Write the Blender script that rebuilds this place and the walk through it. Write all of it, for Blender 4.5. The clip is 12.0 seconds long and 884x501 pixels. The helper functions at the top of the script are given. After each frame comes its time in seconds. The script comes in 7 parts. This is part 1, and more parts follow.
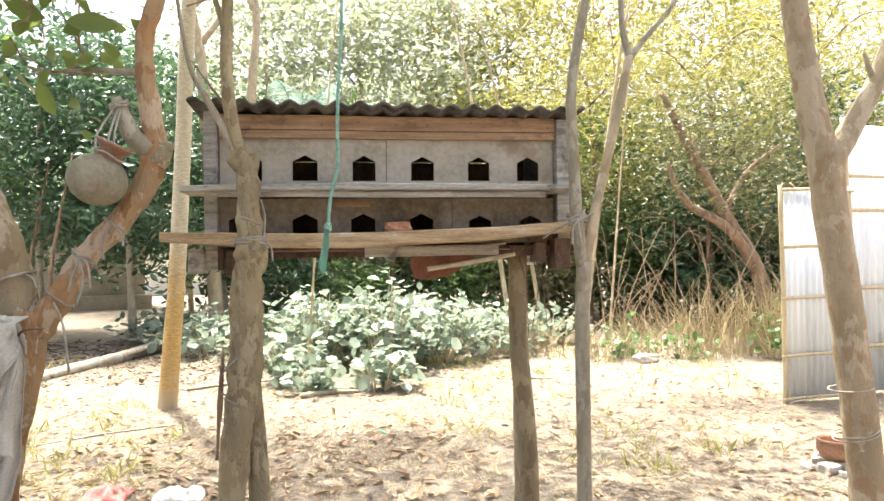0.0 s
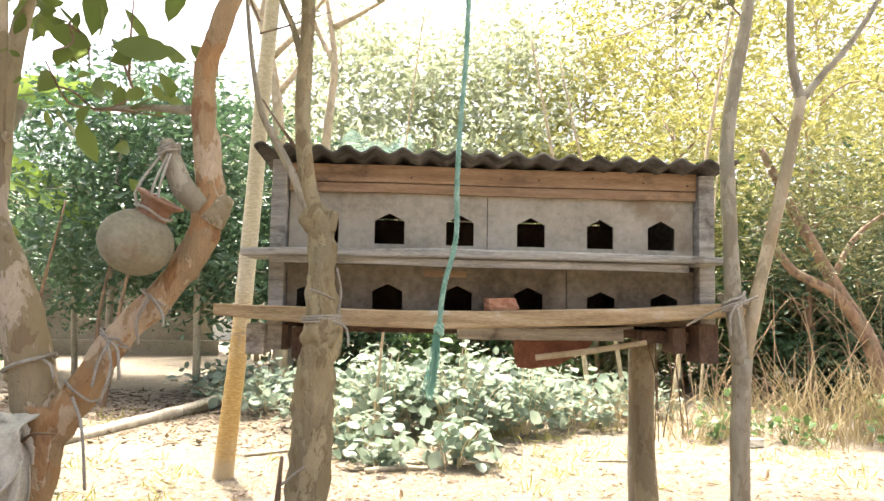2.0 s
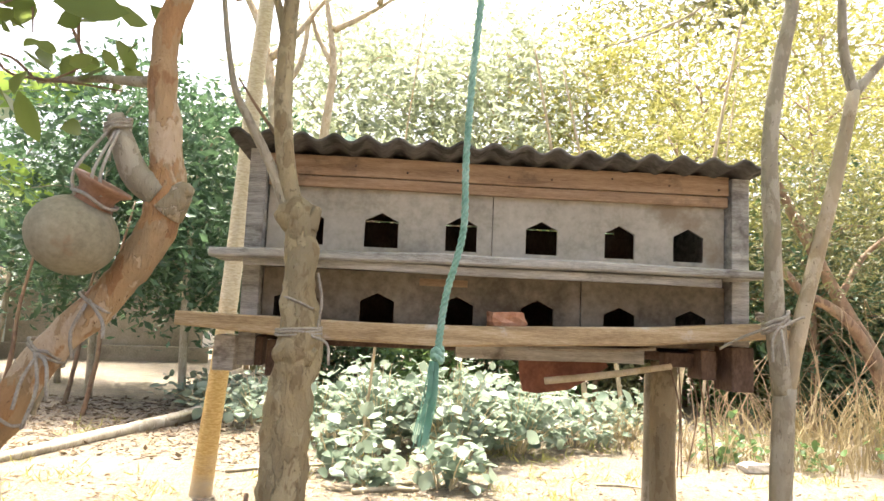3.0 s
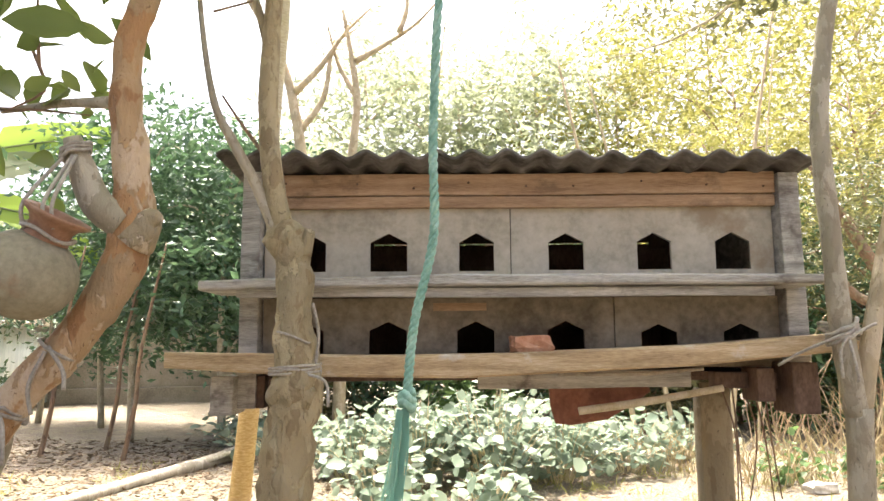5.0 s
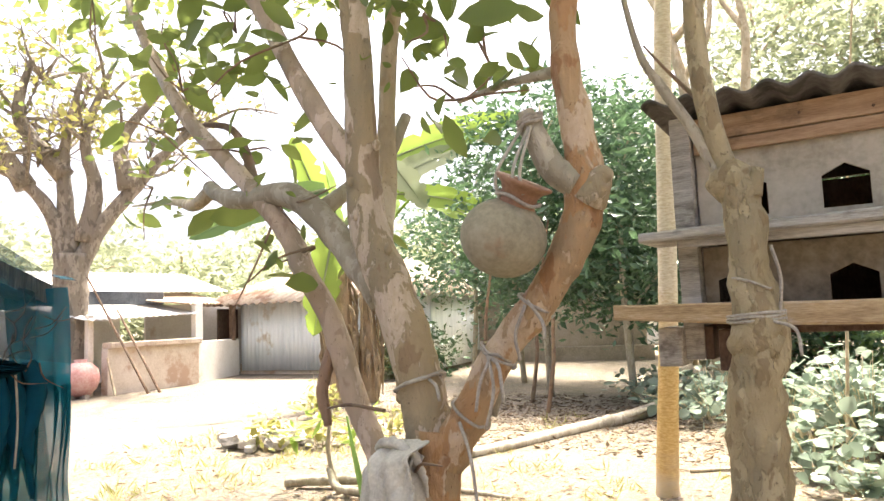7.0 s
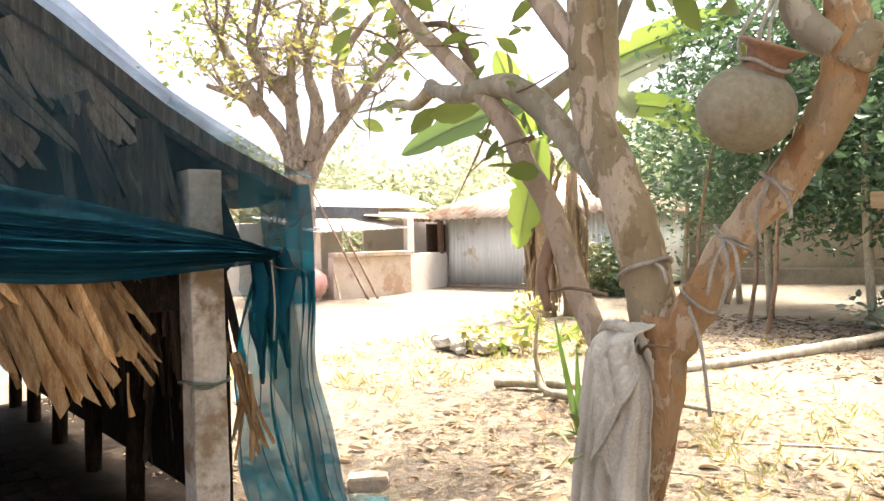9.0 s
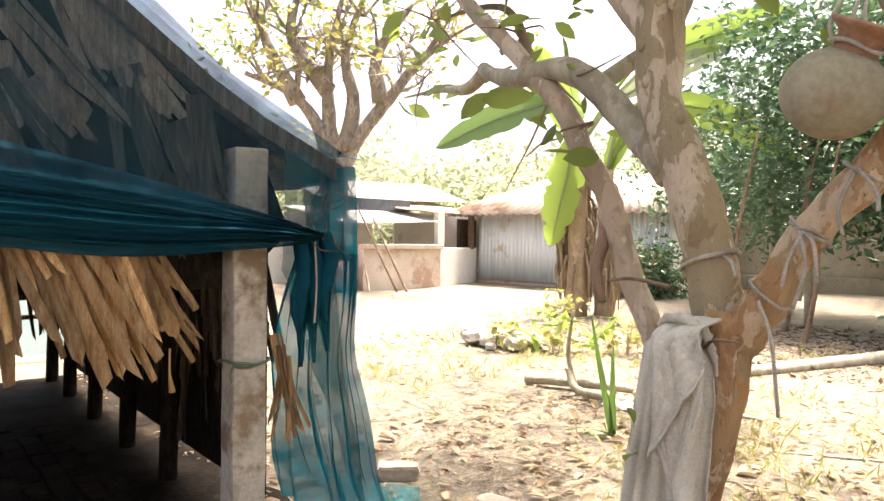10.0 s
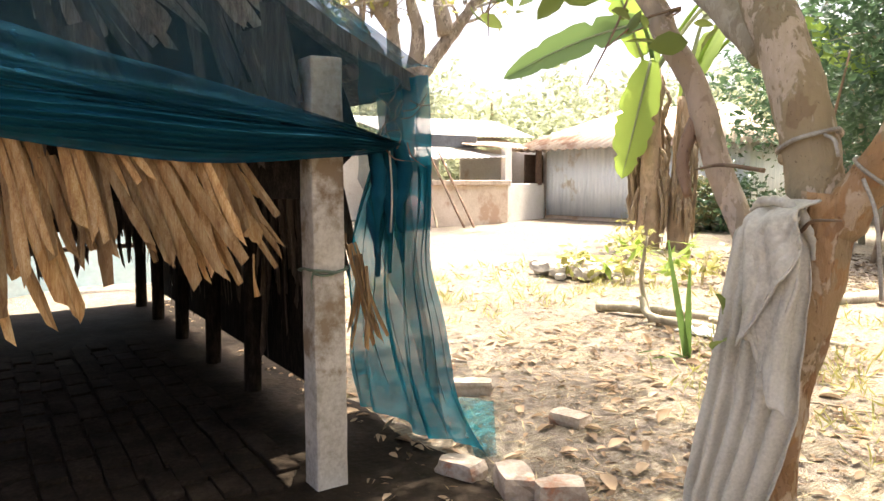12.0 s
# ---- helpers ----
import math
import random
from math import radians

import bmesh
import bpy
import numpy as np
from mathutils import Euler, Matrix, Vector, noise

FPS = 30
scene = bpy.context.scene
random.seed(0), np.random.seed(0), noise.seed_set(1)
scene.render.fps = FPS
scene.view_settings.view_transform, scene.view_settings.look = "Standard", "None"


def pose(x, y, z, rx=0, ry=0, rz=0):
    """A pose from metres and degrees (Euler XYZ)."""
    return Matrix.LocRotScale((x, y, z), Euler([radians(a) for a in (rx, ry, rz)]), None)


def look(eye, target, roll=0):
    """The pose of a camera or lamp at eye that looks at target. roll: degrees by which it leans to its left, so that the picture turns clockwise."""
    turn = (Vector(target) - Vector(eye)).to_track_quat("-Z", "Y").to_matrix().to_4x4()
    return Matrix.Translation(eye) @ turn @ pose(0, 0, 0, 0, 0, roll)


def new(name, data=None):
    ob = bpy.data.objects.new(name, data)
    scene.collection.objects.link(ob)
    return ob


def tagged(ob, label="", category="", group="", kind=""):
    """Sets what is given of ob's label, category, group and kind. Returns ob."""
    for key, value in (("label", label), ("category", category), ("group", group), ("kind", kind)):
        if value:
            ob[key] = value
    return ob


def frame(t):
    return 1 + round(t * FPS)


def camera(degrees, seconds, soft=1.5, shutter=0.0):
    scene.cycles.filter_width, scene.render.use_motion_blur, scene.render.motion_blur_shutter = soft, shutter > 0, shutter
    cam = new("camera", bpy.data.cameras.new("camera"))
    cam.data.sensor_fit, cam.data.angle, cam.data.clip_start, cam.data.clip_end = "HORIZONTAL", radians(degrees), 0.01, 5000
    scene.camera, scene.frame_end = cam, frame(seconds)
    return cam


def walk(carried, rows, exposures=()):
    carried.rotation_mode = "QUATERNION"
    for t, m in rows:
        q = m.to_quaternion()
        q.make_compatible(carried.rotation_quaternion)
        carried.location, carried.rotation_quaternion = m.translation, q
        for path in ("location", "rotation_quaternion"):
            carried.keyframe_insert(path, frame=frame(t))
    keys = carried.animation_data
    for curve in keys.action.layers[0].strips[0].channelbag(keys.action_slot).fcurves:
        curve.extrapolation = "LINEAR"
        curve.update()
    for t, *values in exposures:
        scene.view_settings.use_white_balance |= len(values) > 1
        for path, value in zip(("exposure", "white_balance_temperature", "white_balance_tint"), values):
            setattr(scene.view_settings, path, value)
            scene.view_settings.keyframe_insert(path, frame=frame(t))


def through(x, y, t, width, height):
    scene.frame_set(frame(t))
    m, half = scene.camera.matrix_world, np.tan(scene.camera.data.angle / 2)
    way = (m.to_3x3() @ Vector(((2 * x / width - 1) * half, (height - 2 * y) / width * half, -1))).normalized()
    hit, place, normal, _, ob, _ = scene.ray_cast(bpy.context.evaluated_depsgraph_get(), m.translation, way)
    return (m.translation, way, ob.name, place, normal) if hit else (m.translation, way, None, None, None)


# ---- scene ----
EXPO = 2.33
cam = camera(64.8, 12.0, soft=1.5)
PATH = [
    (0, (-0.37, -0.236, 1.434), (-0.109, 1.746, 1.462), -0.7),
    (0.5, (-0.453, -0.089, 1.484), (-0.178, 1.891, 1.518), 0.8),
    (1, (-0.504, 0.044, 1.53), (-0.198, 2.018, 1.622), 1.5),
    (1.5, (-0.554, 0.188, 1.53), (-0.371, 2.177, 1.624), 2.3),
    (2, (-0.477, 0.404, 1.564), (-0.401, 2.395, 1.737), 1.3),
    (2.5, (-0.426, 0.542, 1.568), (-0.403, 2.533, 1.761), 1.0),
    (3, (-0.472, 0.738, 1.573), (-0.386, 2.725, 1.779), 2.6),
    (3.2, (-0.493, 0.797, 1.591), (-0.357, 2.779, 1.822), 2.1),
    (4.8, (-0.381, 0.967, 1.586), (-0.35, 2.949, 1.855), 0.3),
    (5, (-0.384, 0.966, 1.582), (-0.408, 2.946, 1.86), -0.3),
    (5.5, (-0.396, 0.96, 1.585), (-0.628, 2.927, 1.862), -1.6),
    (6, (-0.457, 0.94, 1.592), (-1.038, 2.832, 1.878), -2.2),
    (6.5, (-0.504, 0.931, 1.584), (-1.358, 2.721, 1.845), -3.1),
    (6.7, (-0.512, 0.932, 1.571), (-1.453, 2.682, 1.8), -2.9),
    (8.3, (-0.578, 0.951, 1.516), (-1.945, 2.409, 1.576), -1.0),
    (8.5, (-0.559, 0.943, 1.48), (-1.957, 2.373, 1.511), -1.7),
    (9, (-0.57, 0.896, 1.467), (-2.072, 2.217, 1.444), -1.4),
    (9.5, (-0.633, 0.889, 1.447), (-2.17, 2.167, 1.402), -0.5),
    (10, (-0.657, 0.876, 1.432), (-2.21, 2.136, 1.398), 0.8),
    (10.5, (-0.669, 0.865, 1.388), (-2.285, 2.038, 1.264), -0.1),
    (11, (-0.683, 0.866, 1.319), (-2.314, 2.008, 1.137), -0.8),
    (11.5, (-0.683, 0.862, 1.299), (-2.312, 2.001, 1.078), -0.2),
    (12, (-0.684, 0.851, 1.301), (-2.34, 1.954, 1.096), -0.0),
]
walk(cam, [(t, look(eye, target, roll)) for t, eye, target, roll in PATH],
     exposures=[(0.0, EXPO, 6250, 8), (2.0, EXPO, 6450, 8), (6.5, EXPO, 6500, 9), (9.0, EXPO, 6650, 11), (12.0, EXPO - 0.05, 6650, 11)])

# ---- world and sun ----
SUN_AT = Vector((-0.10, 0.34, 1.0)).normalized()
world = bpy.data.worlds.new("world")
scene.world = world
world.use_nodes = True
wn = world.node_tree.nodes
sky = wn.new("ShaderNodeTexSky")
sky.sky_type = "NISHITA"
sky.sun_disc = False
sky.sun_elevation = math.asin(SUN_AT.z)
sky.sun_rotation = math.atan2(SUN_AT.x, SUN_AT.y)
sky.air_density, sky.dust_density, sky.ozone_density = 0.5, 9.0, 0.4
wn["Background"].inputs["Strength"].default_value = 0.15
world.node_tree.links.new(sky.outputs[0], wn["Background"].inputs[0])
sun_data = bpy.data.lights.new("sun", "SUN")
sun_data.energy, sun_data.angle, sun_data.color = 3.4, radians(0.6), (1.0, 0.93, 0.80)
sun = new("sun", sun_data)
sun.matrix_world = look(SUN_AT * 60, (0, 0, 0))


# ---- materials ----
class Nodes:
    """A small builder of node materials."""

    def __init__(self, name):
        self.mat = bpy.data.materials.new(name)
        self.mat.use_nodes = True
        self.tree = self.mat.node_tree
        self.bsdf = self.tree.nodes["Principled BSDF"]
        self.out = self.tree.nodes["Material Output"]

    def add(self, kind, **inputs):
        n = self.tree.nodes.new(kind)
        for k, v in inputs.items():
            key = k.replace("_", " ")
            if isinstance(v, bpy.types.NodeSocket):
                self.tree.links.new(v, n.inputs[key])
            else:
                n.inputs[key].default_value = v
        return n

    def link(self, a, b):
        self.tree.links.new(a, b)

    def noise(self, vec, scale, detail=4.0, rough=0.6):
        return self.add("ShaderNodeTexNoise", Vector=vec, Scale=scale, Detail=detail, Roughness=rough).outputs[0]

    def ramp(self, fac, stops):
        n = self.tree.nodes.new("ShaderNodeValToRGB")
        self.link(fac, n.inputs[0])
        els = n.color_ramp.elements
        while len(els) < len(stops):
            els.new(0.5)
        for e, (p, c) in zip(els, stops):
            e.position, e.color = p, (*c, 1) if len(c) == 3 else c
        return n.outputs[0]

    def mix(self, fac, a, b, blend="MIX"):
        n = self.tree.nodes.new("ShaderNodeMix")
        n.data_type, n.blend_type = "RGBA", blend
        for sock, v in ((n.inputs[0], fac), (n.inputs[6], a), (n.inputs[7], b)):
            if isinstance(v, bpy.types.NodeSocket):
                self.link(v, sock)
            else:
                sock.default_value = v if isinstance(v, (int, float)) else (*v, 1)
        return n.outputs[2]

    def math(self, op, a, b=0.0):
        n = self.tree.nodes.new("ShaderNodeMath")
        n.operation = op
        for sock, v in zip(n.inputs, (a, b)):
            if isinstance(v, bpy.types.NodeSocket):
                self.link(v, sock)
            else:
                sock.default_value = v
        return n.outputs[0]

    def coords(self, stretch=(1, 1, 1), world_space=False):
        if world_space:
            src = self.tree.nodes.new("ShaderNodeNewGeometry").outputs["Position"]
        else:
            src = self.tree.nodes.new("ShaderNodeTexCoord").outputs["Object"]
        return self.add("ShaderNodeMapping", Vector=src, Scale=stretch).outputs[0]

    def bump(self, height, strength=0.4, distance=0.01):
        b = self.add("ShaderNodeBump", Height=height, Strength=strength, Distance=distance)
        self.link(b.outputs[0], self.bsdf.inputs["Normal"])

    def finish(self, colour, rough=0.8, metal=0.0):
        for sock, v in ((self.bsdf.inputs["Base Color"], colour), (self.bsdf.inputs["Roughness"], rough), (self.bsdf.inputs["Metallic"], metal)):
            if isinstance(v, bpy.types.NodeSocket):
                self.link(v, sock)
            else:
                sock.default_value = v if isinstance(v, (int, float)) else (*v, 1)
        return self.mat


def surface(name, dark, mid, light, scale=6.0, fine=60.0, stretch=(1, 1, 1), rough=0.85, bump=0.4, dist=0.01, stain=None, stain_scale=2.0, metal=0.0, cut=0.52, vary=0.0):
    """Two scales of grain between three colours, with optional stains that have a shape of their own."""
    n = Nodes(name)
    v = n.coords(stretch, True)
    big, small = n.noise(v, scale, 5), n.noise(v, fine, 4)
    both = n.math("ADD", n.math("MULTIPLY", big, 0.6), n.math("MULTIPLY", small, 0.4))
    col = n.ramp(both, [(0.36, dark), (0.5, mid), (0.64, light)])
    if stain:
        mask = n.ramp(n.noise(n.coords((1, 1, 1), True), stain_scale, 6, 0.65), [(cut, (0, 0, 0)), (cut + 0.1, (1, 1, 1))])
        col = n.mix(mask, col, stain)
    if vary:
        tone = n.tree.nodes.new("ShaderNodeObjectInfo").outputs["Random"]
        col = n.mix(1.0, col, n.ramp(tone, [(0.0, (1 - vary,) * 3), (1.0, (1.0,) * 3)]), "MULTIPLY")
    n.bump(both, bump, dist)
    return n.finish(col, rough, metal)


def foliage(name, dark, mid, light, through=0.35, rough=0.45):
    """Leaves that let some light through; each leaf has its own tone."""
    n = Nodes(name)
    rnd = n.tree.nodes.new("ShaderNodeNewGeometry").outputs["Random Per Island"]
    col = n.ramp(rnd, [(0.0, dark), (0.5, mid), (1.0, light)])
    col = n.mix(n.noise(n.coords((1, 1, 1), True), 9.0, 3), col, mid)
    n.finish(col, rough)
    tr = n.add("ShaderNodeBsdfTranslucent", Color=n.mix(0.5, col, light))
    m = n.add("ShaderNodeMixShader", Fac=through)
    n.link(n.bsdf.outputs[0], m.inputs[1])
    n.link(tr.outputs[0], m.inputs[2])
    n.link(m.outputs[0], n.out.inputs[0])
    return n.mat


def netting(name, colour, hole, through=0.5):
    """A woven mesh: fine threads with gaps between, and folds."""
    n = Nodes(name)
    v = n.coords((1, 1, 1), True)
    n.finish(n.mix(n.noise(v, 12.0, 4), [c * 0.7 for c in colour], [min(1, c * 1.3) for c in colour]), 0.9)
    n.bsdf.inputs["Specular IOR Level"].default_value = 0.1
    tl = n.add("ShaderNodeBsdfTranslucent", Color=(*colour, 1))
    m0 = n.add("ShaderNodeMixShader", Fac=through)
    n.link(n.bsdf.outputs[0], m0.inputs[1])
    n.link(tl.outputs[0], m0.inputs[2])
    clear = n.add("ShaderNodeBsdfTransparent")
    fac = n.ramp(n.noise(n.coords((1, 1, 1), True), 5.0, 5, 0.7), [(0.3, (hole - 0.12,) * 3), (0.7, (hole + 0.12,) * 3)])
    m = n.add("ShaderNodeMixShader", Fac=fac)
    n.link(m0.outputs[0], m.inputs[1])
    n.link(clear.outputs[0], m.inputs[2])
    n.link(m.outputs[0], n.out.inputs[0])
    return n.mat


def ground_material():
    n = Nodes("packed_earth")
    v = n.coords((1, 1, 1), True)
    large, mid, fine, tiny = n.noise(v, 0.45, 4), n.noise(v, 2.6, 6, 0.7), n.noise(v, 17.0, 5, 0.7), n.noise(v, 90.0, 3)
    soil = n.ramp(fine, [(0.32, (0.11, 0.088, 0.067)), (0.48, (0.22, 0.182, 0.142)), (0.66, (0.32, 0.275, 0.22))])
    straw = n.ramp(n.noise(n.coords((60, 9, 30), True), 1.0, 4), [(0.38, (0.17, 0.135, 0.085)), (0.52, (0.30, 0.255, 0.175)), (0.66, (0.44, 0.395, 0.305))])
    col = n.mix(n.ramp(mid, [(0.46, (0, 0, 0)), (0.58, (1, 1, 1))]), soil, straw)
    col = n.mix(n.ramp(large, [(0.52, (0, 0, 0)), (0.66, (0.55, 0.55, 0.55))]), col, (0.34, 0.295, 0.235))
    col = n.mix(n.ramp(n.noise(v, 5.5, 6, 0.75), [(0.55, (0, 0, 0)), (0.64, (0.75, 0.75, 0.75))]), col, (0.17, 0.12, 0.08))
    col = n.mix(n.ramp(n.noise(v, 130.0, 3, 0.7), [(0.40, (0.45, 0.45, 0.45)), (0.52, (0, 0, 0))]), col, (0.09, 0.07, 0.05))
    n.bump(n.math("ADD", n.math("ADD", fine, tiny), mid), 0.9, 0.035)
    return n.finish(col, 0.95)


def bark_material(name, base, dark, patch, scale=9.0, relief=0.6, rust=None):
    """Bark with flaked patches of several tones, streaks and pocks."""
    n = Nodes(name)
    v = n.coords((1, 1, 0.5), True)
    bent = n.add("ShaderNodeVectorMath", Vector=v)
    warp = n.add("ShaderNodeTexNoise", Vector=v, Scale=14.0, Detail=4.0)
    off = n.tree.nodes.new("ShaderNodeVectorMath")
    off.operation = "SCALE"
    n.link(warp.outputs["Color"], off.inputs[0])
    off.inputs["Scale"].default_value = 0.06
    n.link(off.outputs[0], bent.inputs[1])
    v = bent.outputs[0]
    olive = [0.5 * a + 0.5 * b for a, b in zip(base, (0.22, 0.20, 0.13))]
    col = n.mix(n.ramp(n.noise(v, 5.0, 5, 0.65), [(0.44, (0, 0, 0)), (0.56, (1, 1, 1))]), base, olive)
    col = n.mix(n.math("MULTIPLY", n.noise(n.coords((1, 1, 0.25), True), 45.0, 4), 0.5), col, dark)
    flake = n.ramp(n.noise(v, scale, 5, 0.62), [(0.53, (0, 0, 0)), (0.545, (0.75, 0.75, 0.75)), (0.68, (0.95, 0.95, 0.95))])
    col = n.mix(flake, col, n.mix(n.noise(v, 50.0, 3), patch, base))
    scar = n.ramp(n.noise(v, scale * 1.6, 3, 0.55), [(0.57, (0, 0, 0)), (0.60, (0.75, 0.75, 0.75))])
    col = n.mix(scar, col, dark)
    if rust:
        bare = n.ramp(n.noise(n.coords((1.3, 1.3, 0.55), True), scale * 1.1, 4, 0.6), [(0.545, (0, 0, 0)), (0.565, (0.8, 0.8, 0.8))])
        col = n.mix(bare, col, n.mix(n.noise(v, 30.0, 4), rust, [0.55 * c for c in rust]))
    pock = n.ramp(n.noise(v, 120.0, 2), [(0.66, (0, 0, 0)), (0.72, (0.7, 0.7, 0.7))])
    col = n.mix(pock, col, [c * 0.45 for c in dark])
    n.bump(n.math("ADD", n.math("ADD", n.noise(v, 60.0, 5), n.math("MULTIPLY", flake, -0.5)), n.noise(v, 9.0, 3)), relief, 0.010)
    return n.finish(col, 0.75)


def areca_material():
    """Smooth ringed trunk: orange where it is handled near the ground, whitish grey higher up."""
    n = Nodes("areca_trunk_skin")
    v = n.coords((1, 1, 3.0), True)
    z = n.add("ShaderNodeSeparateXYZ", Vector=n.tree.nodes.new("ShaderNodeNewGeometry").outputs["Position"]).outputs["Z"]
    low = n.ramp(n.noise(v, 24.0, 4), [(0.35, (0.40, 0.25, 0.07)), (0.65, (0.58, 0.41, 0.17))])
    high = n.ramp(n.noise(v, 24.0, 4), [(0.35, (0.42, 0.36, 0.25)), (0.65, (0.60, 0.55, 0.43))])
    edge = n.math("ADD", n.math("MULTIPLY", z, 0.4), n.math("MULTIPLY", n.noise(v, 3.0, 3), 0.3))
    foot = n.ramp(edge, [(0.13, (1, 1, 1)), (0.30, (0, 0, 0))])
    col = n.mix(n.ramp(edge, [(0.58, (0, 0, 0)), (0.85, (1, 1, 1))]), low, high)
    n.bump(n.noise(v, 40.0, 4), 0.3, 0.006)
    return n.finish(n.mix(foot, col, (0.45, 0.37, 0.26)), 0.6)


EARTH = ground_material()
GUAVA = bark_material("guava_bark", (0.39, 0.31, 0.18), (0.24, 0.165, 0.09), (0.76, 0.64, 0.53), 8.0, 0.9)
GUAVAPALE = bark_material("guava_bark_pale", (0.52, 0.41, 0.30), (0.34, 0.25, 0.17), (0.74, 0.62, 0.52), 8.0, 0.8)
GUAVAORANGE = bark_material("guava_bark_orange", (0.46, 0.32, 0.17), (0.27, 0.125, 0.045), (0.68, 0.56, 0.43), 7.0, 0.9, (0.50, 0.27, 0.11))
GREYBARK = bark_material("grey_bark", (0.41, 0.365, 0.27), (0.27, 0.225, 0.155), (0.47, 0.425, 0.33), 16.0)
FORKBARK = bark_material("forked_tree_bark", (0.44, 0.37, 0.26), (0.33, 0.22, 0.12), (0.55, 0.48, 0.36), 7.0, 0.7)
OLIVEWOOD = bark_material("olive_bamboo", (0.35, 0.275, 0.155), (0.20, 0.145, 0.075), (0.45, 0.38, 0.24), 9.0)
BROWNBARK = bark_material("brown_bark", (0.25, 0.15, 0.09), (0.12, 0.07, 0.045), (0.33, 0.22, 0.14), 6.0)
POLLARDBARK = bark_material("pollard_bark", (0.43, 0.35, 0.20), (0.24, 0.175, 0.09), (0.50, 0.425, 0.27), 14.0, 1.2)
TANBARK = bark_material("tan_bark", (0.40, 0.28, 0.17), (0.25, 0.17, 0.10), (0.46, 0.35, 0.24), 6.0)
YARDBARK = bark_material("yard_tree_bark", (0.24, 0.195, 0.15), (0.11, 0.085, 0.06), (0.40, 0.34, 0.27), 5.0, 1.0)
PALEBARK = bark_material("pale_bark", (0.50, 0.41, 0.27), (0.36, 0.27, 0.15), (0.58, 0.50, 0.36), 7.0)
LOGBARK = bark_material("log_bark", (0.40, 0.36, 0.29), (0.25, 0.21, 0.16), (0.52, 0.48, 0.41), 7.0)
ARECA = areca_material()
PLANK = surface("weathered_plank", (0.22, 0.205, 0.175), (0.44, 0.42, 0.37), (0.65, 0.63, 0.575), 3.0, 34.0, (1.2, 8, 14), 0.85, 0.6, 0.008, (0.15, 0.13, 0.11), 4.0, 0.0, 0.58)
TANPLANK = surface("tan_plank", (0.25, 0.15, 0.08), (0.41, 0.265, 0.15), (0.53, 0.38, 0.24), 2.6, 30.0, (1.2, 8, 14), 0.75, 0.55, 0.006, (0.20, 0.13, 0.075), 4.5, 0.0, 0.57)
BOARDTAN = surface("worn_landing_board", (0.29, 0.195, 0.10), (0.51, 0.375, 0.21), (0.70, 0.575, 0.39), 2.6, 36.0, (1.2, 8, 14), 0.8, 0.6, 0.007, (0.66, 0.61, 0.52), 6.0, 0.0, 0.57)
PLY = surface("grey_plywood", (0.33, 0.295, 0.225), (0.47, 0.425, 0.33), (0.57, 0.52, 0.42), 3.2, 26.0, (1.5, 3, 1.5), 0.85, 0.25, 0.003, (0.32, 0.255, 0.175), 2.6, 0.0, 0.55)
# lower-tier plywood: darker overall than the upper, with darker stains
PLYDARK = surface("dark_stained_plywood", (0.14, 0.11, 0.075), (0.25, 0.205, 0.145), (0.36, 0.305, 0.225), 3.6, 26.0, (1.5, 3, 1.5), 0.85, 0.3, 0.004, (0.12, 0.095, 0.065), 2.4, 0.0, 0.53)
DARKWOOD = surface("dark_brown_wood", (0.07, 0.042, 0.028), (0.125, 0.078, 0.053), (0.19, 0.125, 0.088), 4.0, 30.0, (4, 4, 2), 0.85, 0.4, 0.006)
ROOFSHEET = surface("old_cement_sheet", (0.085, 0.075, 0.064), (0.14, 0.125, 0.108), (0.22, 0.20, 0.175), 3.0, 40.0, (1, 1, 1), 0.95, 0.5, 0.004, (0.06, 0.055, 0.045), 7.0)
CLAY = surface("fired_clay", (0.20, 0.10, 0.055), (0.31, 0.17, 0.10), (0.40, 0.25, 0.16), 5.0, 60.0, (1, 1, 1), 0.6, 0.3, 0.003)
GREYCLAY = surface("grey_washed_clay", (0.21, 0.185, 0.12), (0.30, 0.265, 0.18), (0.37, 0.335, 0.24), 6.0, 70.0, (1, 1, 1), 0.85, 0.4, 0.004, (0.30, 0.18, 0.10), 3.5, 0.0, 0.54)
TILE = surface("burnt_tile", (0.15, 0.055, 0.03), (0.22, 0.085, 0.048), (0.30, 0.13, 0.075), 6.0, 60.0)
BRICK = surface("worn_brick", (0.29, 0.215, 0.16), (0.42, 0.345, 0.275), (0.53, 0.46, 0.39), 6.0, 55.0, (1, 1, 1), 0.95, 0.7, 0.01, (0.36, 0.17, 0.10), 7.0, 0.0, 0.58)
ORANGEBRICK = surface("orange_brick", (0.42, 0.18, 0.09), (0.56, 0.28, 0.16), (0.66, 0.42, 0.28), 9.0, 60.0)
# floor brick and earth are near black: the shed's shade is in their colour
FLOORBRICK = surface("dirty_shaded_brick", (0.014, 0.010, 0.007), (0.028, 0.020, 0.014), (0.052, 0.038, 0.027), 5.0, 50.0)
SHADEEARTH = surface("damp_shaded_earth", (0.012, 0.009, 0.006), (0.022, 0.016, 0.011), (0.04, 0.03, 0.021), 3.0, 30.0, (1, 1, 1), 0.85, 0.8, 0.02)
CONCRETE = surface("old_concrete", (0.36, 0.31, 0.245), (0.54, 0.49, 0.42), (0.68, 0.635, 0.565), 4.5, 45.0, (1, 1, 1), 0.9, 0.8, 0.009, (0.27, 0.20, 0.13), 4.2, 0.0, 0.52)
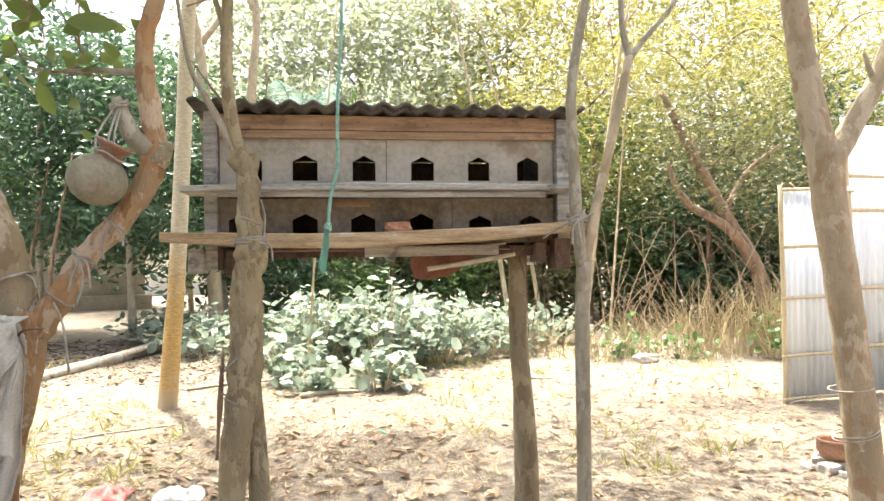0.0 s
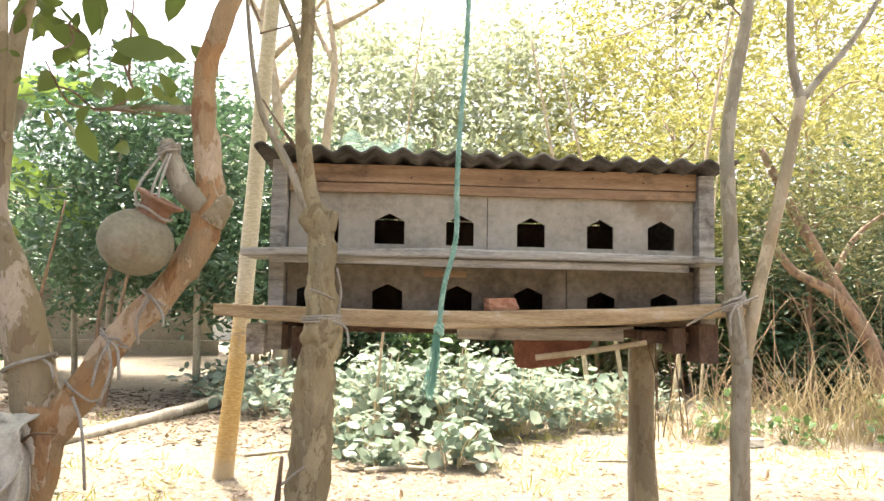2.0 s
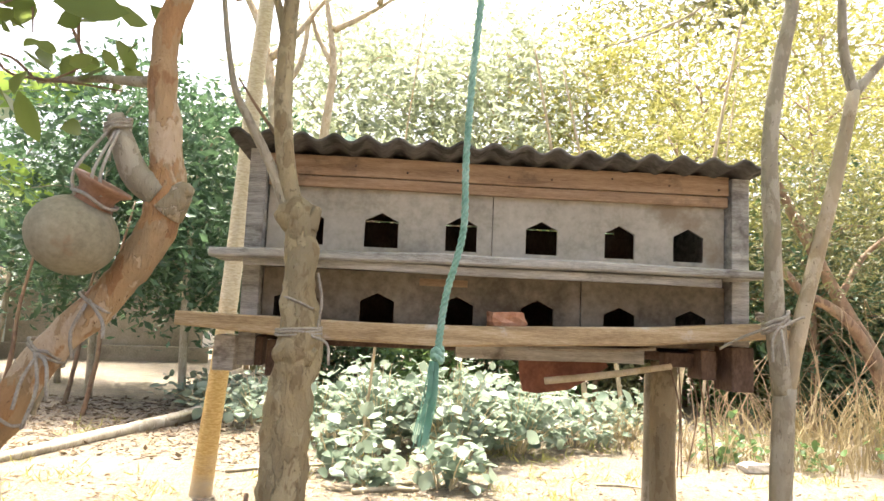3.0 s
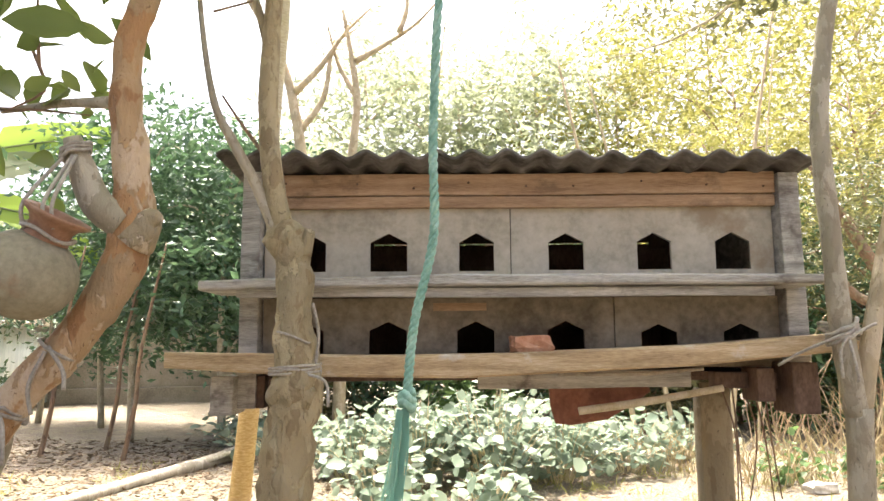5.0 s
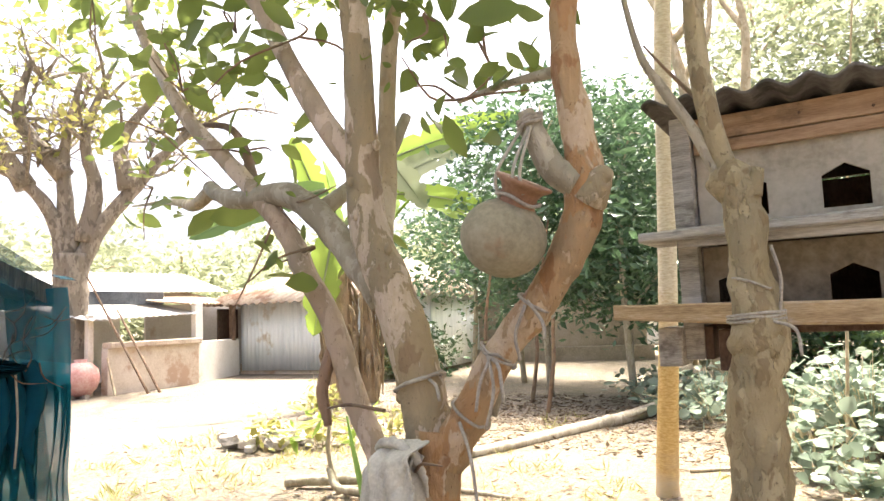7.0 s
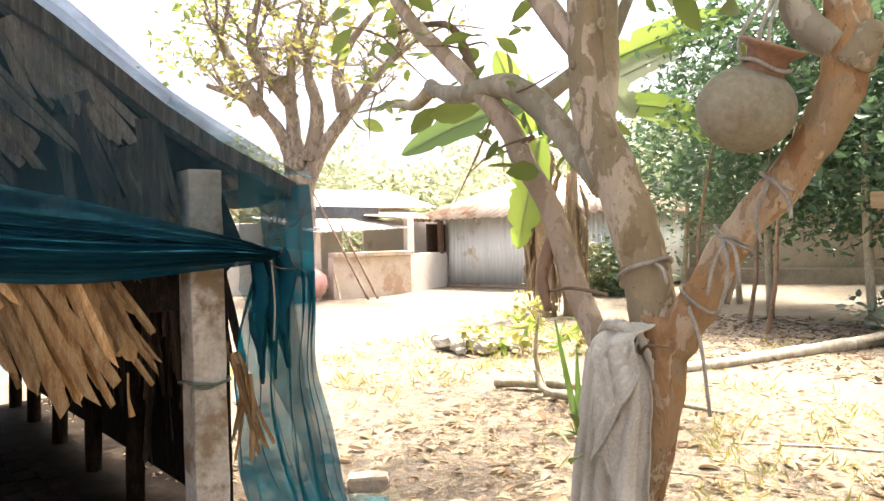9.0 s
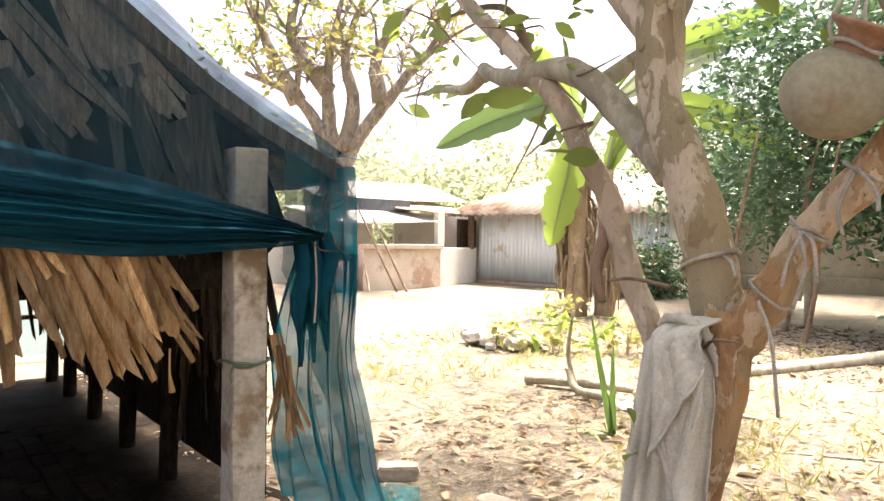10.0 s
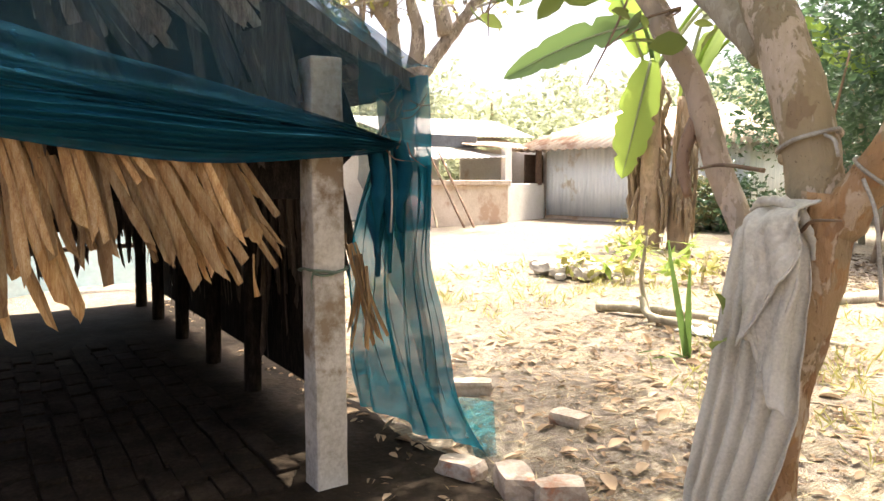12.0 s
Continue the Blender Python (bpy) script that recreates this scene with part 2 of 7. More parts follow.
THATCH = surface("dry_palm_leaf", (0.36, 0.17, 0.06), (0.58, 0.34, 0.14), (0.74, 0.52, 0.28), 5.0, 40.0, (9, 9, 0.5), 0.8, 0.5, 0.006, vary=0.75)
DRYSHEATH = surface("dry_banana_sheath", (0.17, 0.115, 0.065), (0.30, 0.22, 0.13), (0.46, 0.36, 0.23), 5.0, 40.0, (9, 9, 0.5), 0.9, 0.5, 0.006, vary=0.5)
GABLELEAF = surface("faded_palm_leaf", (0.17, 0.13, 0.10), (0.34, 0.27, 0.21), (0.54, 0.45, 0.36), 5.0, 40.0, (9, 9, 0.5), 0.85, 0.5, 0.006, vary=0.6)
# near-black mats and posts: the shed interior's shade is put into their colour
SHADEBLACK = surface("shade_dark_matting", (0.012, 0.010, 0.008), (0.025, 0.020, 0.016), (0.05, 0.04, 0.032), 5.0, 40.0, (8, 8, 2), 0.95, 0.6, 0.008)
OLDTHATCH = surface("old_grey_thatch", (0.07, 0.052, 0.04), (0.15, 0.115, 0.09), (0.30, 0.25, 0.205), 5.0, 40.0, (9, 9, 0.5), 0.9, 0.6, 0.008, vary=0.75)
CLOTH = surface("unbleached_cloth", (0.44, 0.41, 0.34), (0.58, 0.545, 0.46), (0.69, 0.65, 0.565), 4.0, 130.0, (1, 1, 1), 0.95, 0.7, 0.005, (0.36, 0.32, 0.25), 6.0, 0.0, 0.60)
TIN = surface("galvanised_sheet", (0.62, 0.68, 0.72), (0.77, 0.82, 0.85), (0.84, 0.88, 0.90), 1.6, 20.0, (5, 5, 0.3), 0.45, 0.1, 0.002, (0.52, 0.47, 0.39), 1.3, 0.08, 0.60)
RUSTTIN = surface("rusty_roof_sheet", (0.38, 0.29, 0.21), (0.55, 0.45, 0.35), (0.68, 0.59, 0.49), 1.2, 14.0, (2, 2, 1), 0.7, 0.2, 0.004, (0.34, 0.21, 0.14), 1.4, 0.1)
WHITETIN = surface("pale_roof_sheet", (0.62, 0.60, 0.56), (0.74, 0.72, 0.69), (0.82, 0.81, 0.79), 1.0, 14.0, (1, 1, 1), 0.6, 0.1, 0.002)
MUD = surface("mud_plaster", (0.48, 0.39, 0.30), (0.61, 0.52, 0.42), (0.70, 0.62, 0.53), 1.2, 22.0, (1, 1, 1), 0.95, 0.4, 0.01, (0.44, 0.31, 0.22), 1.3)
DARKMUD = surface("dark_mud_plaster", (0.20, 0.17, 0.13), (0.30, 0.26, 0.20), (0.38, 0.33, 0.27), 1.2, 22.0)
LIMEWASH = surface("limewashed_wall", (0.70, 0.66, 0.59), (0.80, 0.77, 0.71), (0.87, 0.85, 0.80), 1.0, 18.0, (1, 1, 1), 0.95, 0.3, 0.006, (0.60, 0.48, 0.37), 1.1, 0.0, 0.62)
TARP = surface("dark_tarpaulin", (0.03, 0.035, 0.045), (0.055, 0.06, 0.07), (0.09, 0.10, 0.11), 2.0, 20.0, (1, 1, 1), 0.95)
PINK = surface("faded_pink_plastic", (0.46, 0.20, 0.17), (0.58, 0.32, 0.28), (0.66, 0.46, 0.40), 2.2, 20.0, (1, 1, 1), 0.7)
JUTE = surface("grey_cord", (0.27, 0.24, 0.19), (0.38, 0.34, 0.28), (0.48, 0.44, 0.37), 20.0, 160.0, (1, 1, 1), 0.95)
GREENROPE = surface("green_nylon_rope", (0.12, 0.27, 0.19), (0.22, 0.40, 0.30), (0.36, 0.53, 0.43), 30.0, 220.0, (1, 1, 1), 0.6, 0.5, 0.003)
GREENNET = netting("green_frayed_strands", (0.34, 0.60, 0.50), 0.5)
BLUENET = netting("blue_net", (0.026, 0.085, 0.13), 0.62, 0.25)
FOLDNET = netting("folded_sheer_net", (0.010, 0.075, 0.12), 0.28, 0.2)
BLUECURTAIN = netting("bright_blue_net", (0.006, 0.13, 0.185), 0.15, 0.25)
# paler copy of the blue net, with sunlight put into its colour
PALENET = netting("pale_sunlit_net", (0.30, 0.50, 0.56), 0.25, 0.4)
VEIL = netting("sheer_teal_net", (0.01, 0.15, 0.18), 0.45, 0.3)
BLUEROLL = netting("rolled_blue_net", (0.006, 0.07, 0.115), 0.05, 0.15)
BAMBOO = surface("split_bamboo", (0.42, 0.33, 0.18), (0.55, 0.46, 0.29), (0.66, 0.57, 0.40), 4.0, 40.0, (6, 6, 2), 0.6)
RUBBLE = surface("broken_stone", (0.30, 0.28, 0.25), (0.46, 0.43, 0.39), (0.60, 0.57, 0.52), 6.0, 50.0)
PLASTICWHITE = surface("dirty_white_plastic", (0.62, 0.60, 0.56), (0.72, 0.70, 0.67), (0.80, 0.79, 0.77), 8.0, 60.0)
REDCLOTH = surface("faded_red_cloth", (0.48, 0.12, 0.11), (0.58, 0.20, 0.18), (0.64, 0.34, 0.30), 8.0, 70.0)
GREENBIT = surface("green_plastic", (0.05, 0.32, 0.16), (0.08, 0.40, 0.22), (0.12, 0.48, 0.28), 8.0, 70.0)

L_DARK = foliage("dark_glossy_leaf", (0.028, 0.065, 0.034), (0.06, 0.12, 0.058), (0.125, 0.205, 0.10), 0.30, 0.33)
L_MID = foliage("green_leaf", (0.04, 0.085, 0.025), (0.085, 0.15, 0.045), (0.17, 0.25, 0.08), 0.40)
L_YELLOW = foliage("yellow_green_leaf", (0.12, 0.14, 0.035), (0.27, 0.27, 0.07), (0.46, 0.42, 0.14), 0.34)
L_OLIVE = foliage("dull_olive_leaf", (0.05, 0.06, 0.025), (0.12, 0.125, 0.05), (0.27, 0.26, 0.11), 0.25)
# pale for the background trees: haze is put into the leaf colour
L_PALE = foliage("light_paled_leaf", (0.17, 0.21, 0.12), (0.31, 0.35, 0.21), (0.47, 0.49, 0.33), 0.52)
L_WEED = foliage("weed_leaf", (0.105, 0.16, 0.11), (0.195, 0.255, 0.185), (0.34, 0.39, 0.30), 0.40, 0.4)
L_GUAVA = foliage("guava_leaf", (0.07, 0.11, 0.03), (0.15, 0.21, 0.055), (0.30, 0.35, 0.09), 0.58)
L_BANANA = foliage("banana_leaf", (0.16, 0.26, 0.04), (0.24, 0.36, 0.06), (0.34, 0.44, 0.09), 0.55)
L_BLADE = foliage("strap_leaf", (0.07, 0.15, 0.035), (0.12, 0.22, 0.05), (0.18, 0.28, 0.08), 0.3)
L_BLUE = foliage("blue_green_frond", (0.09, 0.16, 0.13), (0.16, 0.25, 0.21), (0.26, 0.36, 0.31), 0.40)
L_ORANGE = foliage("yellowing_leaf", (0.30, 0.20, 0.06), (0.40, 0.28, 0.09), (0.48, 0.38, 0.16), 0.45)
L_DRY = foliage("dead_leaf", (0.13, 0.08, 0.045), (0.28, 0.19, 0.11), (0.48, 0.38, 0.26), 0.15, 0.8)
# litter tones are darkened to carry the shade of the trees above
L_LITTER = foliage("shade_dark_litter", (0.06, 0.04, 0.025), (0.13, 0.09, 0.055), (0.24, 0.18, 0.12), 0.1, 0.85)
L_STRAW = foliage("straw", (0.25, 0.19, 0.10), (0.42, 0.34, 0.19), (0.58, 0.50, 0.32), 0.25, 0.8)


# ---- mesh helpers ----
for dull in (FLOORBRICK, SHADEEARTH, SHADEBLACK):
    dull.node_tree.nodes["Principled BSDF"].inputs["Specular IOR Level"].default_value = 0.08


def rnd(a, b):
    return random.uniform(a, b)


def mesh_of(name, verts, faces, smooth=False):
    me = bpy.data.meshes.new(name)
    me.from_pydata([tuple(v) for v in verts], [], faces)
    me.update()
    if smooth:
        me.shade_smooth()
    return me


def from_bm(name, bm, smooth=False):
    me = bpy.data.meshes.new(name)
    bm.normal_update()
    bm.to_mesh(me)
    bm.free()
    if smooth:
        me.shade_smooth()
    return me


def thing(name, at, label, category, group="", kind=""):
    ob = new(name)
    ob.location = at
    ob.empty_display_size = 0.1
    return tagged(ob, label, category, group, kind)


def solid(name, me, mat, label, category, group="", kind="", at=(0, 0, 0), turn=(0, 0, 0)):
    ob = new(name, me)
    if not me.materials:
        me.materials.append(mat)
    ob.location, ob.rotation_euler = at, [radians(a) for a in turn]
    return tagged(ob, label, category, group, kind)


def part(name, me, mat, parent, label="", m=None, kind=""):
    """One mesh under a thing or a part; its vertices are in world places unless m gives its pose in the parent."""
    if isinstance(me, bmesh.types.BMesh):
        me = from_bm(name, me)
    ob = new(name, me)
    if not me.materials:
        me.materials.append(mat)
    ob.parent = parent
    if m is None:
        w, p = Matrix.Identity(4), parent
        while p is not None:
            w, p = p.matrix_basis @ w, p.parent
        inv = w.inverted()
        ob.matrix_basis = inv
    else:
        ob.matrix_basis = m
    if label:
        ob["label"] = label
    if kind:
        ob["kind"] = kind
    return ob


def box(x0, y0, z0, x1, y1, z1, bevel=0.004, wobble=0.0):
    """A sawn board or block with worn edges."""
    bm = bmesh.new()
    bmesh.ops.create_cube(bm, size=1.0)
    for v in bm.verts:
        v.co = Vector(((x0 + x1) / 2 + v.co.x * (x1 - x0), (y0 + y1) / 2 + v.co.y * (y1 - y0), (z0 + z1) / 2 + v.co.z * (z1 - z0)))
    long = max(range(3), key=lambda i: (x1 - x0, y1 - y0, z1 - z0)[i])
    if wobble:
        edges = [e for e in bm.edges if abs((e.verts[0].co - e.verts[1].co)[long]) > 1e-6]
        bmesh.ops.subdivide_edges(bm, edges=edges, cuts=7)
    if bevel:
        sharp = [e for e in bm.edges if len(e.link_faces) == 2 and e.calc_face_angle(0) > 0.5]
        bmesh.ops.bevel(bm, geom=sharp, offset=bevel, segments=2, affect="EDGES", profile=0.6)
    if wobble:
        for v in bm.verts:
            d = noise.noise_vector(v.co * 2.3) * wobble
            d[long] = 0
            v.co += d
    return bm


def smooth_path(pts, radii, step=6):
    """Catmull-Rom through the points, with radii between."""
    P = [np.array(p, float) for p in pts]
    P = [2 * P[0] - P[1]] + P + [2 * P[-1] - P[-2]]
    out, rad = [], []
    for i in range(1, len(P) - 2):
        for k in range(step):
            t = k / step
            a, b, c, d = P[i - 1], P[i], P[i + 1], P[i + 2]
            out.append(0.5 * (2 * b + (c - a) * t + (2 * a - 5 * b + 4 * c - d) * t * t + (3 * b - a - 3 * c + d) * t ** 3))
            rad.append(radii[i - 1] * (1 - t) + radii[i] * t)
    return out + [P[-2]], rad + [radii[-1]]


def tube(pts, radii, seg=10, step=6, lumps=0.0, freq=9.0, rings=0.0, ring_gap=0.12):
    """A tapered limb, pipe or cord along a smooth path."""
    path, rad = smooth_path(pts, radii, step)
    verts, faces = [], []
    side = None
    length = 0.0
    for i, (p, r) in enumerate(zip(path, rad)):
        q = path[min(i + 1, len(path) - 1)] - path[max(i - 1, 0)]
        q = Vector(q).normalized()
        if side is None:
            side = q.orthogonal().normalized()
        side = (side - q * side.dot(q)).normalized()
        up = q.cross(side)
        if i:
            length += float(np.linalg.norm(path[i] - path[i - 1]))
        swell = 1 + rings * max(0.0, 1 - abs((length % ring_gap) / ring_gap - 0.5) * 8)
        for k in range(seg):
            a = 2 * math.pi * k / seg
            d = side * math.cos(a) + up * math.sin(a)
            c = Vector(p) + d * r * swell
            if lumps:
                c += d * r * lumps * (noise.noise(c * freq) + 0.5 * noise.noise(c * freq * 2.7))
            verts.append(c)
    n = len(path)
    for i in range(n - 1):
        for k in range(seg):
            k2 = (k + 1) % seg
            faces.append((i * seg + k, i * seg + k2, (i + 1) * seg + k2, (i + 1) * seg + k))
    verts += [Vector(path[0]), Vector(path[-1])]
    for k in range(seg):
        k2 = (k + 1) % seg
        faces.append((len(verts) - 2, k2, k))
        faces.append((len(verts) - 1, (n - 1) * seg + k, (n - 1) * seg + k2))
    return verts, faces


def join(pieces):
    verts, faces = [], []
    for v, f in pieces:
        o = len(verts)
        verts += list(v)
        faces += [tuple(i + o for i in q) for q in f]
    return verts, faces


def limb(name, pts, radii, mat, parent, label="", **kw):
    return part(name, mesh_of(name, *tube(pts, radii, **kw), smooth=True), mat, parent, label)


def leaf_mesh(name, centres, size, aspect=0.45, up=0.5, fold=0.25, seed=1, spread=0.35, droop=0.0, fine=False, flat=0.6):
    """Many separate folded leaves; each has a base, a tip, a midrib and two curved sides."""
    g = np.random.default_rng(seed)
    c = np.asarray(centres, float)
    n = len(c)
    d = g.normal(size=(n, 3))
    d[:, 2] = d[:, 2] * flat - droop
    d /= np.linalg.norm(d, axis=1)[:, None]
    u = g.normal(size=(n, 3)) * (1 - up) + np.array([0, 0, 1.0]) * up
    s = np.cross(d, u)
    s /= np.linalg.norm(s, axis=1)[:, None] + 1e-9
    nn = np.cross(s, d)
    L = (size * (1 + spread * g.normal(size=n)).clip(0.4, 1.8))[:, None]
    w = L * aspect * 0.5
    if fine:
        bend = (0.3 * g.normal(size=n))[:, None]

        def at(t, side, k):
            return c + d * L * t + nn * (L * bend * t * t * 0.5 + w * fold * 1.4 * abs(k)) + s * w * k
        rows = [c, at(0.22, 1, 0.72), at(0.5, 1, 1.0), at(0.8, 1, 0.62), at(1.0, 0, 0.0), at(0.8, 1, -0.62), at(0.5, 1, -1.0), at(0.22, 1, -0.72), at(0.25, 0, 0.0), at(0.5, 0, 0.0), at(0.78, 0, 0.0)]
        f = np.array([[0, 8, 1], [1, 8, 9], [1, 9, 2], [2, 9, 10], [2, 10, 3], [3, 10, 4], [0, 7, 8], [8, 7, 6], [8, 6, 9], [9, 6, 5], [9, 5, 10], [10, 5, 4]])
    else:
        mid = c + d * L * 0.45 - nn * L * fold * 0.5
        rows = [c, mid + s * w + nn * w * fold * 1.6, c + d * L, mid - s * w + nn * w * fold * 1.6, mid]
        f = np.array([[0, 4, 1], [1, 4, 2], [0, 3, 4], [4, 3, 2]])
    k = len(rows)
    verts = np.stack(rows, 1).reshape(-1, 3)
    faces = (f[None] + k * np.arange(n)[:, None, None]).reshape(-1, 3)
    me = bpy.data.meshes.new(name)
    me.vertices.add(len(verts))
    me.vertices.foreach_set("co", verts.ravel())
    me.loops.add(faces.size)
    me.loops.foreach_set("vertex_index", faces.ravel().astype(np.int32))
    me.polygons.add(len(faces))
    me.polygons.foreach_set("loop_start", np.arange(0, faces.size, 3, dtype=np.int32))
    me.polygons.foreach_set("loop_total", np.full(len(faces), 3, np.int32))
    me.update()
    me.validate()
    return me


def clumps(centre, radii, count, per, tight, seed, floor=0.05, hollow=0.35):
    """Leaf places in uneven clumps within an ellipsoid, denser towards its skin."""
    g = np.random.default_rng(seed)
    d = g.normal(size=(count, 3))
    d /= np.linalg.norm(d, axis=1)[:, None]
    r = hollow + (1 - hollow) * g.random(count) ** 0.6
    r *= 0.78 + 0.4 * g.random(count)
    cc = np.array(centre) + d * r[:, None] * np.array(radii)
    pts = (cc[:, None, :] + g.normal(size=(count, per, 3)) * tight * np.array([1, 1, 0.7])).reshape(-1, 3)
    pts[:, 2] = np.maximum(pts[:, 2], floor)
    return pts


# ---- ground ----
def axis(lo, hi, fine_lo, fine_hi, step):
    mids = list(np.arange(fine_lo, fine_hi + 1e-6, step))
    low, high, g = [], [], step
    a = fine_lo
    while a > lo:
        g *= 1.35
        a -= g
        low.append(a)
    a, g = fine_hi, step
    while a < hi:
        g *= 1.35
        a += g
        high.append(a)
    return low[::-1] + mids + high


def ground_height(x, y):
    near = 0.03 * noise.noise(Vector((x * 0.5, y * 0.5, 0.0))) + 0.016 * noise.noise(Vector((x * 2.1, y * 2.1, 3.0))) + 0.007 * noise.noise(Vector((x * 7.0, y * 7.0, 5.0)))
    return near


xs, ys = axis(-600, 600, -9.0, 6.0, 0.11), axis(-600, 600, -0.5, 12.5, 0.11)
gverts = [(x, y, ground_height(x, y)) for y in ys for x in xs]
W = len(xs)
gfaces = [(j * W + i, j * W + i + 1, (j + 1) * W + i + 1, (j + 1) * W + i) for j in range(len(ys) - 1) for i in range(W - 1)]
solid("ground", mesh_of("ground", gverts, gfaces, True), EARTH, "dry packed earth with straw and fallen leaves", "ground", kind="structure")


# ---- pigeon loft ----
def panel(x0, x1, z0, z1, y, thick, holes, sill, shoulder, apex):
    """A board with house-shaped openings cut through it."""
    bm = bmesh.new()
    quads = []

    def face(pts):
        quads.append(bm.faces.new([bm.verts.new((px, y, pz)) for px, pz in pts]))

    at = x0
    for a, b in holes:
        face([(at, z0), (a, z0), (a, z1), (at, z1)])
        if sill > z0 + 1e-4:
            face([(a, z0), (b, z0), (b, sill), (a, sill)])
        m = (a + b) / 2
        face([(a, shoulder), (m, apex), (m, z1), (a, z1)])
        face([(m, apex), (b, shoulder), (b, z1), (m, z1)])
        at = b
    face([(at, z0), (x1, z0), (x1, z1), (at, z1)])
    bmesh.ops.remove_doubles(bm, verts=bm.verts, dist=1e-5)
    ext = bmesh.ops.extrude_face_region(bm, geom=list(bm.faces))
    for v in ext["geom"]:
        if isinstance(v, bmesh.types.BMVert):
            v.co.y += thick
    bmesh.ops.recalc_face_normals(bm, faces=bm.faces)
    return bm


def corrugated(x0, x1, y0, y1, z_at, pitch, amp, thick, per=8, ny=6, sag=0.0):
    """A wavy sheet with thickness; waves run along y."""
    nx = int((x1 - x0) / pitch * per)
    verts, faces = [], []
    for layer in (0, 1):
        for j in range(ny + 1):
            for i in range(nx + 1):
                x = x0 + (x1 - x0) * i / nx
                y = y0 + (y1 - y0) * j / ny
                z = z_at(x, y) + amp * math.sin(2 * math.pi * (x - x0) / pitch) - layer * thick + sag * noise.noise(Vector((x * 3, y * 3, 1)))
                verts.append((x, y, z))
    s = (nx + 1) * (ny + 1)
    idx = lambda l, j, i: l * s + j * (nx + 1) + i
    for j in range(ny):
        for i in range(nx):
            faces.append((idx(0, j, i), idx(0, j, i + 1), idx(0, j + 1, i + 1), idx(0, j + 1, i)))
            faces.append((idx(1, j, i), idx(1, j + 1, i), idx(1, j + 1, i + 1), idx(1, j, i + 1)))
    for i in range(nx):
        faces.append((idx(0, 0, i), idx(1, 0, i), idx(1, 0, i + 1), idx(0, 0, i + 1)))
        faces.append((idx(0, ny, i), idx(0, ny, i + 1), idx(1, ny, i + 1), idx(1, ny, i)))
    for j in range(ny):
        faces.append((idx(0, j, 0), idx(0, j + 1, 0), idx(1, j + 1, 0), idx(1, j, 0)))
        faces.append((idx(0, j, nx), idx(1, j, nx), idx(1, j + 1, nx), idx(0, j + 1, nx)))
    return mesh_of("sheet", verts, faces, True)


def plank(pts, y0, y1, drop, wob=0.004):
    """A long board that bows along x: pts are (x, top z), drop its thickness at each."""
    n = 40
    xs_ = np.linspace(pts[0][0], pts[-1][0], n)
    zt = np.interp(xs_, [p[0] for p in pts], [p[1] for p in pts])
    th = np.interp(xs_, [p[0] for p in pts], drop)
    prof = []
    verts, faces = [], []
    for i, x in enumerate(xs_):
        a = wob * noise.noise(Vector((x * 5, 0, 1)))
        b = wob * noise.noise(Vector((x * 4, 3, 1)))
        c = 0.006
        yf = y0 + a
        verts += [(x, yf + c, zt[i] + b), (x, yf, zt[i] - c + b), (x, yf, zt[i] - th[i] + c), (x, yf + c, zt[i] - th[i]), (x, y1, zt[i] - th[i]), (x, y1, zt[i] + b)]
    for i in range(n - 1):
        for k in range(6):
            k2 = (k + 1) % 6
            faces.append((i * 6 + k, i * 6 + k2, (i + 1) * 6 + k2, (i + 1) * 6 + k))
    faces.append(tuple(range(5, -1, -1)))
    faces.append(tuple((n - 1) * 6 + k for k in range(6)))
    return mesh_of("plank", verts, faces)


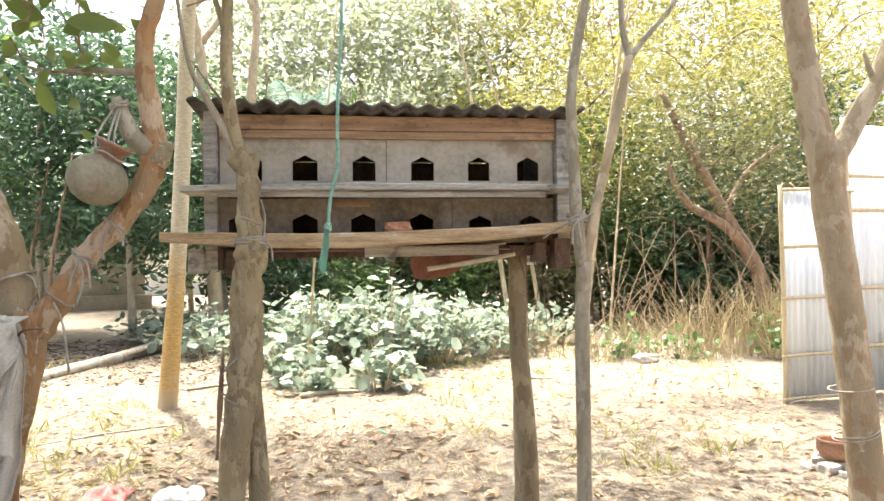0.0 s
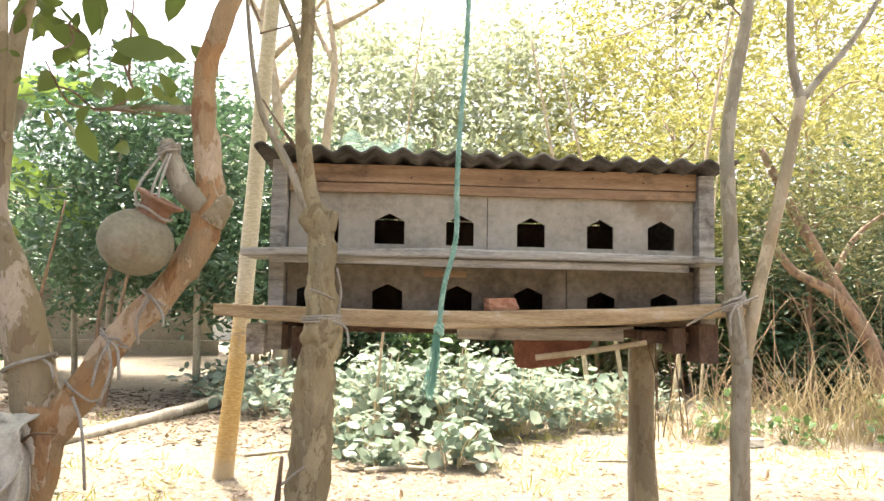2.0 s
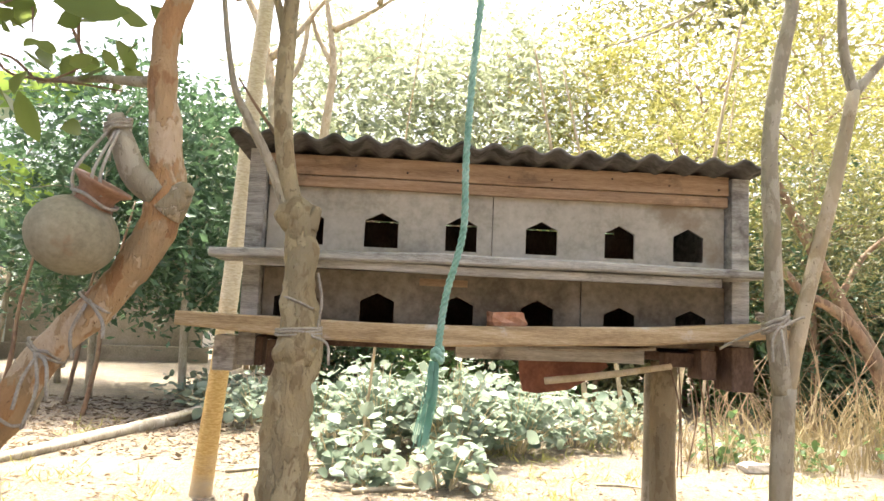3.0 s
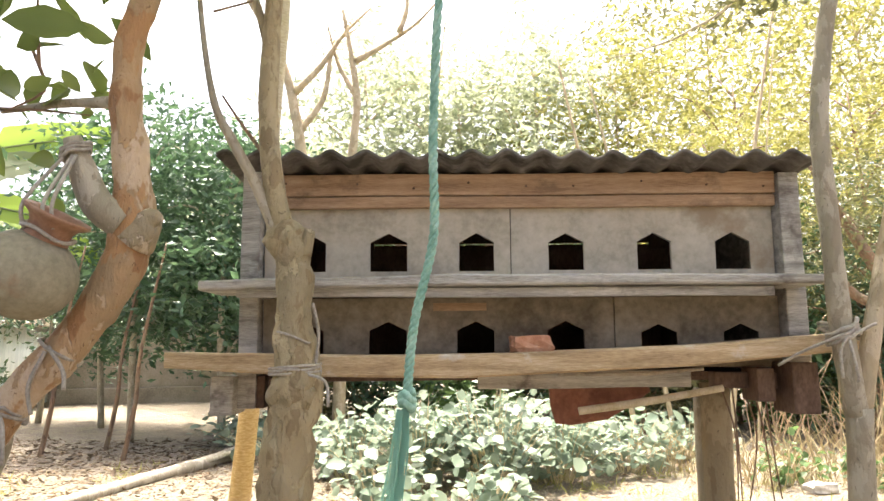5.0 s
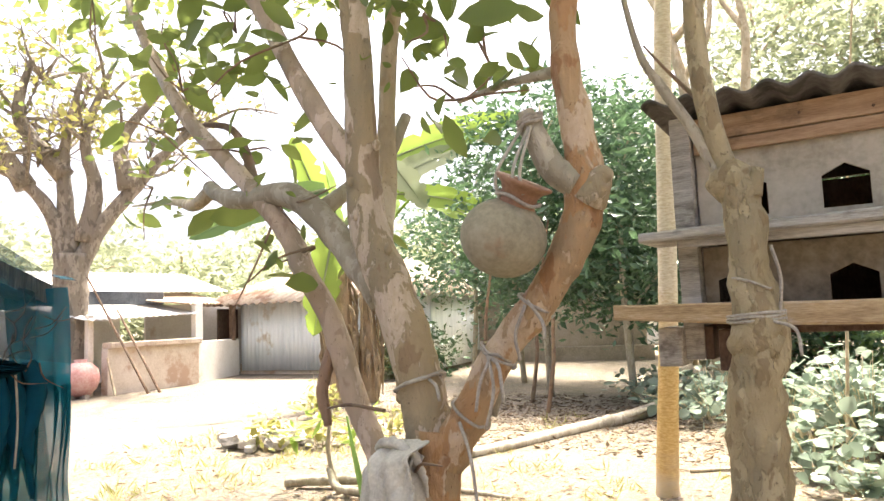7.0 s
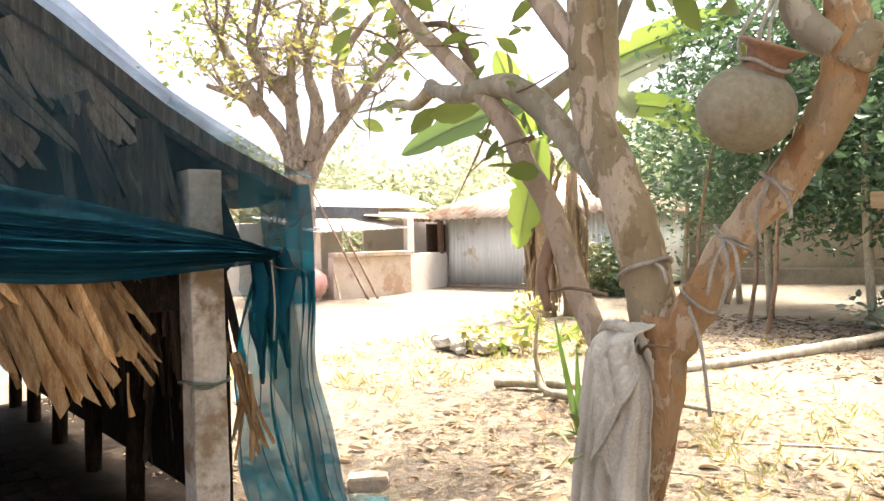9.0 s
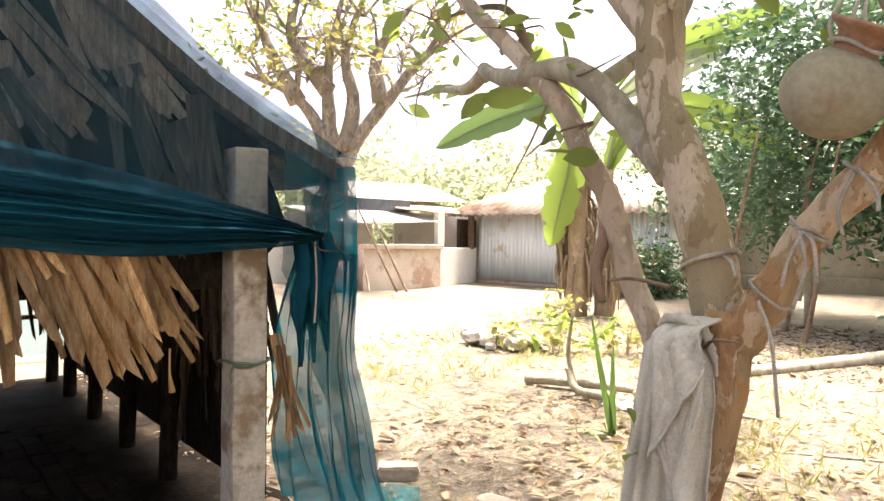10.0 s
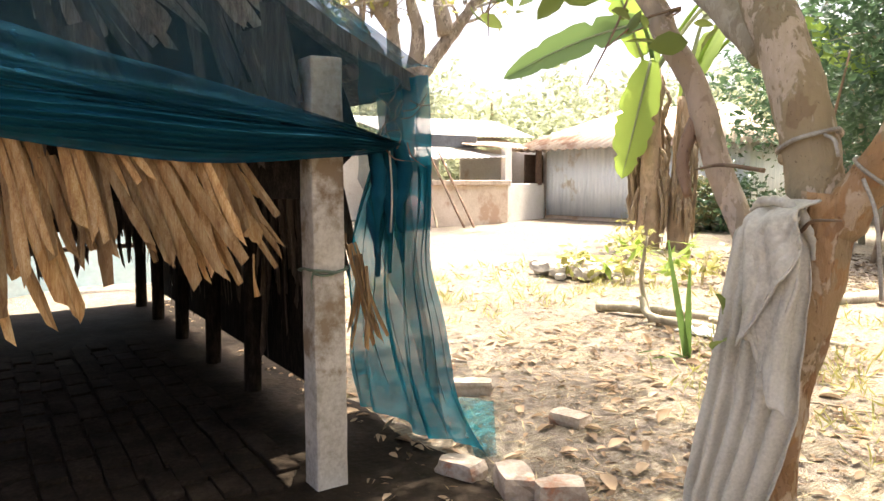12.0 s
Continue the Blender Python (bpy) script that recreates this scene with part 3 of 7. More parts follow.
def pigeon_loft():
    loft = thing("pigeon_loft", (-0.17, 3.5, 0), "two-tier weathered wooden pigeon loft on posts under wavy roof", "pigeon loft")
    F = 3.2
    up = [(-0.905, -0.788), (-0.644, -0.524), (-0.355, -0.243), (-0.067, 0.047), (0.219, 0.328), (0.47, 0.581)]
    low = [(-0.945, -0.79), (-0.645, -0.525), (-0.364, -0.246), (-0.076, 0.04), (0.219, 0.332), (0.479, 0.589)]
    part("upper_front", panel(-0.985, -0.19, 1.79, 2.05, F, 0.014, up[:3], 1.828, 1.922, 1.953), PLY, loft, "grey plywood front with gabled openings")
    part("upper_front", panel(-0.187, 0.657, 1.79, 2.05, F, 0.014, up[3:], 1.83, 1.92, 1.95), PLY, loft, "grey plywood front with gabled openings")
    part("lower_front", panel(-0.985, 0.135, 1.52, 1.742, F, 0.014, low[:4], 1.545, 1.638, 1.667), PLYDARK, loft, "darker brown stained plywood front with gabled openings")
    part("lower_front", panel(0.138, 0.657, 1.52, 1.742, F - 0.004, 0.014, low[4:], 1.55, 1.629, 1.655), PLYDARK, loft, "darker brown stained plywood front with gabled openings")
    # thin tan strip laid on the lower front
    part("tan_patch", box(-0.44, 3.193, 1.70, -0.27, 3.1995, 1.725, 0.001), TANPLANK, loft, "thin tan patch")
    part("fascia", box(-0.985, 3.165, 2.072, 0.66, 3.19, 2.142, 0.004, 0.004), TANPLANK, loft, "warm brown fascia board")
    part("fascia", box(-0.985, 3.172, 2.032, 0.66, 3.198, 2.069, 0.003, 0.004), TANPLANK, loft, "narrow brown fascia strip")
    part("corner_post", box(-1.05, 3.15, 1.40, -0.99, 3.22, 2.15, 0.005, 0.004), PLANK, loft, "pale grey corner post")
    part("corner_post", box(0.662, 3.15, 1.40, 0.727, 3.22, 2.135, 0.005, 0.004), PLANK, loft, "pale grey corner post")
    part("corner_post", box(-1.05, 3.80, 1.40, -0.99, 3.86, 2.10, 0.005), PLANK, loft)
    part("corner_post", box(0.662, 3.80, 1.40, 0.727, 3.86, 2.10, 0.005), PLANK, loft)
    part("roof", corrugated(-1.10, 0.775, 3.03, 3.98, lambda x, y: 2.178 - 0.05 * (y - 3.03) - 0.008 * (x + 1.0), 0.108, 0.0125, 0.011, 12, 5, 0.004), ROOFSHEET, loft, "dark corrugated cement roof sheet")
    part("shelf", plank([(-1.12, 1.783), (-0.4, 1.795), (0.2, 1.796), (0.70, 1.789)], 2.98, 3.2, [0.03, 0.032, 0.032, 0.026]), PLANK, loft, "grey weathered shelf plank")
    part("shelf_strip", box(-1.02, 3.02, 1.734, 0.57, 3.05, 1.762, 0.004, 0.005), PLANK, loft, "grey strip under the shelf")
    part("landing_board", plank([(-1.205, 1.575), (-0.8, 1.566), (-0.36, 1.563), (0.3, 1.588), (0.80, 1.622)], 2.97, 3.19, [0.045, 0.062, 0.066, 0.06, 0.048]), BOARDTAN, loft, "bowed tan landing board with worn edge")
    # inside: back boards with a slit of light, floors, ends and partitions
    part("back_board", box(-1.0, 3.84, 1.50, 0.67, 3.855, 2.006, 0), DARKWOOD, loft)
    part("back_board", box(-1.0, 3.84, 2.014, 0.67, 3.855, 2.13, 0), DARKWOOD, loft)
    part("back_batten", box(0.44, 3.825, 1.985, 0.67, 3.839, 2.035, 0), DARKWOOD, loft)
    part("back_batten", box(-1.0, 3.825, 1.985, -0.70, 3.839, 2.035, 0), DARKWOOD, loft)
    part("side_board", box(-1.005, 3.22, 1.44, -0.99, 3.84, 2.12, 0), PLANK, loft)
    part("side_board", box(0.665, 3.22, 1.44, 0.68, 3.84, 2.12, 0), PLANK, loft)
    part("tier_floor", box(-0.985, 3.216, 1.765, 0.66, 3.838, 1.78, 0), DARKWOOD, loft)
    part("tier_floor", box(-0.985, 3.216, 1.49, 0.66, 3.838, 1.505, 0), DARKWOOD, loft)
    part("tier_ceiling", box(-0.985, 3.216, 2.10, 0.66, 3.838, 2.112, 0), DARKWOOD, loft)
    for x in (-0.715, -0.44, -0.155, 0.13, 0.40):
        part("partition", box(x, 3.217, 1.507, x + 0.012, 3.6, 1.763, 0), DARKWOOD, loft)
    # bearers and blocks under the floor
    part("bearer", box(-1.0, 3.72, 1.455, 0.68, 3.78, 1.488, 0.006, 0.01), DARKWOOD, loft)
    part("under_board", box(-0.30, 3.195, 1.455, 0.37, 3.235, 1.508, 0.004, 0.006), PLANK, loft, "grey board under the landing")
    part("block", box(-1.115, 3.10, 1.385, -1.045, 3.24, 1.50, 0.006, 0.006), PLANK, loft, "brown end block")
    part("block", box(-1.02, 3.16, 1.40, -0.965, 3.25, 1.50, 0.006, 0.006), DARKWOOD, loft)
    part("block", box(-0.945, 3.12, 1.37, -0.895, 3.22, 1.49, 0.006, 0.006), DARKWOOD, loft, "red-brown hanging block")
    part("block", box(0.53, 3.10, 1.42, 0.585, 3.22, 1.52, 0.006, 0.006), DARKWOOD, loft)
    part("block", box(0.62, 3.06, 1.385, 0.70, 3.2, 1.535, 0.006, 0.006), DARKWOOD, loft, "dark brown end block")
    part("cross_beam", box(0.43, 3.16, 1.455, 0.74, 3.22, 1.505, 0.006, 0.006), DARKWOOD, loft)
    limb("leg", [(0.575, 3.42, -0.05), (0.555, 3.41, 0.5), (0.515, 3.4, 1.0), (0.515, 3.4, 1.46)], [0.055, 0.052, 0.05, 0.05], OLIVEWOOD, loft, "round brown bamboo leg", lumps=0.06, seg=14)
    limb("leg", [(0.62, 3.82, -0.05), (0.61, 3.8, 0.7), (0.60, 3.76, 1.42)], [0.04, 0.038, 0.036], GREYBARK, loft, lumps=0.08)
    limb("stick", [(0.0, 3.12, 1.392), (0.2, 3.11, 1.42), (0.43, 3.1, 1.46)], [0.012, 0.012, 0.01], BAMBOO, loft, "split stick under the board")
    limb("bamboo_lath", [(-0.05, 3.17, 1.50), (0.2, 3.17, 1.50), (0.40, 3.17, 1.515)], [0.006, 0.006, 0.006], JUTE, loft)
    for k in range(5):
        x = 0.50 + 0.035 * k
        limb("loose_twig", [(x, 3.3, 1.45), (x + rnd(-0.02, 0.03), 3.26, 1.3), (x + rnd(-0.04, 0.04), 3.27, rnd(0.95, 1.2))], [0.003, 0.003, 0.002], BROWNBARK, loft, seg=5)
    for x in np.linspace(-0.9, 0.6, 9):
        nail = bmesh.new()
        bmesh.ops.create_cone(nail, cap_ends=True, segments=8, radius1=0.0045, radius2=0.003, depth=0.006, matrix=pose(x + rnd(-0.03, 0.03), 3.163, 2.10 + rnd(-0.015, 0.015), 90))
        part("nail", nail, DARKWOOD, loft)
    # broken tile slung under the floor
    bm = bmesh.new()
    ring = [(-0.075, 1.47), (-0.07, 1.40), (-0.055, 1.345), (0.0, 1.338), (0.06, 1.345), (0.12, 1.352), (0.19, 1.39), (0.26, 1.44), (0.25, 1.475), (0.1, 1.48)]
    f = bm.faces.new([bm.verts.new((x, 3.24 + 0.04 * math.sin(x * 9), z)) for x, z in ring])
    e = bmesh.ops.extrude_face_region(bm, geom=[f])
    for v in e["geom"]:
        if isinstance(v, bmesh.types.BMVert):
            v.co.y += 0.02
    bmesh.ops.recalc_face_normals(bm, faces=bm.faces)
    tile = from_bm("broken_tile", bm)
    solid("broken_tile", tile, TILE, "broken red clay tile wedged under the loft", "tile")
    return loft


pigeon_loft()


def chunk(size, seed, rough=0.16, cuts=2):
    """A broken brick or stone: a block with chipped corners."""
    bm = bmesh.new()
    bmesh.ops.create_cube(bm, size=1.0)
    bmesh.ops.subdivide_edges(bm, edges=bm.edges, cuts=cuts, use_grid_fill=True)
    off = Vector((seed * 3.1, seed * 1.7, seed * 0.9))
    for v in bm.verts:
        corner = max(0.0, sum(abs(c) for c in v.co) - 1.0)
        v.co *= 1 - corner * 0.22
        v.co += noise.noise_vector(v.co * 2.2 + off) * rough
        v.co = Vector((v.co.x * size[0], v.co.y * size[1], (v.co.z + 0.5) * size[2]))
    low = min(v.co.z for v in bm.verts)
    for v in bm.verts:
        v.co.z -= low
    return from_bm("chunk", bm)


solid("brick_piece", chunk((0.12, 0.09, 0.05), 3), ORANGEBRICK, "broken orange brick piece on the landing board", "brick", at=(-0.145, 3.09, 1.566), turn=(0, 0, 8))


# ---- cords ----
def coil(x, y, z, r, turns, pitch, thick=0.004, tilt=0.0, seed=0, wob=0.01):
    pts = []
    for k in range(int(turns * 12) + 1):
        a = 2 * math.pi * k / 12
        w = 1 + wob * 10 * 0.3 * noise.noise(Vector((k * 0.4, seed, 0)))
        pts.append((x + r * w * math.cos(a) / math.hypot(1, tilt), y + r * w * math.sin(a), z + pitch * k / 12 + tilt * r * math.cos(a) / math.hypot(1, tilt) + wob * noise.noise(Vector((k * 0.7, seed, 4)))))
    return tube(pts, [thick] * len(pts), seg=6, step=2)


def binding(name, coils, label, mat=JUTE, ends=()):
    t = thing(name, (coils[0][0], coils[0][1], coils[0][2]), label, "cord")
    for c in coils:
        part("loop", mesh_of("loop", *coil(*c), smooth=True), mat, t)
    for p in ends:
        part("loose_end", mesh_of("loose_end", *tube(p, [0.0045] * len(p), seg=6, step=4), smooth=True), mat, t)


# ---- pollarded tree beside the loft ----
def twigs(base, direction, length, count, seed, r=0.004):
    g = random.Random(seed)
    out = []
    for _ in range(count):
        t = g.uniform(0.2, 1.0)
        p = Vector(base) + Vector(direction) * length * t
        d = Vector((g.uniform(-1, 1), g.uniform(-0.6, 0.6), g.uniform(0.2, 1.0))).normalized()
        L = g.uniform(0.15, 0.45)
        out.append(tube([p, p + d * L * 0.5 + Vector((0, 0, g.uniform(-0.03, 0.03))), p + d * L], [r, r * 0.8, r * 0.4], seg=5, step=3))
    return out


def pollard_tree():
    t = thing("pollarded_tree", (-0.88, 2.8, 0), "pollarded grey tree trunk with bare shoots beside the loft", "tree")
    limb("trunk", [(-0.90, 2.8, -0.06), (-0.878, 2.8, 0.45), (-0.815, 2.8, 1.0), (-0.808, 2.8, 1.28), (-0.785, 2.8, 1.48), (-0.795, 2.8, 1.65), (-0.798, 2.8, 1.80), (-0.815, 2.81, 1.885)],
         [0.062, 0.056, 0.07, 0.066, 0.066, 0.047, 0.044, 0.055], POLLARDBARK, t, "lumpy grey-brown trunk", seg=22, step=10, lumps=0.26, freq=15)
    limb("knot", [(-0.865, 2.79, 1.84), (-0.82, 2.80, 1.872), (-0.76, 2.81, 1.862)], [0.028, 0.058, 0.03], POLLARDBARK, t, "swollen pollard head", seg=14, lumps=0.3, freq=20)
    limb("stub", [(-0.775, 2.79, 1.83), (-0.757, 2.785, 1.895)], [0.024, 0.014], POLLARDBARK, t, lumps=0.2)
    limb("knot", [(-0.845, 2.775, 1.45), (-0.79, 2.765, 1.475), (-0.735, 2.77, 1.455)], [0.025, 0.05, 0.026], POLLARDBARK, t, seg=12, lumps=0.3, freq=20)
    limb("second_trunk", [(-0.765, 2.88, -0.06), (-0.77, 2.88, 0.45), (-0.80, 2.87, 1.0), (-0.81, 2.86, 1.5)], [0.05, 0.046, 0.036, 0.03], POLLARDBARK, t, seg=12, lumps=0.12)
    limb("shoot", [(-0.825, 2.8, 1.87), (-0.86, 2.8, 2.02), (-0.885, 2.81, 2.26), (-0.88, 2.82, 2.62), (-0.91, 2.84, 3.1), (-0.86, 2.86, 3.8)], [0.03, 0.029, 0.027, 0.024, 0.018, 0.007], POLLARDBARK, t, "thick grey shoot", seg=12, lumps=0.1)
    limb("shoot", [(-0.84, 2.79, 1.87), (-0.903, 2.79, 2.015), (-0.972, 2.79, 2.14), (-1.034, 2.79, 2.275), (-1.087, 2.79, 2.61), (-1.12, 2.78, 3.1)], [0.017, 0.016, 0.014, 0.010, 0.007, 0.004], GREYBARK, t, seg=9, lumps=0.1)
    limb("shoot", [(-0.82, 2.81, 1.89), (-0.86, 2.83, 2.1), (-0.90, 2.87, 2.12), (-0.98, 2.9, 2.22), (-1.05, 2.92, 2.32)], [0.01, 0.009, 0.008, 0.005, 0.003], BROWNBARK, t, seg=7)
    limb("shoot", [(-0.875, 2.82, 2.35), (-0.93, 2.84, 2.55), (-0.99, 2.85, 2.7), (-1.0, 2.86, 2.95)], [0.014, 0.012, 0.009, 0.004], POLLARDBARK, t, seg=8)
    part("twig", mesh_of("twig", *join(twigs((-1.03, 2.79, 2.3), (-0.05, 0, 1), 0.7, 5, 1) + twigs((-0.88, 2.82, 2.4), (0, 0, 1), 1.0, 6, 2, 0.006))), BROWNBARK, t, kind="stuff")
    limb("dead_stick", [(-0.925, 2.75, 0.62), (-0.91, 2.745, 0.85), (-0.895, 2.745, 1.08)], [0.006, 0.012, 0.007], BROWNBARK, t, seg=7, lumps=0.3)


pollard_tree()
binding("cord_binding", [(-0.79, 2.8, 1.515, 0.066, 3.2, 0.008, 0.004, 0.05, 1), (-0.795, 2.8, 1.60, 0.053, 1.1, 0.02, 0.0035, -0.4, 2)],
        "grey cord wound round the pollarded trunk", ends=[[(-0.735, 2.78, 1.53), (-0.725, 2.77, 1.62), (-0.74, 2.76, 1.70)], [(-0.75, 2.75, 1.52), (-0.70, 2.74, 1.50), (-0.69, 2.73, 1.44)]])
binding("cord_binding", [(-0.85, 2.8, 0.98, 0.075, 1.2, 0.06, 0.004, 0.6, 5), (-0.86, 2.8, 0.82, 0.07, 1.1, 0.05, 0.004, -0.7, 6)],
        "thin cord looped round the lower trunk")


def sapling_tree():
    t = thing("forked_sapling", (0.7, 2.89, 0), "slender grey forked sapling tied to the landing board", "tree")
    limb("trunk", [(0.695, 2.89, -0.06), (0.694, 2.89, 0.6), (0.69, 2.88, 1.1), (0.70, 2.87, 1.42)], [0.036, 0.034, 0.034, 0.034], GREYBARK, t, "straight grey trunk", seg=12, lumps=0.08)
    limb("branch", [(0.695, 2.87, 1.40), (0.665, 2.86, 1.62), (0.652, 2.85, 1.85), (0.645, 2.85, 2.05), (0.645, 2.85, 2.2), (0.68, 2.86, 2.43), (0.735, 2.87, 2.69), (0.83, 2.9, 3.3), (0.87, 2.9, 4.0)],
         [0.032, 0.03, 0.027, 0.026, 0.025, 0.024, 0.021, 0.014, 0.006], GREYBARK, t, seg=10, lumps=0.08)
    limb("branch", [(0.70, 2.87, 1.40), (0.755, 2.86, 1.66), (0.85, 2.86, 2.03), (0.935, 2.87, 2.38)], [0.028, 0.023, 0.021, 0.02], PALEBARK, t, seg=10, lumps=0.08)
    limb("branch", [(0.935, 2.87, 2.37), (0.905, 2.87, 2.5), (0.90, 2.87, 2.69), (0.93, 2.88, 3.3)], [0.019, 0.016, 0.014, 0.006], GREYBARK, t, seg=8)
    limb("branch", [(0.935, 2.87, 2.37), (1.02, 2.88, 2.47), (1.18, 2.89, 2.66), (1.45, 2.92, 3.1)], [0.017, 0.013, 0.011, 0.004], GREYBARK, t, seg=8)
    part("twig", mesh_of("twig", *join(twigs((0.7, 2.87, 2.4), (0.1, 0, 1), 1.2, 6, 5) + twigs((1.1, 2.9, 2.6), (0.5, 0, 0.8), 0.6, 4, 6))), BROWNBARK, t, kind="stuff")


sapling_tree()
binding("cord_knot", [(0.665, 2.86, 1.60, 0.04, 3.0, 0.012, 0.006, 0.5, 3), (0.70, 2.92, 1.615, 0.06, 2.0, 0.01, 0.005, -0.3, 4)], "pale cord tying the board to the sapling",
        ends=[[(0.66, 2.82, 1.61), (0.63, 2.81, 1.57), (0.625, 2.80, 1.50)], [(0.66, 2.82, 1.60), (0.66, 2.80, 1.54), (0.665, 2.80, 1.49)], [(0.64, 2.82, 1.61), (0.58, 2.90, 1.57), (0.53, 2.95, 1.53)], [(0.67, 2.82, 1.61), (0.72, 2.82, 1.635), (0.735, 2.82, 1.64)]])


# ---- hanging green rope ----
def hanging_rope():
    t = thing("hanging_rope", (-0.415, 1.70, 1.5), "twisted green nylon rope hanging with a knotted frayed end", "rope")
    line = [(-0.430, 1.70, 1.535), (-0.422, 1.70, 1.61), (-0.402, 1.70, 1.70), (-0.402, 1.70, 1.80), (-0.398, 1.70, 1.92), (-0.388, 1.70, 2.10), (-0.385, 1.70, 2.5), (-0.38, 1.70, 3.0), (-0.37, 1.70, 3.6)]
    path, _ = smooth_path(line, [1] * len(line), 26)
    for s in range(3):
        pts = []
        for i, p in enumerate(path):
            a = i * 0.75 + s * 2 * math.pi / 3
            pts.append((p[0] + 0.0027 * math.cos(a), p[1] + 0.0027 * math.sin(a), p[2]))
        part("strand", mesh_of("strand", *tube(pts, [0.0028] * len(pts), seg=6, step=1), smooth=True), GREENROPE, t)
    kn = [(-0.430 + 0.006 * math.sin(k * 1.1), 1.70 + 0.006 * math.cos(k * 1.1), 1.522 + 0.004 * math.sin(k * 2.3) + k * 0.0012) for k in range(14)]
    part("knot", mesh_of("knot", *tube(kn, [0.0046] * len(kn), seg=8, step=3), smooth=True), GREENROPE, t, "tight rope knot")
    pieces = []
    g = random.Random(4)
    for _ in range(44):
        a, r = g.uniform(0, 6.28), g.uniform(0.002, 0.014)
        e = (-0.438 + r * math.cos(a) - 0.008, 1.70 + r * math.sin(a), g.uniform(1.40, 1.44))
        pieces.append(tube([(-0.434 + 0.006 * math.cos(a), 1.70 + 0.006 * math.sin(a), 1.52), (-0.437 + r * 0.8 * math.cos(a), 1.70 + r * 0.8 * math.sin(a), 1.475), e], [0.0011, 0.001, 0.0008], seg=4, step=3))
    part("frayed_end", mesh_of("frayed_end", *join(pieces)), GREENNET, t, "frayed pale green fibres", kind="stuff")


hanging_rope()


# ---- guava tree with the hanging pot ----
def guava_tree():
    t = thing("guava_tree", (-1.6, 2.5, 0), "forked guava tree with peeling orange-brown bark", "tree")
    limb("trunk", [(-1.72, 2.52, -0.08), (-1.68, 2.51, 0.25), (-1.645, 2.5, 0.51), (-1.615, 2.5, 0.78), (-1.565, 2.5, 1.05), (-1.54, 2.5, 1.27)], [0.085, 0.064, 0.057, 0.060, 0.070, 0.074], GUAVAORANGE, t, "mottled peeling trunk", seg=24, step=9, lumps=0.13, freq=9)
    limb("limb", [(-1.55, 2.5, 1.18), (-1.585, 2.5, 1.37), (-1.665, 2.5, 1.62), (-1.75, 2.5, 1.82), (-1.765, 2.5, 2.06), (-1.77, 2.5, 2.31), (-1.785, 2.5, 2.6), (-1.80, 2.5, 3.2), (-1.75, 2.55, 4.0)],
         [0.066, 0.064, 0.060, 0.056, 0.048, 0.043, 0.040, 0.028, 0.012], GUAVA, t, "mottled upright limb", seg=24, step=10, lumps=0.12, freq=12)
    limb("limb", [(-1.55, 2.5, 1.16), (-1.44, 2.49, 1.30), (-1.345, 2.49, 1.455), (-1.215, 2.49, 1.60), (-1.115, 2.5, 1.77), (-1.10, 2.5, 1.90), (-1.125, 2.5, 2.12), (-1.128, 2.5, 2.29), (-1.085, 2.5, 2.44), (-1.0, 2.52, 2.8), (-0.95, 2.5, 3.5)],
         [0.058, 0.049, 0.042, 0.042, 0.049, 0.045, 0.036, 0.034, 0.033, 0.026, 0.01], GUAVAORANGE, t, "crooked orange limb", seg=24, step=10, lumps=0.20, freq=12)
    limb("stub", [(-1.09, 2.49, 1.82), (-1.05, 2.48, 1.865), (-1.025, 2.47, 1.872)], [0.045, 0.03, 0.012], GUAVA, t, lumps=0.2)
    limb("stub", [(-1.11, 2.48, 1.86), (-1.16, 2.46, 1.90), (-1.195, 2.45, 1.98), (-1.215, 2.44, 2.045)], [0.04, 0.033, 0.028, 0.02], GREYBARK, t, "sawn grey stub", seg=12, lumps=0.1)
    limb("limb", [(-1.72, 2.57, 0.9), (-1.81, 2.6, 1.14), (-1.90, 2.6, 1.335), (-1.985, 2.6, 1.56), (-2.09, 2.6, 1.72), (-2.17, 2.6, 1.86), (-2.40, 2.6, 2.09), (-2.69, 2.6, 2.36), (-2.92, 2.6, 2.69), (-3.2, 2.65, 3.1)],
         [0.032, 0.034, 0.039, 0.038, 0.038, 0.036, 0.032, 0.027, 0.021, 0.01], GUAVAPALE, t, "thin pale leaning limb", seg=14, step=7, lumps=0.12, freq=11)
    limb("limb", [(-1.72, 2.53, 1.62), (-1.90, 2.58, 1.78), (-2.03, 2.6, 1.90), (-2.17, 2.6, 1.985), (-2.38, 2.6, 1.992), (-2.52, 2.62, 2.03), (-2.62, 2.66, 2.075)], [0.052, 0.045, 0.044, 0.04, 0.034, 0.028, 0.026], GREYBARK, t, "grey horizontal limb", seg=14, step=7, lumps=0.15, freq=11)
    limb("limb", [(-1.75, 2.52, 1.95), (-1.84, 2.5, 2.07), (-2.0, 2.5, 2.30), (-2.165, 2.5, 2.58), (-2.32, 2.5, 2.79), (-2.7, 2.5, 3.3)], [0.038, 0.037, 0.033, 0.03, 0.026, 0.012], GUAVAPALE, t, "leaning pale limb", seg=12, step=7, lumps=0.1)
    limb("limb", [(-1.80, 2.62, 1.75), (-1.885, 2.78, 2.0), (-1.895, 2.8, 2.2), (-1.87, 2.8, 2.48), (-1.82, 2.8, 2.78), (-1.8, 2.8, 3.4)], [0.034, 0.033, 0.031, 0.029, 0.027, 0.012], PALEBARK, t, "pale limb behind", seg=12, lumps=0.1)
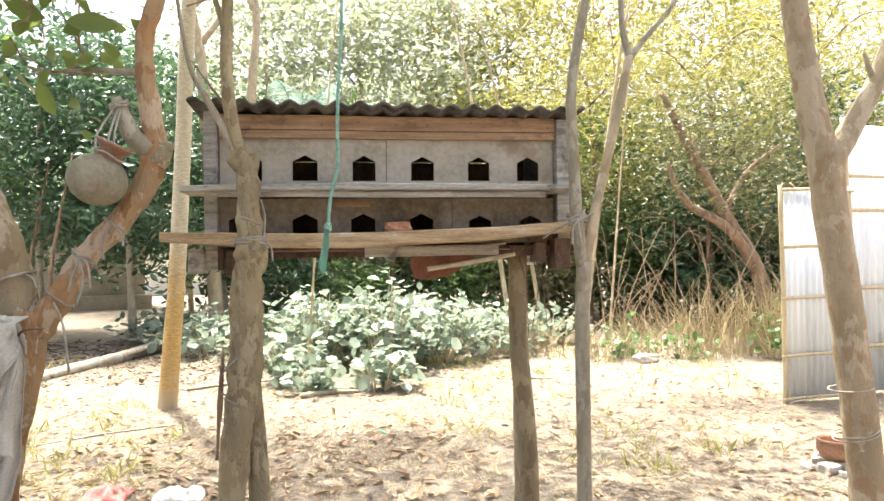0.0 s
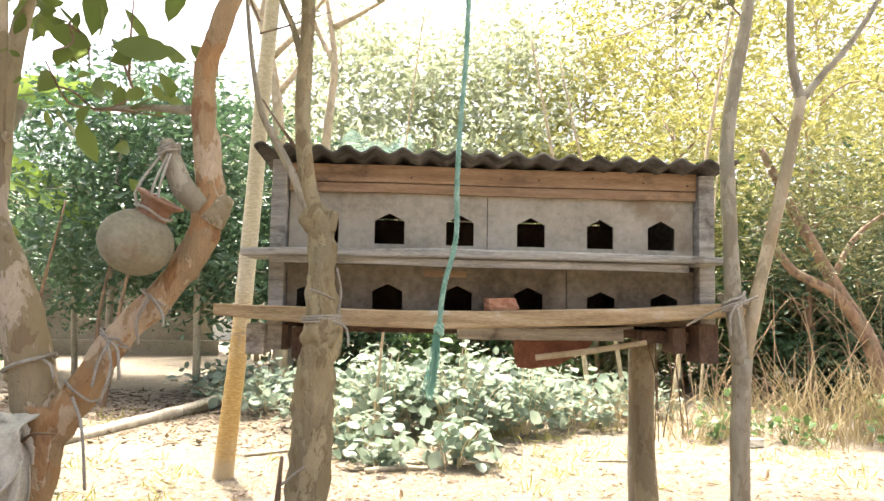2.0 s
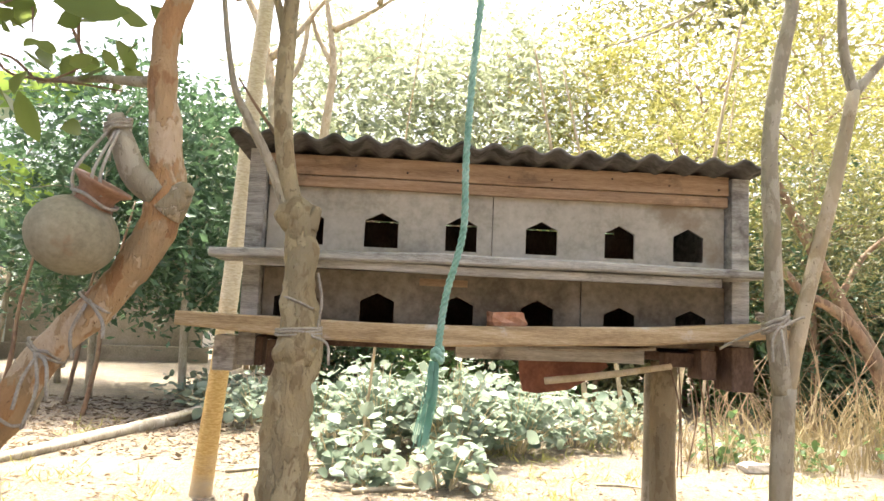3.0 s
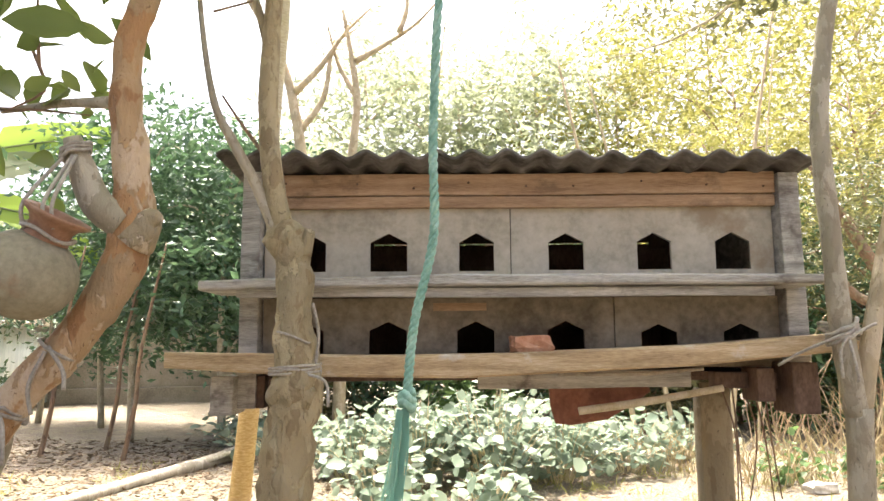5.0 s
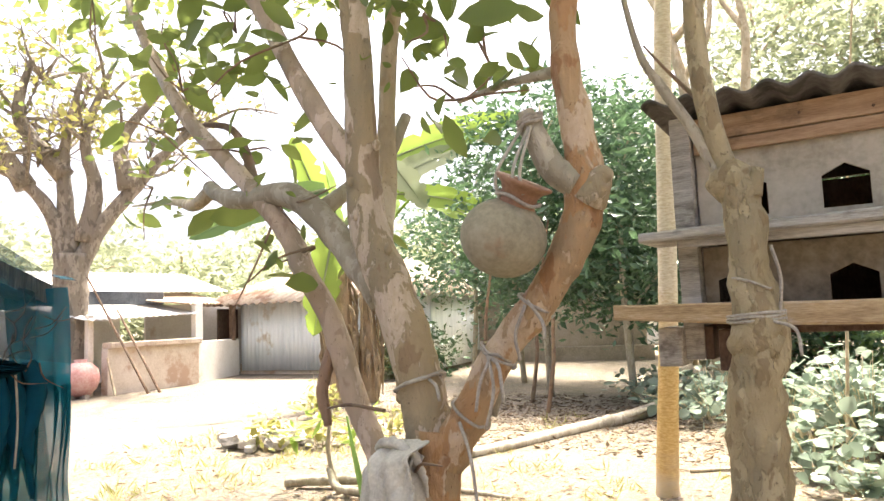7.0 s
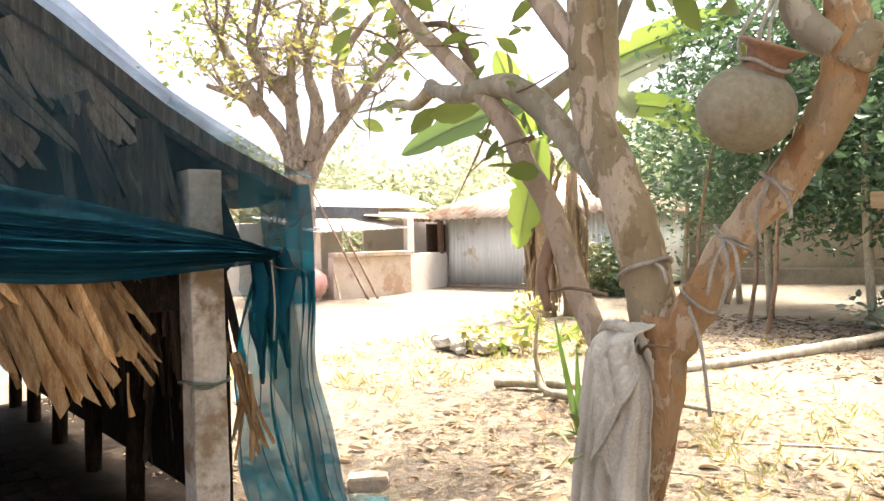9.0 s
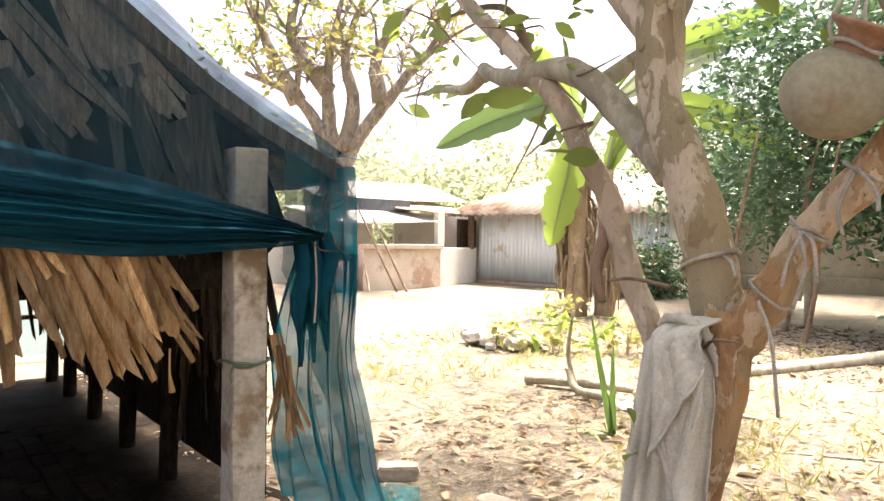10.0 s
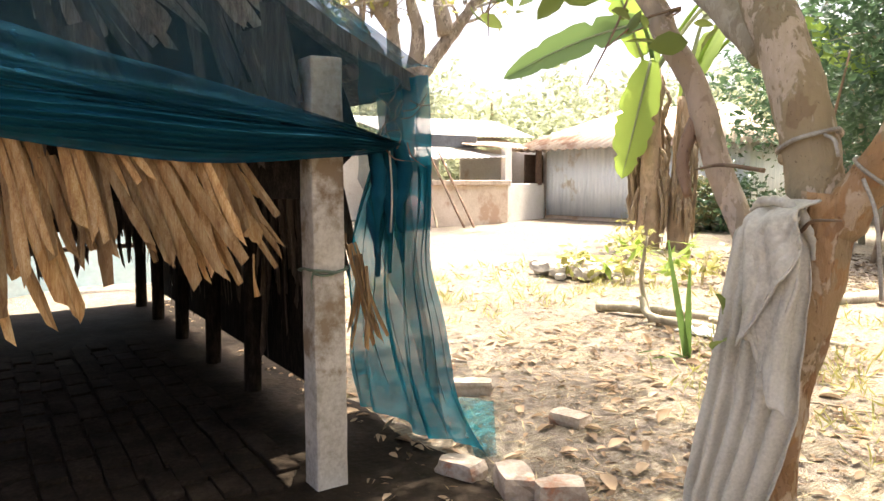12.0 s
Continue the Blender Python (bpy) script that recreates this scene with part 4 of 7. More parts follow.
    limb("branch", [(-2.6, 2.66, 2.07), (-2.75, 2.7, 2.03), (-2.95, 2.8, 2.07), (-3.2, 2.9, 2.12), (-3.6, 3.0, 2.16)], [0.028, 0.026, 0.02, 0.013, 0.005], PALEBARK, t, seg=10, lumps=0.15)
    limb("branch", [(-2.05, 2.6, 1.9), (-2.03, 2.75, 2.0), (-1.98, 2.9, 2.12), (-1.95, 3.0, 2.3)], [0.032, 0.028, 0.025, 0.02], GREYBARK, t, seg=10)
    limb("branch", [(-1.12, 2.5, 2.16), (-1.2, 2.56, 2.17), (-1.35, 2.62, 2.19), (-1.55, 2.7, 2.2)], [0.018, 0.015, 0.012, 0.007], GREYBARK, t, seg=8, lumps=0.15)
    limb("branch", [(-2.3, 2.6, 2.0), (-2.5, 2.7, 2.25), (-2.7, 2.75, 2.35), (-3.1, 2.8, 2.4)], [0.02, 0.016, 0.013, 0.005], BROWNBARK, t, seg=8)
    limb("branch", [(-1.97, 2.6, 1.50), (-1.99, 2.56, 1.36), (-1.955, 2.54, 1.25)], [0.02, 0.021, 0.012], BROWNBARK, t, "dead black snag", lumps=0.3)
    limb("root_shoot", [(-1.40, 2.55, 1.30), (-1.385, 2.57, 1.38), (-1.40, 2.58, 1.5)], [0.012, 0.01, 0.008], GREYBARK, t, seg=8)
    limb("twig", [(-1.57, 2.42, 1.17), (-1.53, 2.38, 1.185), (-1.49, 2.35, 1.21), (-1.42, 2.33, 1.215)], [0.006, 0.005, 0.004, 0.002], BROWNBARK, t, seg=6)
    limb("twig", [(-1.65, 2.42, 1.32), (-1.75, 2.40, 1.335), (-1.82, 2.39, 1.325)], [0.006, 0.005, 0.003], BROWNBARK, t, seg=6)
    for k in range(9):
        z = 1.25 + 0.1 * k
        a = k * 2.4
        knob = bmesh.new()
        bmesh.ops.create_icosphere(knob, subdivisions=2, radius=0.012)
        x = float(np.interp(z, [1.2, 1.6, 1.82, 2.31], [-1.55, -1.655, -1.735, -1.77]))
        bmesh.ops.transform(knob, matrix=pose(x + 0.057 * math.cos(a), 2.5 - 0.055 * abs(math.sin(a)), z) @ Matrix.Diagonal((1, 1, 1.4, 1)), verts=knob.verts)
        part("knob", knob, GUAVA, t)
    g = np.random.default_rng(8)
    ends = [(-2.0, 2.5, 2.45), (-2.25, 2.5, 2.85), (-1.85, 2.75, 2.7), (-1.75, 2.5, 2.9), (-1.55, 2.68, 2.2), (-1.4, 2.6, 2.28), (-2.7, 2.6, 2.45), (-2.95, 2.7, 2.75), (-3.1, 2.8, 2.4), (-2.5, 2.7, 2.2),
            (-2.2, 2.6, 1.95), (-2.05, 2.6, 1.8), (-2.4, 2.6, 2.6), (-1.6, 2.6, 2.45), (-1.5, 2.6, 2.75), (-3.3, 2.9, 2.2), (-1.0, 2.5, 2.9), (-2.9, 2.4, 3.1), (-3.3, 2.6, 3.0), (-2.6, 3.0, 3.0), (-1.3, 2.7, 2.9), (-1.9, 2.4, 3.3), (-2.4, 2.3, 3.2)]
    pts = []
    shoots = []
    for i, e in enumerate(ends):
        count = 8 if e[2] < 2.0 else (15 if e[2] < 2.5 else 30)
        for _ in range(3):
            tip = np.array(e) + g.normal(size=3) * 0.13
            shoots.append(tube([e, (np.array(e) + tip) / 2 + g.normal(size=3) * 0.02, tip], [0.005, 0.004, 0.002], seg=5, step=3))
        pts.append(np.array(e) + g.normal(size=(count, 3)) * np.array([0.13, 0.12, 0.09]))
    part("twig", mesh_of("twig", *join(shoots)), BROWNBARK, t, kind="stuff")
    part("foliage", leaf_mesh("foliage", np.concatenate(pts), 0.105, 0.5, 0.45, 0.25, 12, 0.35, 0.35, True), L_GUAVA, t, "oval yellow-green guava leaves", kind="stuff")
    # unseen clumps and limbs, spread wide overhead to shade the ground and shed
    crown = np.concatenate([clumps((-2.3, 2.6, 4.1), (1.7, 1.2, 0.7), 240, 14, 0.13, 3, 3.3), clumps((-1.4, 3.3, 4.4), (1.1, 1.0, 0.6), 190, 14, 0.13, 4, 3.85), clumps((-2.4, 4.1, 4.7), (1.5, 1.1, 0.5), 190, 14, 0.14, 8, 4.1), clumps((-3.9, 4.7, 5.0), (1.6, 1.2, 0.5), 230, 14, 0.15, 9, 4.4), clumps((-5.6, 4.0, 5.1), (1.6, 1.1, 0.5), 190, 14, 0.15, 10, 4.5), clumps((-4.8, 7.0, 5.9), (2.6, 1.5, 0.4), 150, 14, 0.16, 12, 5.5), clumps((-1.9, 1.0, 4.4), (1.6, 1.2, 0.6), 220, 14, 0.15, 6, 3.7)])
    limb("limb", [(-1.79, 2.5, 3.0), (-2.0, 3.2, 3.9), (-2.6, 3.9, 4.5), (-3.6, 4.4, 4.8), (-5.2, 4.2, 5.0)], [0.030, 0.030, 0.026, 0.02, 0.008], GUAVA, t)
    limb("limb", [(-2.6, 3.9, 4.5), (-3.4, 5.2, 5.4), (-4.6, 6.8, 5.9)], [0.022, 0.02, 0.008], GUAVA, t)
    limb("limb", [(-1.78, 2.5, 2.9), (-1.8, 1.9, 3.6), (-1.7, 1.0, 4.2), (-1.6, 0.2, 4.5)], [0.03, 0.028, 0.022, 0.008], GUAVA, t)
    part("shade_crown", leaf_mesh("shade_crown", crown, 0.10, 0.5, 0.4, 0.25, 5, 0.3, 0.2, True), L_GUAVA, t, kind="stuff")


guava_tree()
binding("cord_binding", [(-1.59, 2.5, 1.385, 0.070, 1.15, 0.004, 0.006, 0.36, 8)], "grey rope round the base of the limb", ends=[[(-1.53, 2.455, 1.40), (-1.50, 2.44, 1.385), (-1.485, 2.43, 1.35)]])
binding("cord_binding", [(-1.345, 2.49, 1.452, 0.047, 2.2, 0.010, 0.0042, -0.66, 9), (-1.235, 2.49, 1.575, 0.048, 1.4, 0.012, 0.0042, -0.66, 10), (-1.43, 2.49, 1.31, 0.055, 1.3, 0.008, 0.0045, -0.8, 11)], "old grey cord tied round the crooked limb",
        ends=[[(-1.345, 2.435, 1.46), (-1.325, 2.42, 1.38), (-1.345, 2.41, 1.29)], [(-1.335, 2.435, 1.46), (-1.36, 2.42, 1.40), (-1.37, 2.41, 1.33)], [(-1.33, 2.43, 1.455), (-1.31, 2.425, 1.43), (-1.30, 2.42, 1.35)], [(-1.235, 2.44, 1.59), (-1.195, 2.43, 1.54), (-1.19, 2.43, 1.50)], [(-1.24, 2.44, 1.58), (-1.265, 2.43, 1.51), (-1.255, 2.43, 1.45)], [(-1.43, 2.43, 1.30), (-1.39, 2.41, 1.22), (-1.37, 2.41, 1.05)]])


def revolve(profile, seg=32, jitter=0.0):
    verts, faces = [], []
    for r, z in profile:
        for k in range(seg):
            a = 2 * math.pi * k / seg
            j = 1 + jitter * noise.noise(Vector((math.cos(a) * 2, math.sin(a) * 2, z * 12)))
            verts.append((r * j * math.cos(a), r * j * math.sin(a), z))
    n = len(profile)
    for i in range(n - 1):
        for k in range(seg):
            k2 = (k + 1) % seg
            faces.append((i * seg + k, i * seg + k2, (i + 1) * seg + k2, (i + 1) * seg + k))
    return verts, faces


def hanging_pot():
    t = thing("clay_pot", (-1.262, 2.385, 1.737), "round grey clay pot with orange neck hung on a branch", "pot")
    m = pose(0, 0, 0, 2, 27, 0)
    R = 0.102
    prof = [(0.001, -0.088)] + [(R * math.sin(a), -0.092 * math.cos(a)) for a in np.linspace(0.15, 2.62, 18)] + [(0.046, 0.085), (0.044, 0.082), (0.075, 0.05), (0.09, 0.0), (0.06, -0.06), (0.001, -0.08)]
    part("body", mesh_of("body", *revolve(prof, 40, 0.02), smooth=True), GREYCLAY, t, "grey washed belly", m=m)
    neck = [(0.050, 0.075), (0.044, 0.092), (0.044, 0.110), (0.050, 0.122), (0.062, 0.130), (0.069, 0.136), (0.068, 0.142), (0.058, 0.139), (0.045, 0.126), (0.039, 0.11), (0.039, 0.09)]
    part("neck", mesh_of("neck", *revolve(neck, 36, 0.02), smooth=True), CLAY, t, "orange flared neck", m=m)
    mouth = m @ Vector((0, 0, 0.098))
    ring = [m @ Vector((0.052 * math.cos(a), 0.052 * math.sin(a), 0.098 + 0.004 * math.sin(a * 3))) for a in np.linspace(0, 6.4, 22)]
    o = Vector((-1.262, 2.385, 1.737))
    cords = [tube([v + o for v in ring], [0.0045] * len(ring), seg=6, step=2)]
    for dx in (-0.03, 0.012, 0.03):
        s = mouth + o + Vector((dx, -0.035, 0.0))
        cords.append(tube([s, s + Vector((-0.005, 0.0, 0.06)), (-1.205 + dx * 0.4, 2.42, 2.0)], [0.0045, 0.004, 0.004], seg=6))
    cords.append(coil(-1.205, 2.44, 2.0, 0.03, 3.2, 0.008, 0.0045, 0.3, 7))
    part("cord", mesh_of("cord", *join(cords), smooth=True), JUTE, t, "grey cord sling")


hanging_pot()


# ---- cloth over the branch ----
def draped_cloth():
    """A long sheet gathered over a stub, with a shorter torn layer over it."""
    t = thing("draped_cloth", (-1.66, 2.38, 0.3), "dirty off-white cloth hung over the guava trunk", "cloth")
    drop = [0.0, 0.06, 0.18, 0.33, 0.48, 0.6, 0.75, 0.95]
    left = [-1.640, -1.700, -1.722, -1.748, -1.775, -1.797, -1.825, -1.835]
    right = [-1.545, -1.520, -1.506, -1.515, -1.519, -1.546, -1.592, -1.62]

    def wrinkle(u, v, seed):
        return 0.007 * noise.noise(Vector((u * 6 + 4 * v, v * 7, seed))) + 0.003 * noise.noise(Vector((u * 19 - 7 * v, v * 19, seed + 2)))

    def sheet(u, v):
        # long pleats that fan out from the gathered top; one side ends higher
        d = (0.95 - 0.22 * max(0.0, u - 0.72) / 0.28) * v
        a, b = float(np.interp(d, drop, left)), float(np.interp(d, drop, right))
        x = a + (b - a) * u
        deep = min(1.0, 0.15 + v * 1.6)
        wave = math.sin(u * 34 + 0.9 * math.sin(v * 2.3) + 0.7 * noise.noise(Vector((u * 2, v * 1.5, 1))))
        fold = 0.020 * deep * (abs(wave) ** 0.7 * (1 if wave > 0 else -1)) * (0.7 + 0.5 * noise.noise(Vector((u * 5, 3, 3))))
        y = 2.388 - 0.03 * math.sin(u * math.pi) + fold + wrinkle(u, v, 2) + 0.10 * math.exp(-(v / 0.035) ** 2)
        z = 1.235 - d + 0.03 * (0.5 - abs(u - 0.5)) * (1 - v) + 0.012 * math.sin(u * 41) * v
        return (x, y, z)

    def flap(u, v):
        # the torn layer: its ragged lower edge runs down to a point
        end = 0.30 + 0.20 * u ** 1.2 - 0.16 * max(0.0, u - 0.93) / 0.07 + 0.012 * math.sin(u * 19) + 0.03 * noise.noise(Vector((u * 7, 2, 2)))
        d = end * v
        a, b = -1.648 + 0.02 * min(1, d * 3), float(np.interp(d, drop, right)) + 0.010 * math.sin(d * 14)
        x = a + (b - a) * u
        fold = 0.010 * math.sin(u * 10 + 3.5 * v + 0.8 * noise.noise(Vector((u * 2, v * 2, 4)))) * min(1, v * 2) + 0.020 * max(0.0, u - 0.85)
        return (x, 2.332 - 0.014 * math.sin(u * 3.1) + fold + wrinkle(u, v, 6) + 0.10 * math.exp(-(v / 0.09) ** 2), 1.245 - d + 0.012 * math.sin(u * 7))

    def hem(u, v):
        # a small top fold with a doubled hem slanting across
        d = (0.34 - 0.23 * u + 0.01 * math.sin(u * 9)) * v
        x = -1.632 + 0.128 * u + 0.015 * math.sin(d * 9)
        lip = 0.010 * math.exp(-((1 - v) / 0.06) ** 2)
        return (x, 2.312 - lip + 0.008 * math.sin(u * 12 - 4 * v) + wrinkle(u, v, 11) + 0.10 * math.exp(-(v / 0.11) ** 2), 1.252 - d)

    for name, grid, fn, label in (("sheet", (120, 80), sheet, "long folded sheet"), ("flap", (60, 50), flap, "short torn overlap"), ("hem", (40, 40), hem, "slanting doubled hem")):
        nu, nv = grid
        verts = [fn(i / nu, j / nv) for j in range(nv + 1) for i in range(nu + 1)]
        faces = [(j * (nu + 1) + i, j * (nu + 1) + i + 1, (j + 1) * (nu + 1) + i + 1, (j + 1) * (nu + 1) + i) for j in range(nv) for i in range(nu)]
        ob = part(name, mesh_of(name, verts, faces, True), CLOTH, t, label)
        ob.modifiers.new("thick", "SOLIDIFY").thickness = 0.004
    roll = [(-1.665, 2.40, 1.225), (-1.625, 2.37, 1.248), (-1.575, 2.365, 1.246), (-1.535, 2.375, 1.222), (-1.515, 2.39, 1.165), (-1.508, 2.395, 1.12)]
    part("gathered_top", mesh_of("gathered_top", *tube(roll, [0.006, 0.012, 0.013, 0.012, 0.010, 0.004], seg=14, step=8, lumps=0.8, freq=30), smooth=True), CLOTH, t, "bunched upper edge")

    solid("caught_leaf", leaf_mesh("caught_leaf", [(-1.66, 2.290, 0.985), (-1.645, 2.290, 0.925)], 0.065, 0.6, 0.2, 0.3, 77, 0.1, 0.6, True), L_GUAVA, "yellowing leaf caught on the cloth", "leaf", kind="stuff")


draped_cloth()


# ---- areca palm, right-hand tree, gate ----
def areca_palm():
    t = thing("areca_palm", (-2.2, 7.0, 0), "straight ringed areca palm trunk, pale orange below", "palm tree")
    limb("trunk", [(-2.19, 7.0, -0.08), (-2.14, 7.0, 0.6), (-2.085, 7.0, 1.33), (-2.015, 7.0, 2.7), (-1.975, 7.0, 3.7), (-1.92, 7.0, 4.6), (-1.8, 7.0, 7.2)], [0.098, 0.088, 0.082, 0.078, 0.074, 0.07, 0.055], ARECA, t, "ringed pale trunk", seg=18, step=30, rings=0.025, ring_gap=0.17)
    fr = []
    for k in range(9):
        a = k * 0.698
        d = np.array([math.cos(a), math.sin(a), 0])
        for s in np.linspace(0.1, 1, 34):
            p = np.array([-1.8, 7.0, 7.2]) + d * s * 1.5 + np.array([0, 0, 0.75 * s - 1.2 * s * s])
            fr += [p, p + g_small(k, s)]
    part("crown", leaf_mesh("crown", fr, 0.42, 0.09, 0.3, 0.2, 3, 0.2, 0.4), L_MID, t, kind="stuff")


def g_small(k, s):
    return np.array([0.02 * math.sin(k * 7 + s * 40), 0.02 * math.cos(k * 5 + s * 31), 0.01])


areca_palm()
binding("wire_tie", [(-2.085, 7.0, 1.30, 0.088, 1.2, 0.02, 0.005, 0.1, 12)], "thin wire and tag tied to the palm", ends=[[(-2.08, 6.91, 1.30), (-2.06, 6.90, 1.24), (-2.07, 6.90, 1.20)]])


def right_tree():
    t = thing("forked_tree", (2.35, 3.18, 0), "smooth brown forked tree with dappled bark", "tree")
    limb("trunk", [(2.40, 3.2, -0.08), (2.36, 3.18, 0.2), (2.275, 3.18, 0.99), (2.175, 3.18, 1.7), (2.155, 3.18, 2.0)], [0.105, 0.092, 0.086, 0.086, 0.098], FORKBARK, t, "mottled trunk", seg=20, step=8, lumps=0.08, freq=7)
    limb("limb", [(2.15, 3.18, 1.93), (2.08, 3.18, 2.2), (2.02, 3.18, 2.56), (1.99, 3.18, 2.8), (1.97, 3.2, 3.4), (2.0, 3.2, 4.3)], [0.09, 0.075, 0.07, 0.066, 0.05, 0.015], FORKBARK, t, seg=16, step=7, lumps=0.08)
    limb("limb", [(2.17, 3.18, 1.93), (2.27, 3.18, 2.06), (2.42, 3.18, 2.3), (2.52, 3.18, 2.5), (2.8, 3.2, 3.1), (3.2, 3.2, 3.8)], [0.07, 0.06, 0.055, 0.05, 0.035, 0.01], FORKBARK, t, seg=14, step=7, lumps=0.1)
    limb("branch", [(2.45, 3.18, 2.36), (2.40, 3.16, 2.45), (2.37, 3.15, 2.52)], [0.022, 0.015, 0.01], GREYBARK, t, lumps=0.2)
    limb("branch", [(2.0, 3.19, 3.1), (2.3, 3.2, 3.5), (2.5, 3.1, 4.0)], [0.03, 0.02, 0.008], GREYBARK, t)
    # limbs for unseen overhead foliage, added to shade the loft and near ground
    limb("limb", [(2.0, 3.2, 4.2), (1.6, 3.7, 4.8), (0.9, 4.2, 5.2), (0.0, 4.5, 5.5)], [0.035, 0.034, 0.026, 0.01], GREYBARK, t)
    limb("limb", [(1.97, 3.2, 3.7), (1.9, 2.6, 4.5), (1.5, 2.2, 5.0), (1.2, 1.8, 5.3)], [0.035, 0.032, 0.025, 0.01], GREYBARK, t)
    limb("limb", [(2.0, 3.2, 4.25), (2.0, 4.6, 5.2), (1.5, 6.0, 5.8), (0.8, 6.8, 6.1)], [0.035, 0.036, 0.026, 0.01], GREYBARK, t)
    over = np.concatenate([clumps((0.0, 4.3, 5.3), (2.2, 1.2, 0.5), 270, 14, 0.2, 34, 4.8), clumps((1.0, 2.4, 5.2), (2.4, 1.2, 0.6), 160, 14, 0.2, 35, 4.7), clumps((0.3, 6.5, 6.0), (2.9, 1.4, 0.4), 190, 14, 0.2, 36, 5.5)])
    limb("branch", [(2.0, 3.2, 4.2), (2.6, 5.0, 5.7), (2.9, 7.0, 5.9), (2.7, 8.0, 5.3), (2.15, 8.0, 4.9), (1.73, 8.0, 4.72), (1.13, 8.0, 4.56)], [0.03, 0.03, 0.026, 0.018, 0.013, 0.010, 0.004], GREYBARK, t, "bough arching over the loft", seg=8, lumps=0.12)
    part("bough_leaves", leaf_mesh("bough_leaves", np.concatenate([clumps((2.5, 8.2, 5.5), (1.0, 0.6, 0.45), 50, 14, 0.15, 871, 4.95), clumps((3.4, 8.0, 5.9), (0.9, 0.8, 0.5), 50, 14, 0.16, 872, 5.2)]), 0.10, 0.42, 0.4, 0.3, 873), L_OLIVE, t, kind="stuff")
    part("high_shade_crown", leaf_mesh("high_shade_crown", over, 0.13, 0.5, 0.5, 0.3, 37), L_GUAVA, t, kind="stuff")
    crown = np.concatenate([clumps((2.2, 3.2, 4.5), (1.6, 1.5, 0.9), 110, 14, 0.14, 31, 3.3), clumps((3.2, 3.2, 4.0), (1.0, 1.2, 0.7), 50, 14, 0.14, 32, 3.2)])
    part("crown", leaf_mesh("crown", crown, 0.11, 0.5, 0.4, 0.3, 33), L_GUAVA, t, kind="stuff")


right_tree()
binding("cord_binding", [(2.275, 3.18, 0.72, 0.108, 1.3, 0.01, 0.005, 0.1, 14), (2.30, 3.18, 0.46, 0.112, 2.2, 0.02, 0.004, 0.2, 15)], "thin cord round the forked tree's trunk")


def tin_panel(a, b, z0, z1, pitch=0.076, amp=0.009, thick=0.003, per=6):
    """A standing corrugated sheet from a to b, waves upright."""
    a, b = Vector((*a, 0)), Vector((*b, 0))
    d = (b - a)
    L = d.length
    d.normalize()
    nrm = Vector((-d.y, d.x, 0))
    n = int(L / pitch * per)
    verts, faces = [], []
    for layer in (0, 1):
        for z in (z0, z1):
            for i in range(n + 1):
                p = a + d * (L * i / n) + nrm * (amp * math.sin(2 * math.pi * L * i / n / pitch) + layer * thick)
                verts.append((p.x, p.y, z + (0.012 * noise.noise(Vector((i * 0.05, z, 3))) if z == z1 else 0)))
    s = n + 1
    for i in range(n):
        faces += [(i, i + 1, s + i + 1, s + i), (2 * s + i, 3 * s + i, 3 * s + i + 1, 2 * s + i + 1), (s + i, s + i + 1, 3 * s + i + 1, 3 * s + i), (i, 2 * s + i, 2 * s + i + 1, i + 1)]
    faces += [(0, s, 3 * s, 2 * s), (n, 2 * s + n, 3 * s + n, s + n)]
    return mesh_of("tin_sheet", verts, faces, True)


def tin_gate():
    t = thing("tin_gate", (3.85, 6.08, 0), "corrugated tin gate leaf on a bamboo frame", "gate")
    part("sheet", tin_panel((3.84, 6.08), (4.62, 6.2), 0.03, 2.10), TIN, t, "pale bluish corrugated sheet")
    for z in (0.04, 0.46, 1.02, 1.52, 2.08):
        limb("rail", [(3.79, 6.045, z), (4.2, 6.10, z + 0.01), (4.66, 6.17, z)], [0.018, 0.017, 0.016], BAMBOO, t, seg=8)
    limb("stile", [(3.81, 6.06, 0.0), (3.81, 6.06, 1.0), (3.79, 6.06, 2.13)], [0.025, 0.024, 0.022], BAMBOO, t, "pale bamboo stile", seg=8)
    limb("stile", [(4.62, 6.18, 0.0), (4.62, 6.18, 1.0), (4.62, 6.18, 2.13)], [0.025, 0.024, 0.022], BAMBOO, t, seg=8)
    f = thing("tin_fence", (4.75, 6.4, 0), "taller corrugated tin fence with bamboo rails", "fence")
    part("sheet", tin_panel((4.70, 6.35), (7.5, 6.7), 0.02, 2.78), TIN, f)
    for z in (0.5, 1.1, 1.9, 2.25):
        limb("rail", [(4.66, 6.30, z), (5.6, 6.42, z), (7.4, 6.65, z + 0.03)], [0.022, 0.02, 0.02], BAMBOO, f, seg=8)
    limb("post", [(4.68, 6.31, -0.05), (4.68, 6.31, 2.85)], [0.04, 0.035], BAMBOO, f, seg=10)


tin_gate()


def bowl():
    t = thing("clay_bowl", (2.87, 4.09, 0.045), "brown glazed clay bowl on a few stones", "bowl")
    prof = [(0.001, 0.0), (0.06, 0.0), (0.105, 0.035), (0.13, 0.085), (0.125, 0.125), (0.118, 0.135), (0.132, 0.15), (0.138, 0.158), (0.128, 0.158), (0.108, 0.138), (0.115, 0.10), (0.09, 0.04), (0.001, 0.012)]
    part("body", mesh_of("body", *revolve(prof, 40, 0.01), smooth=True), CLAY, t, m=Matrix.Identity(4))


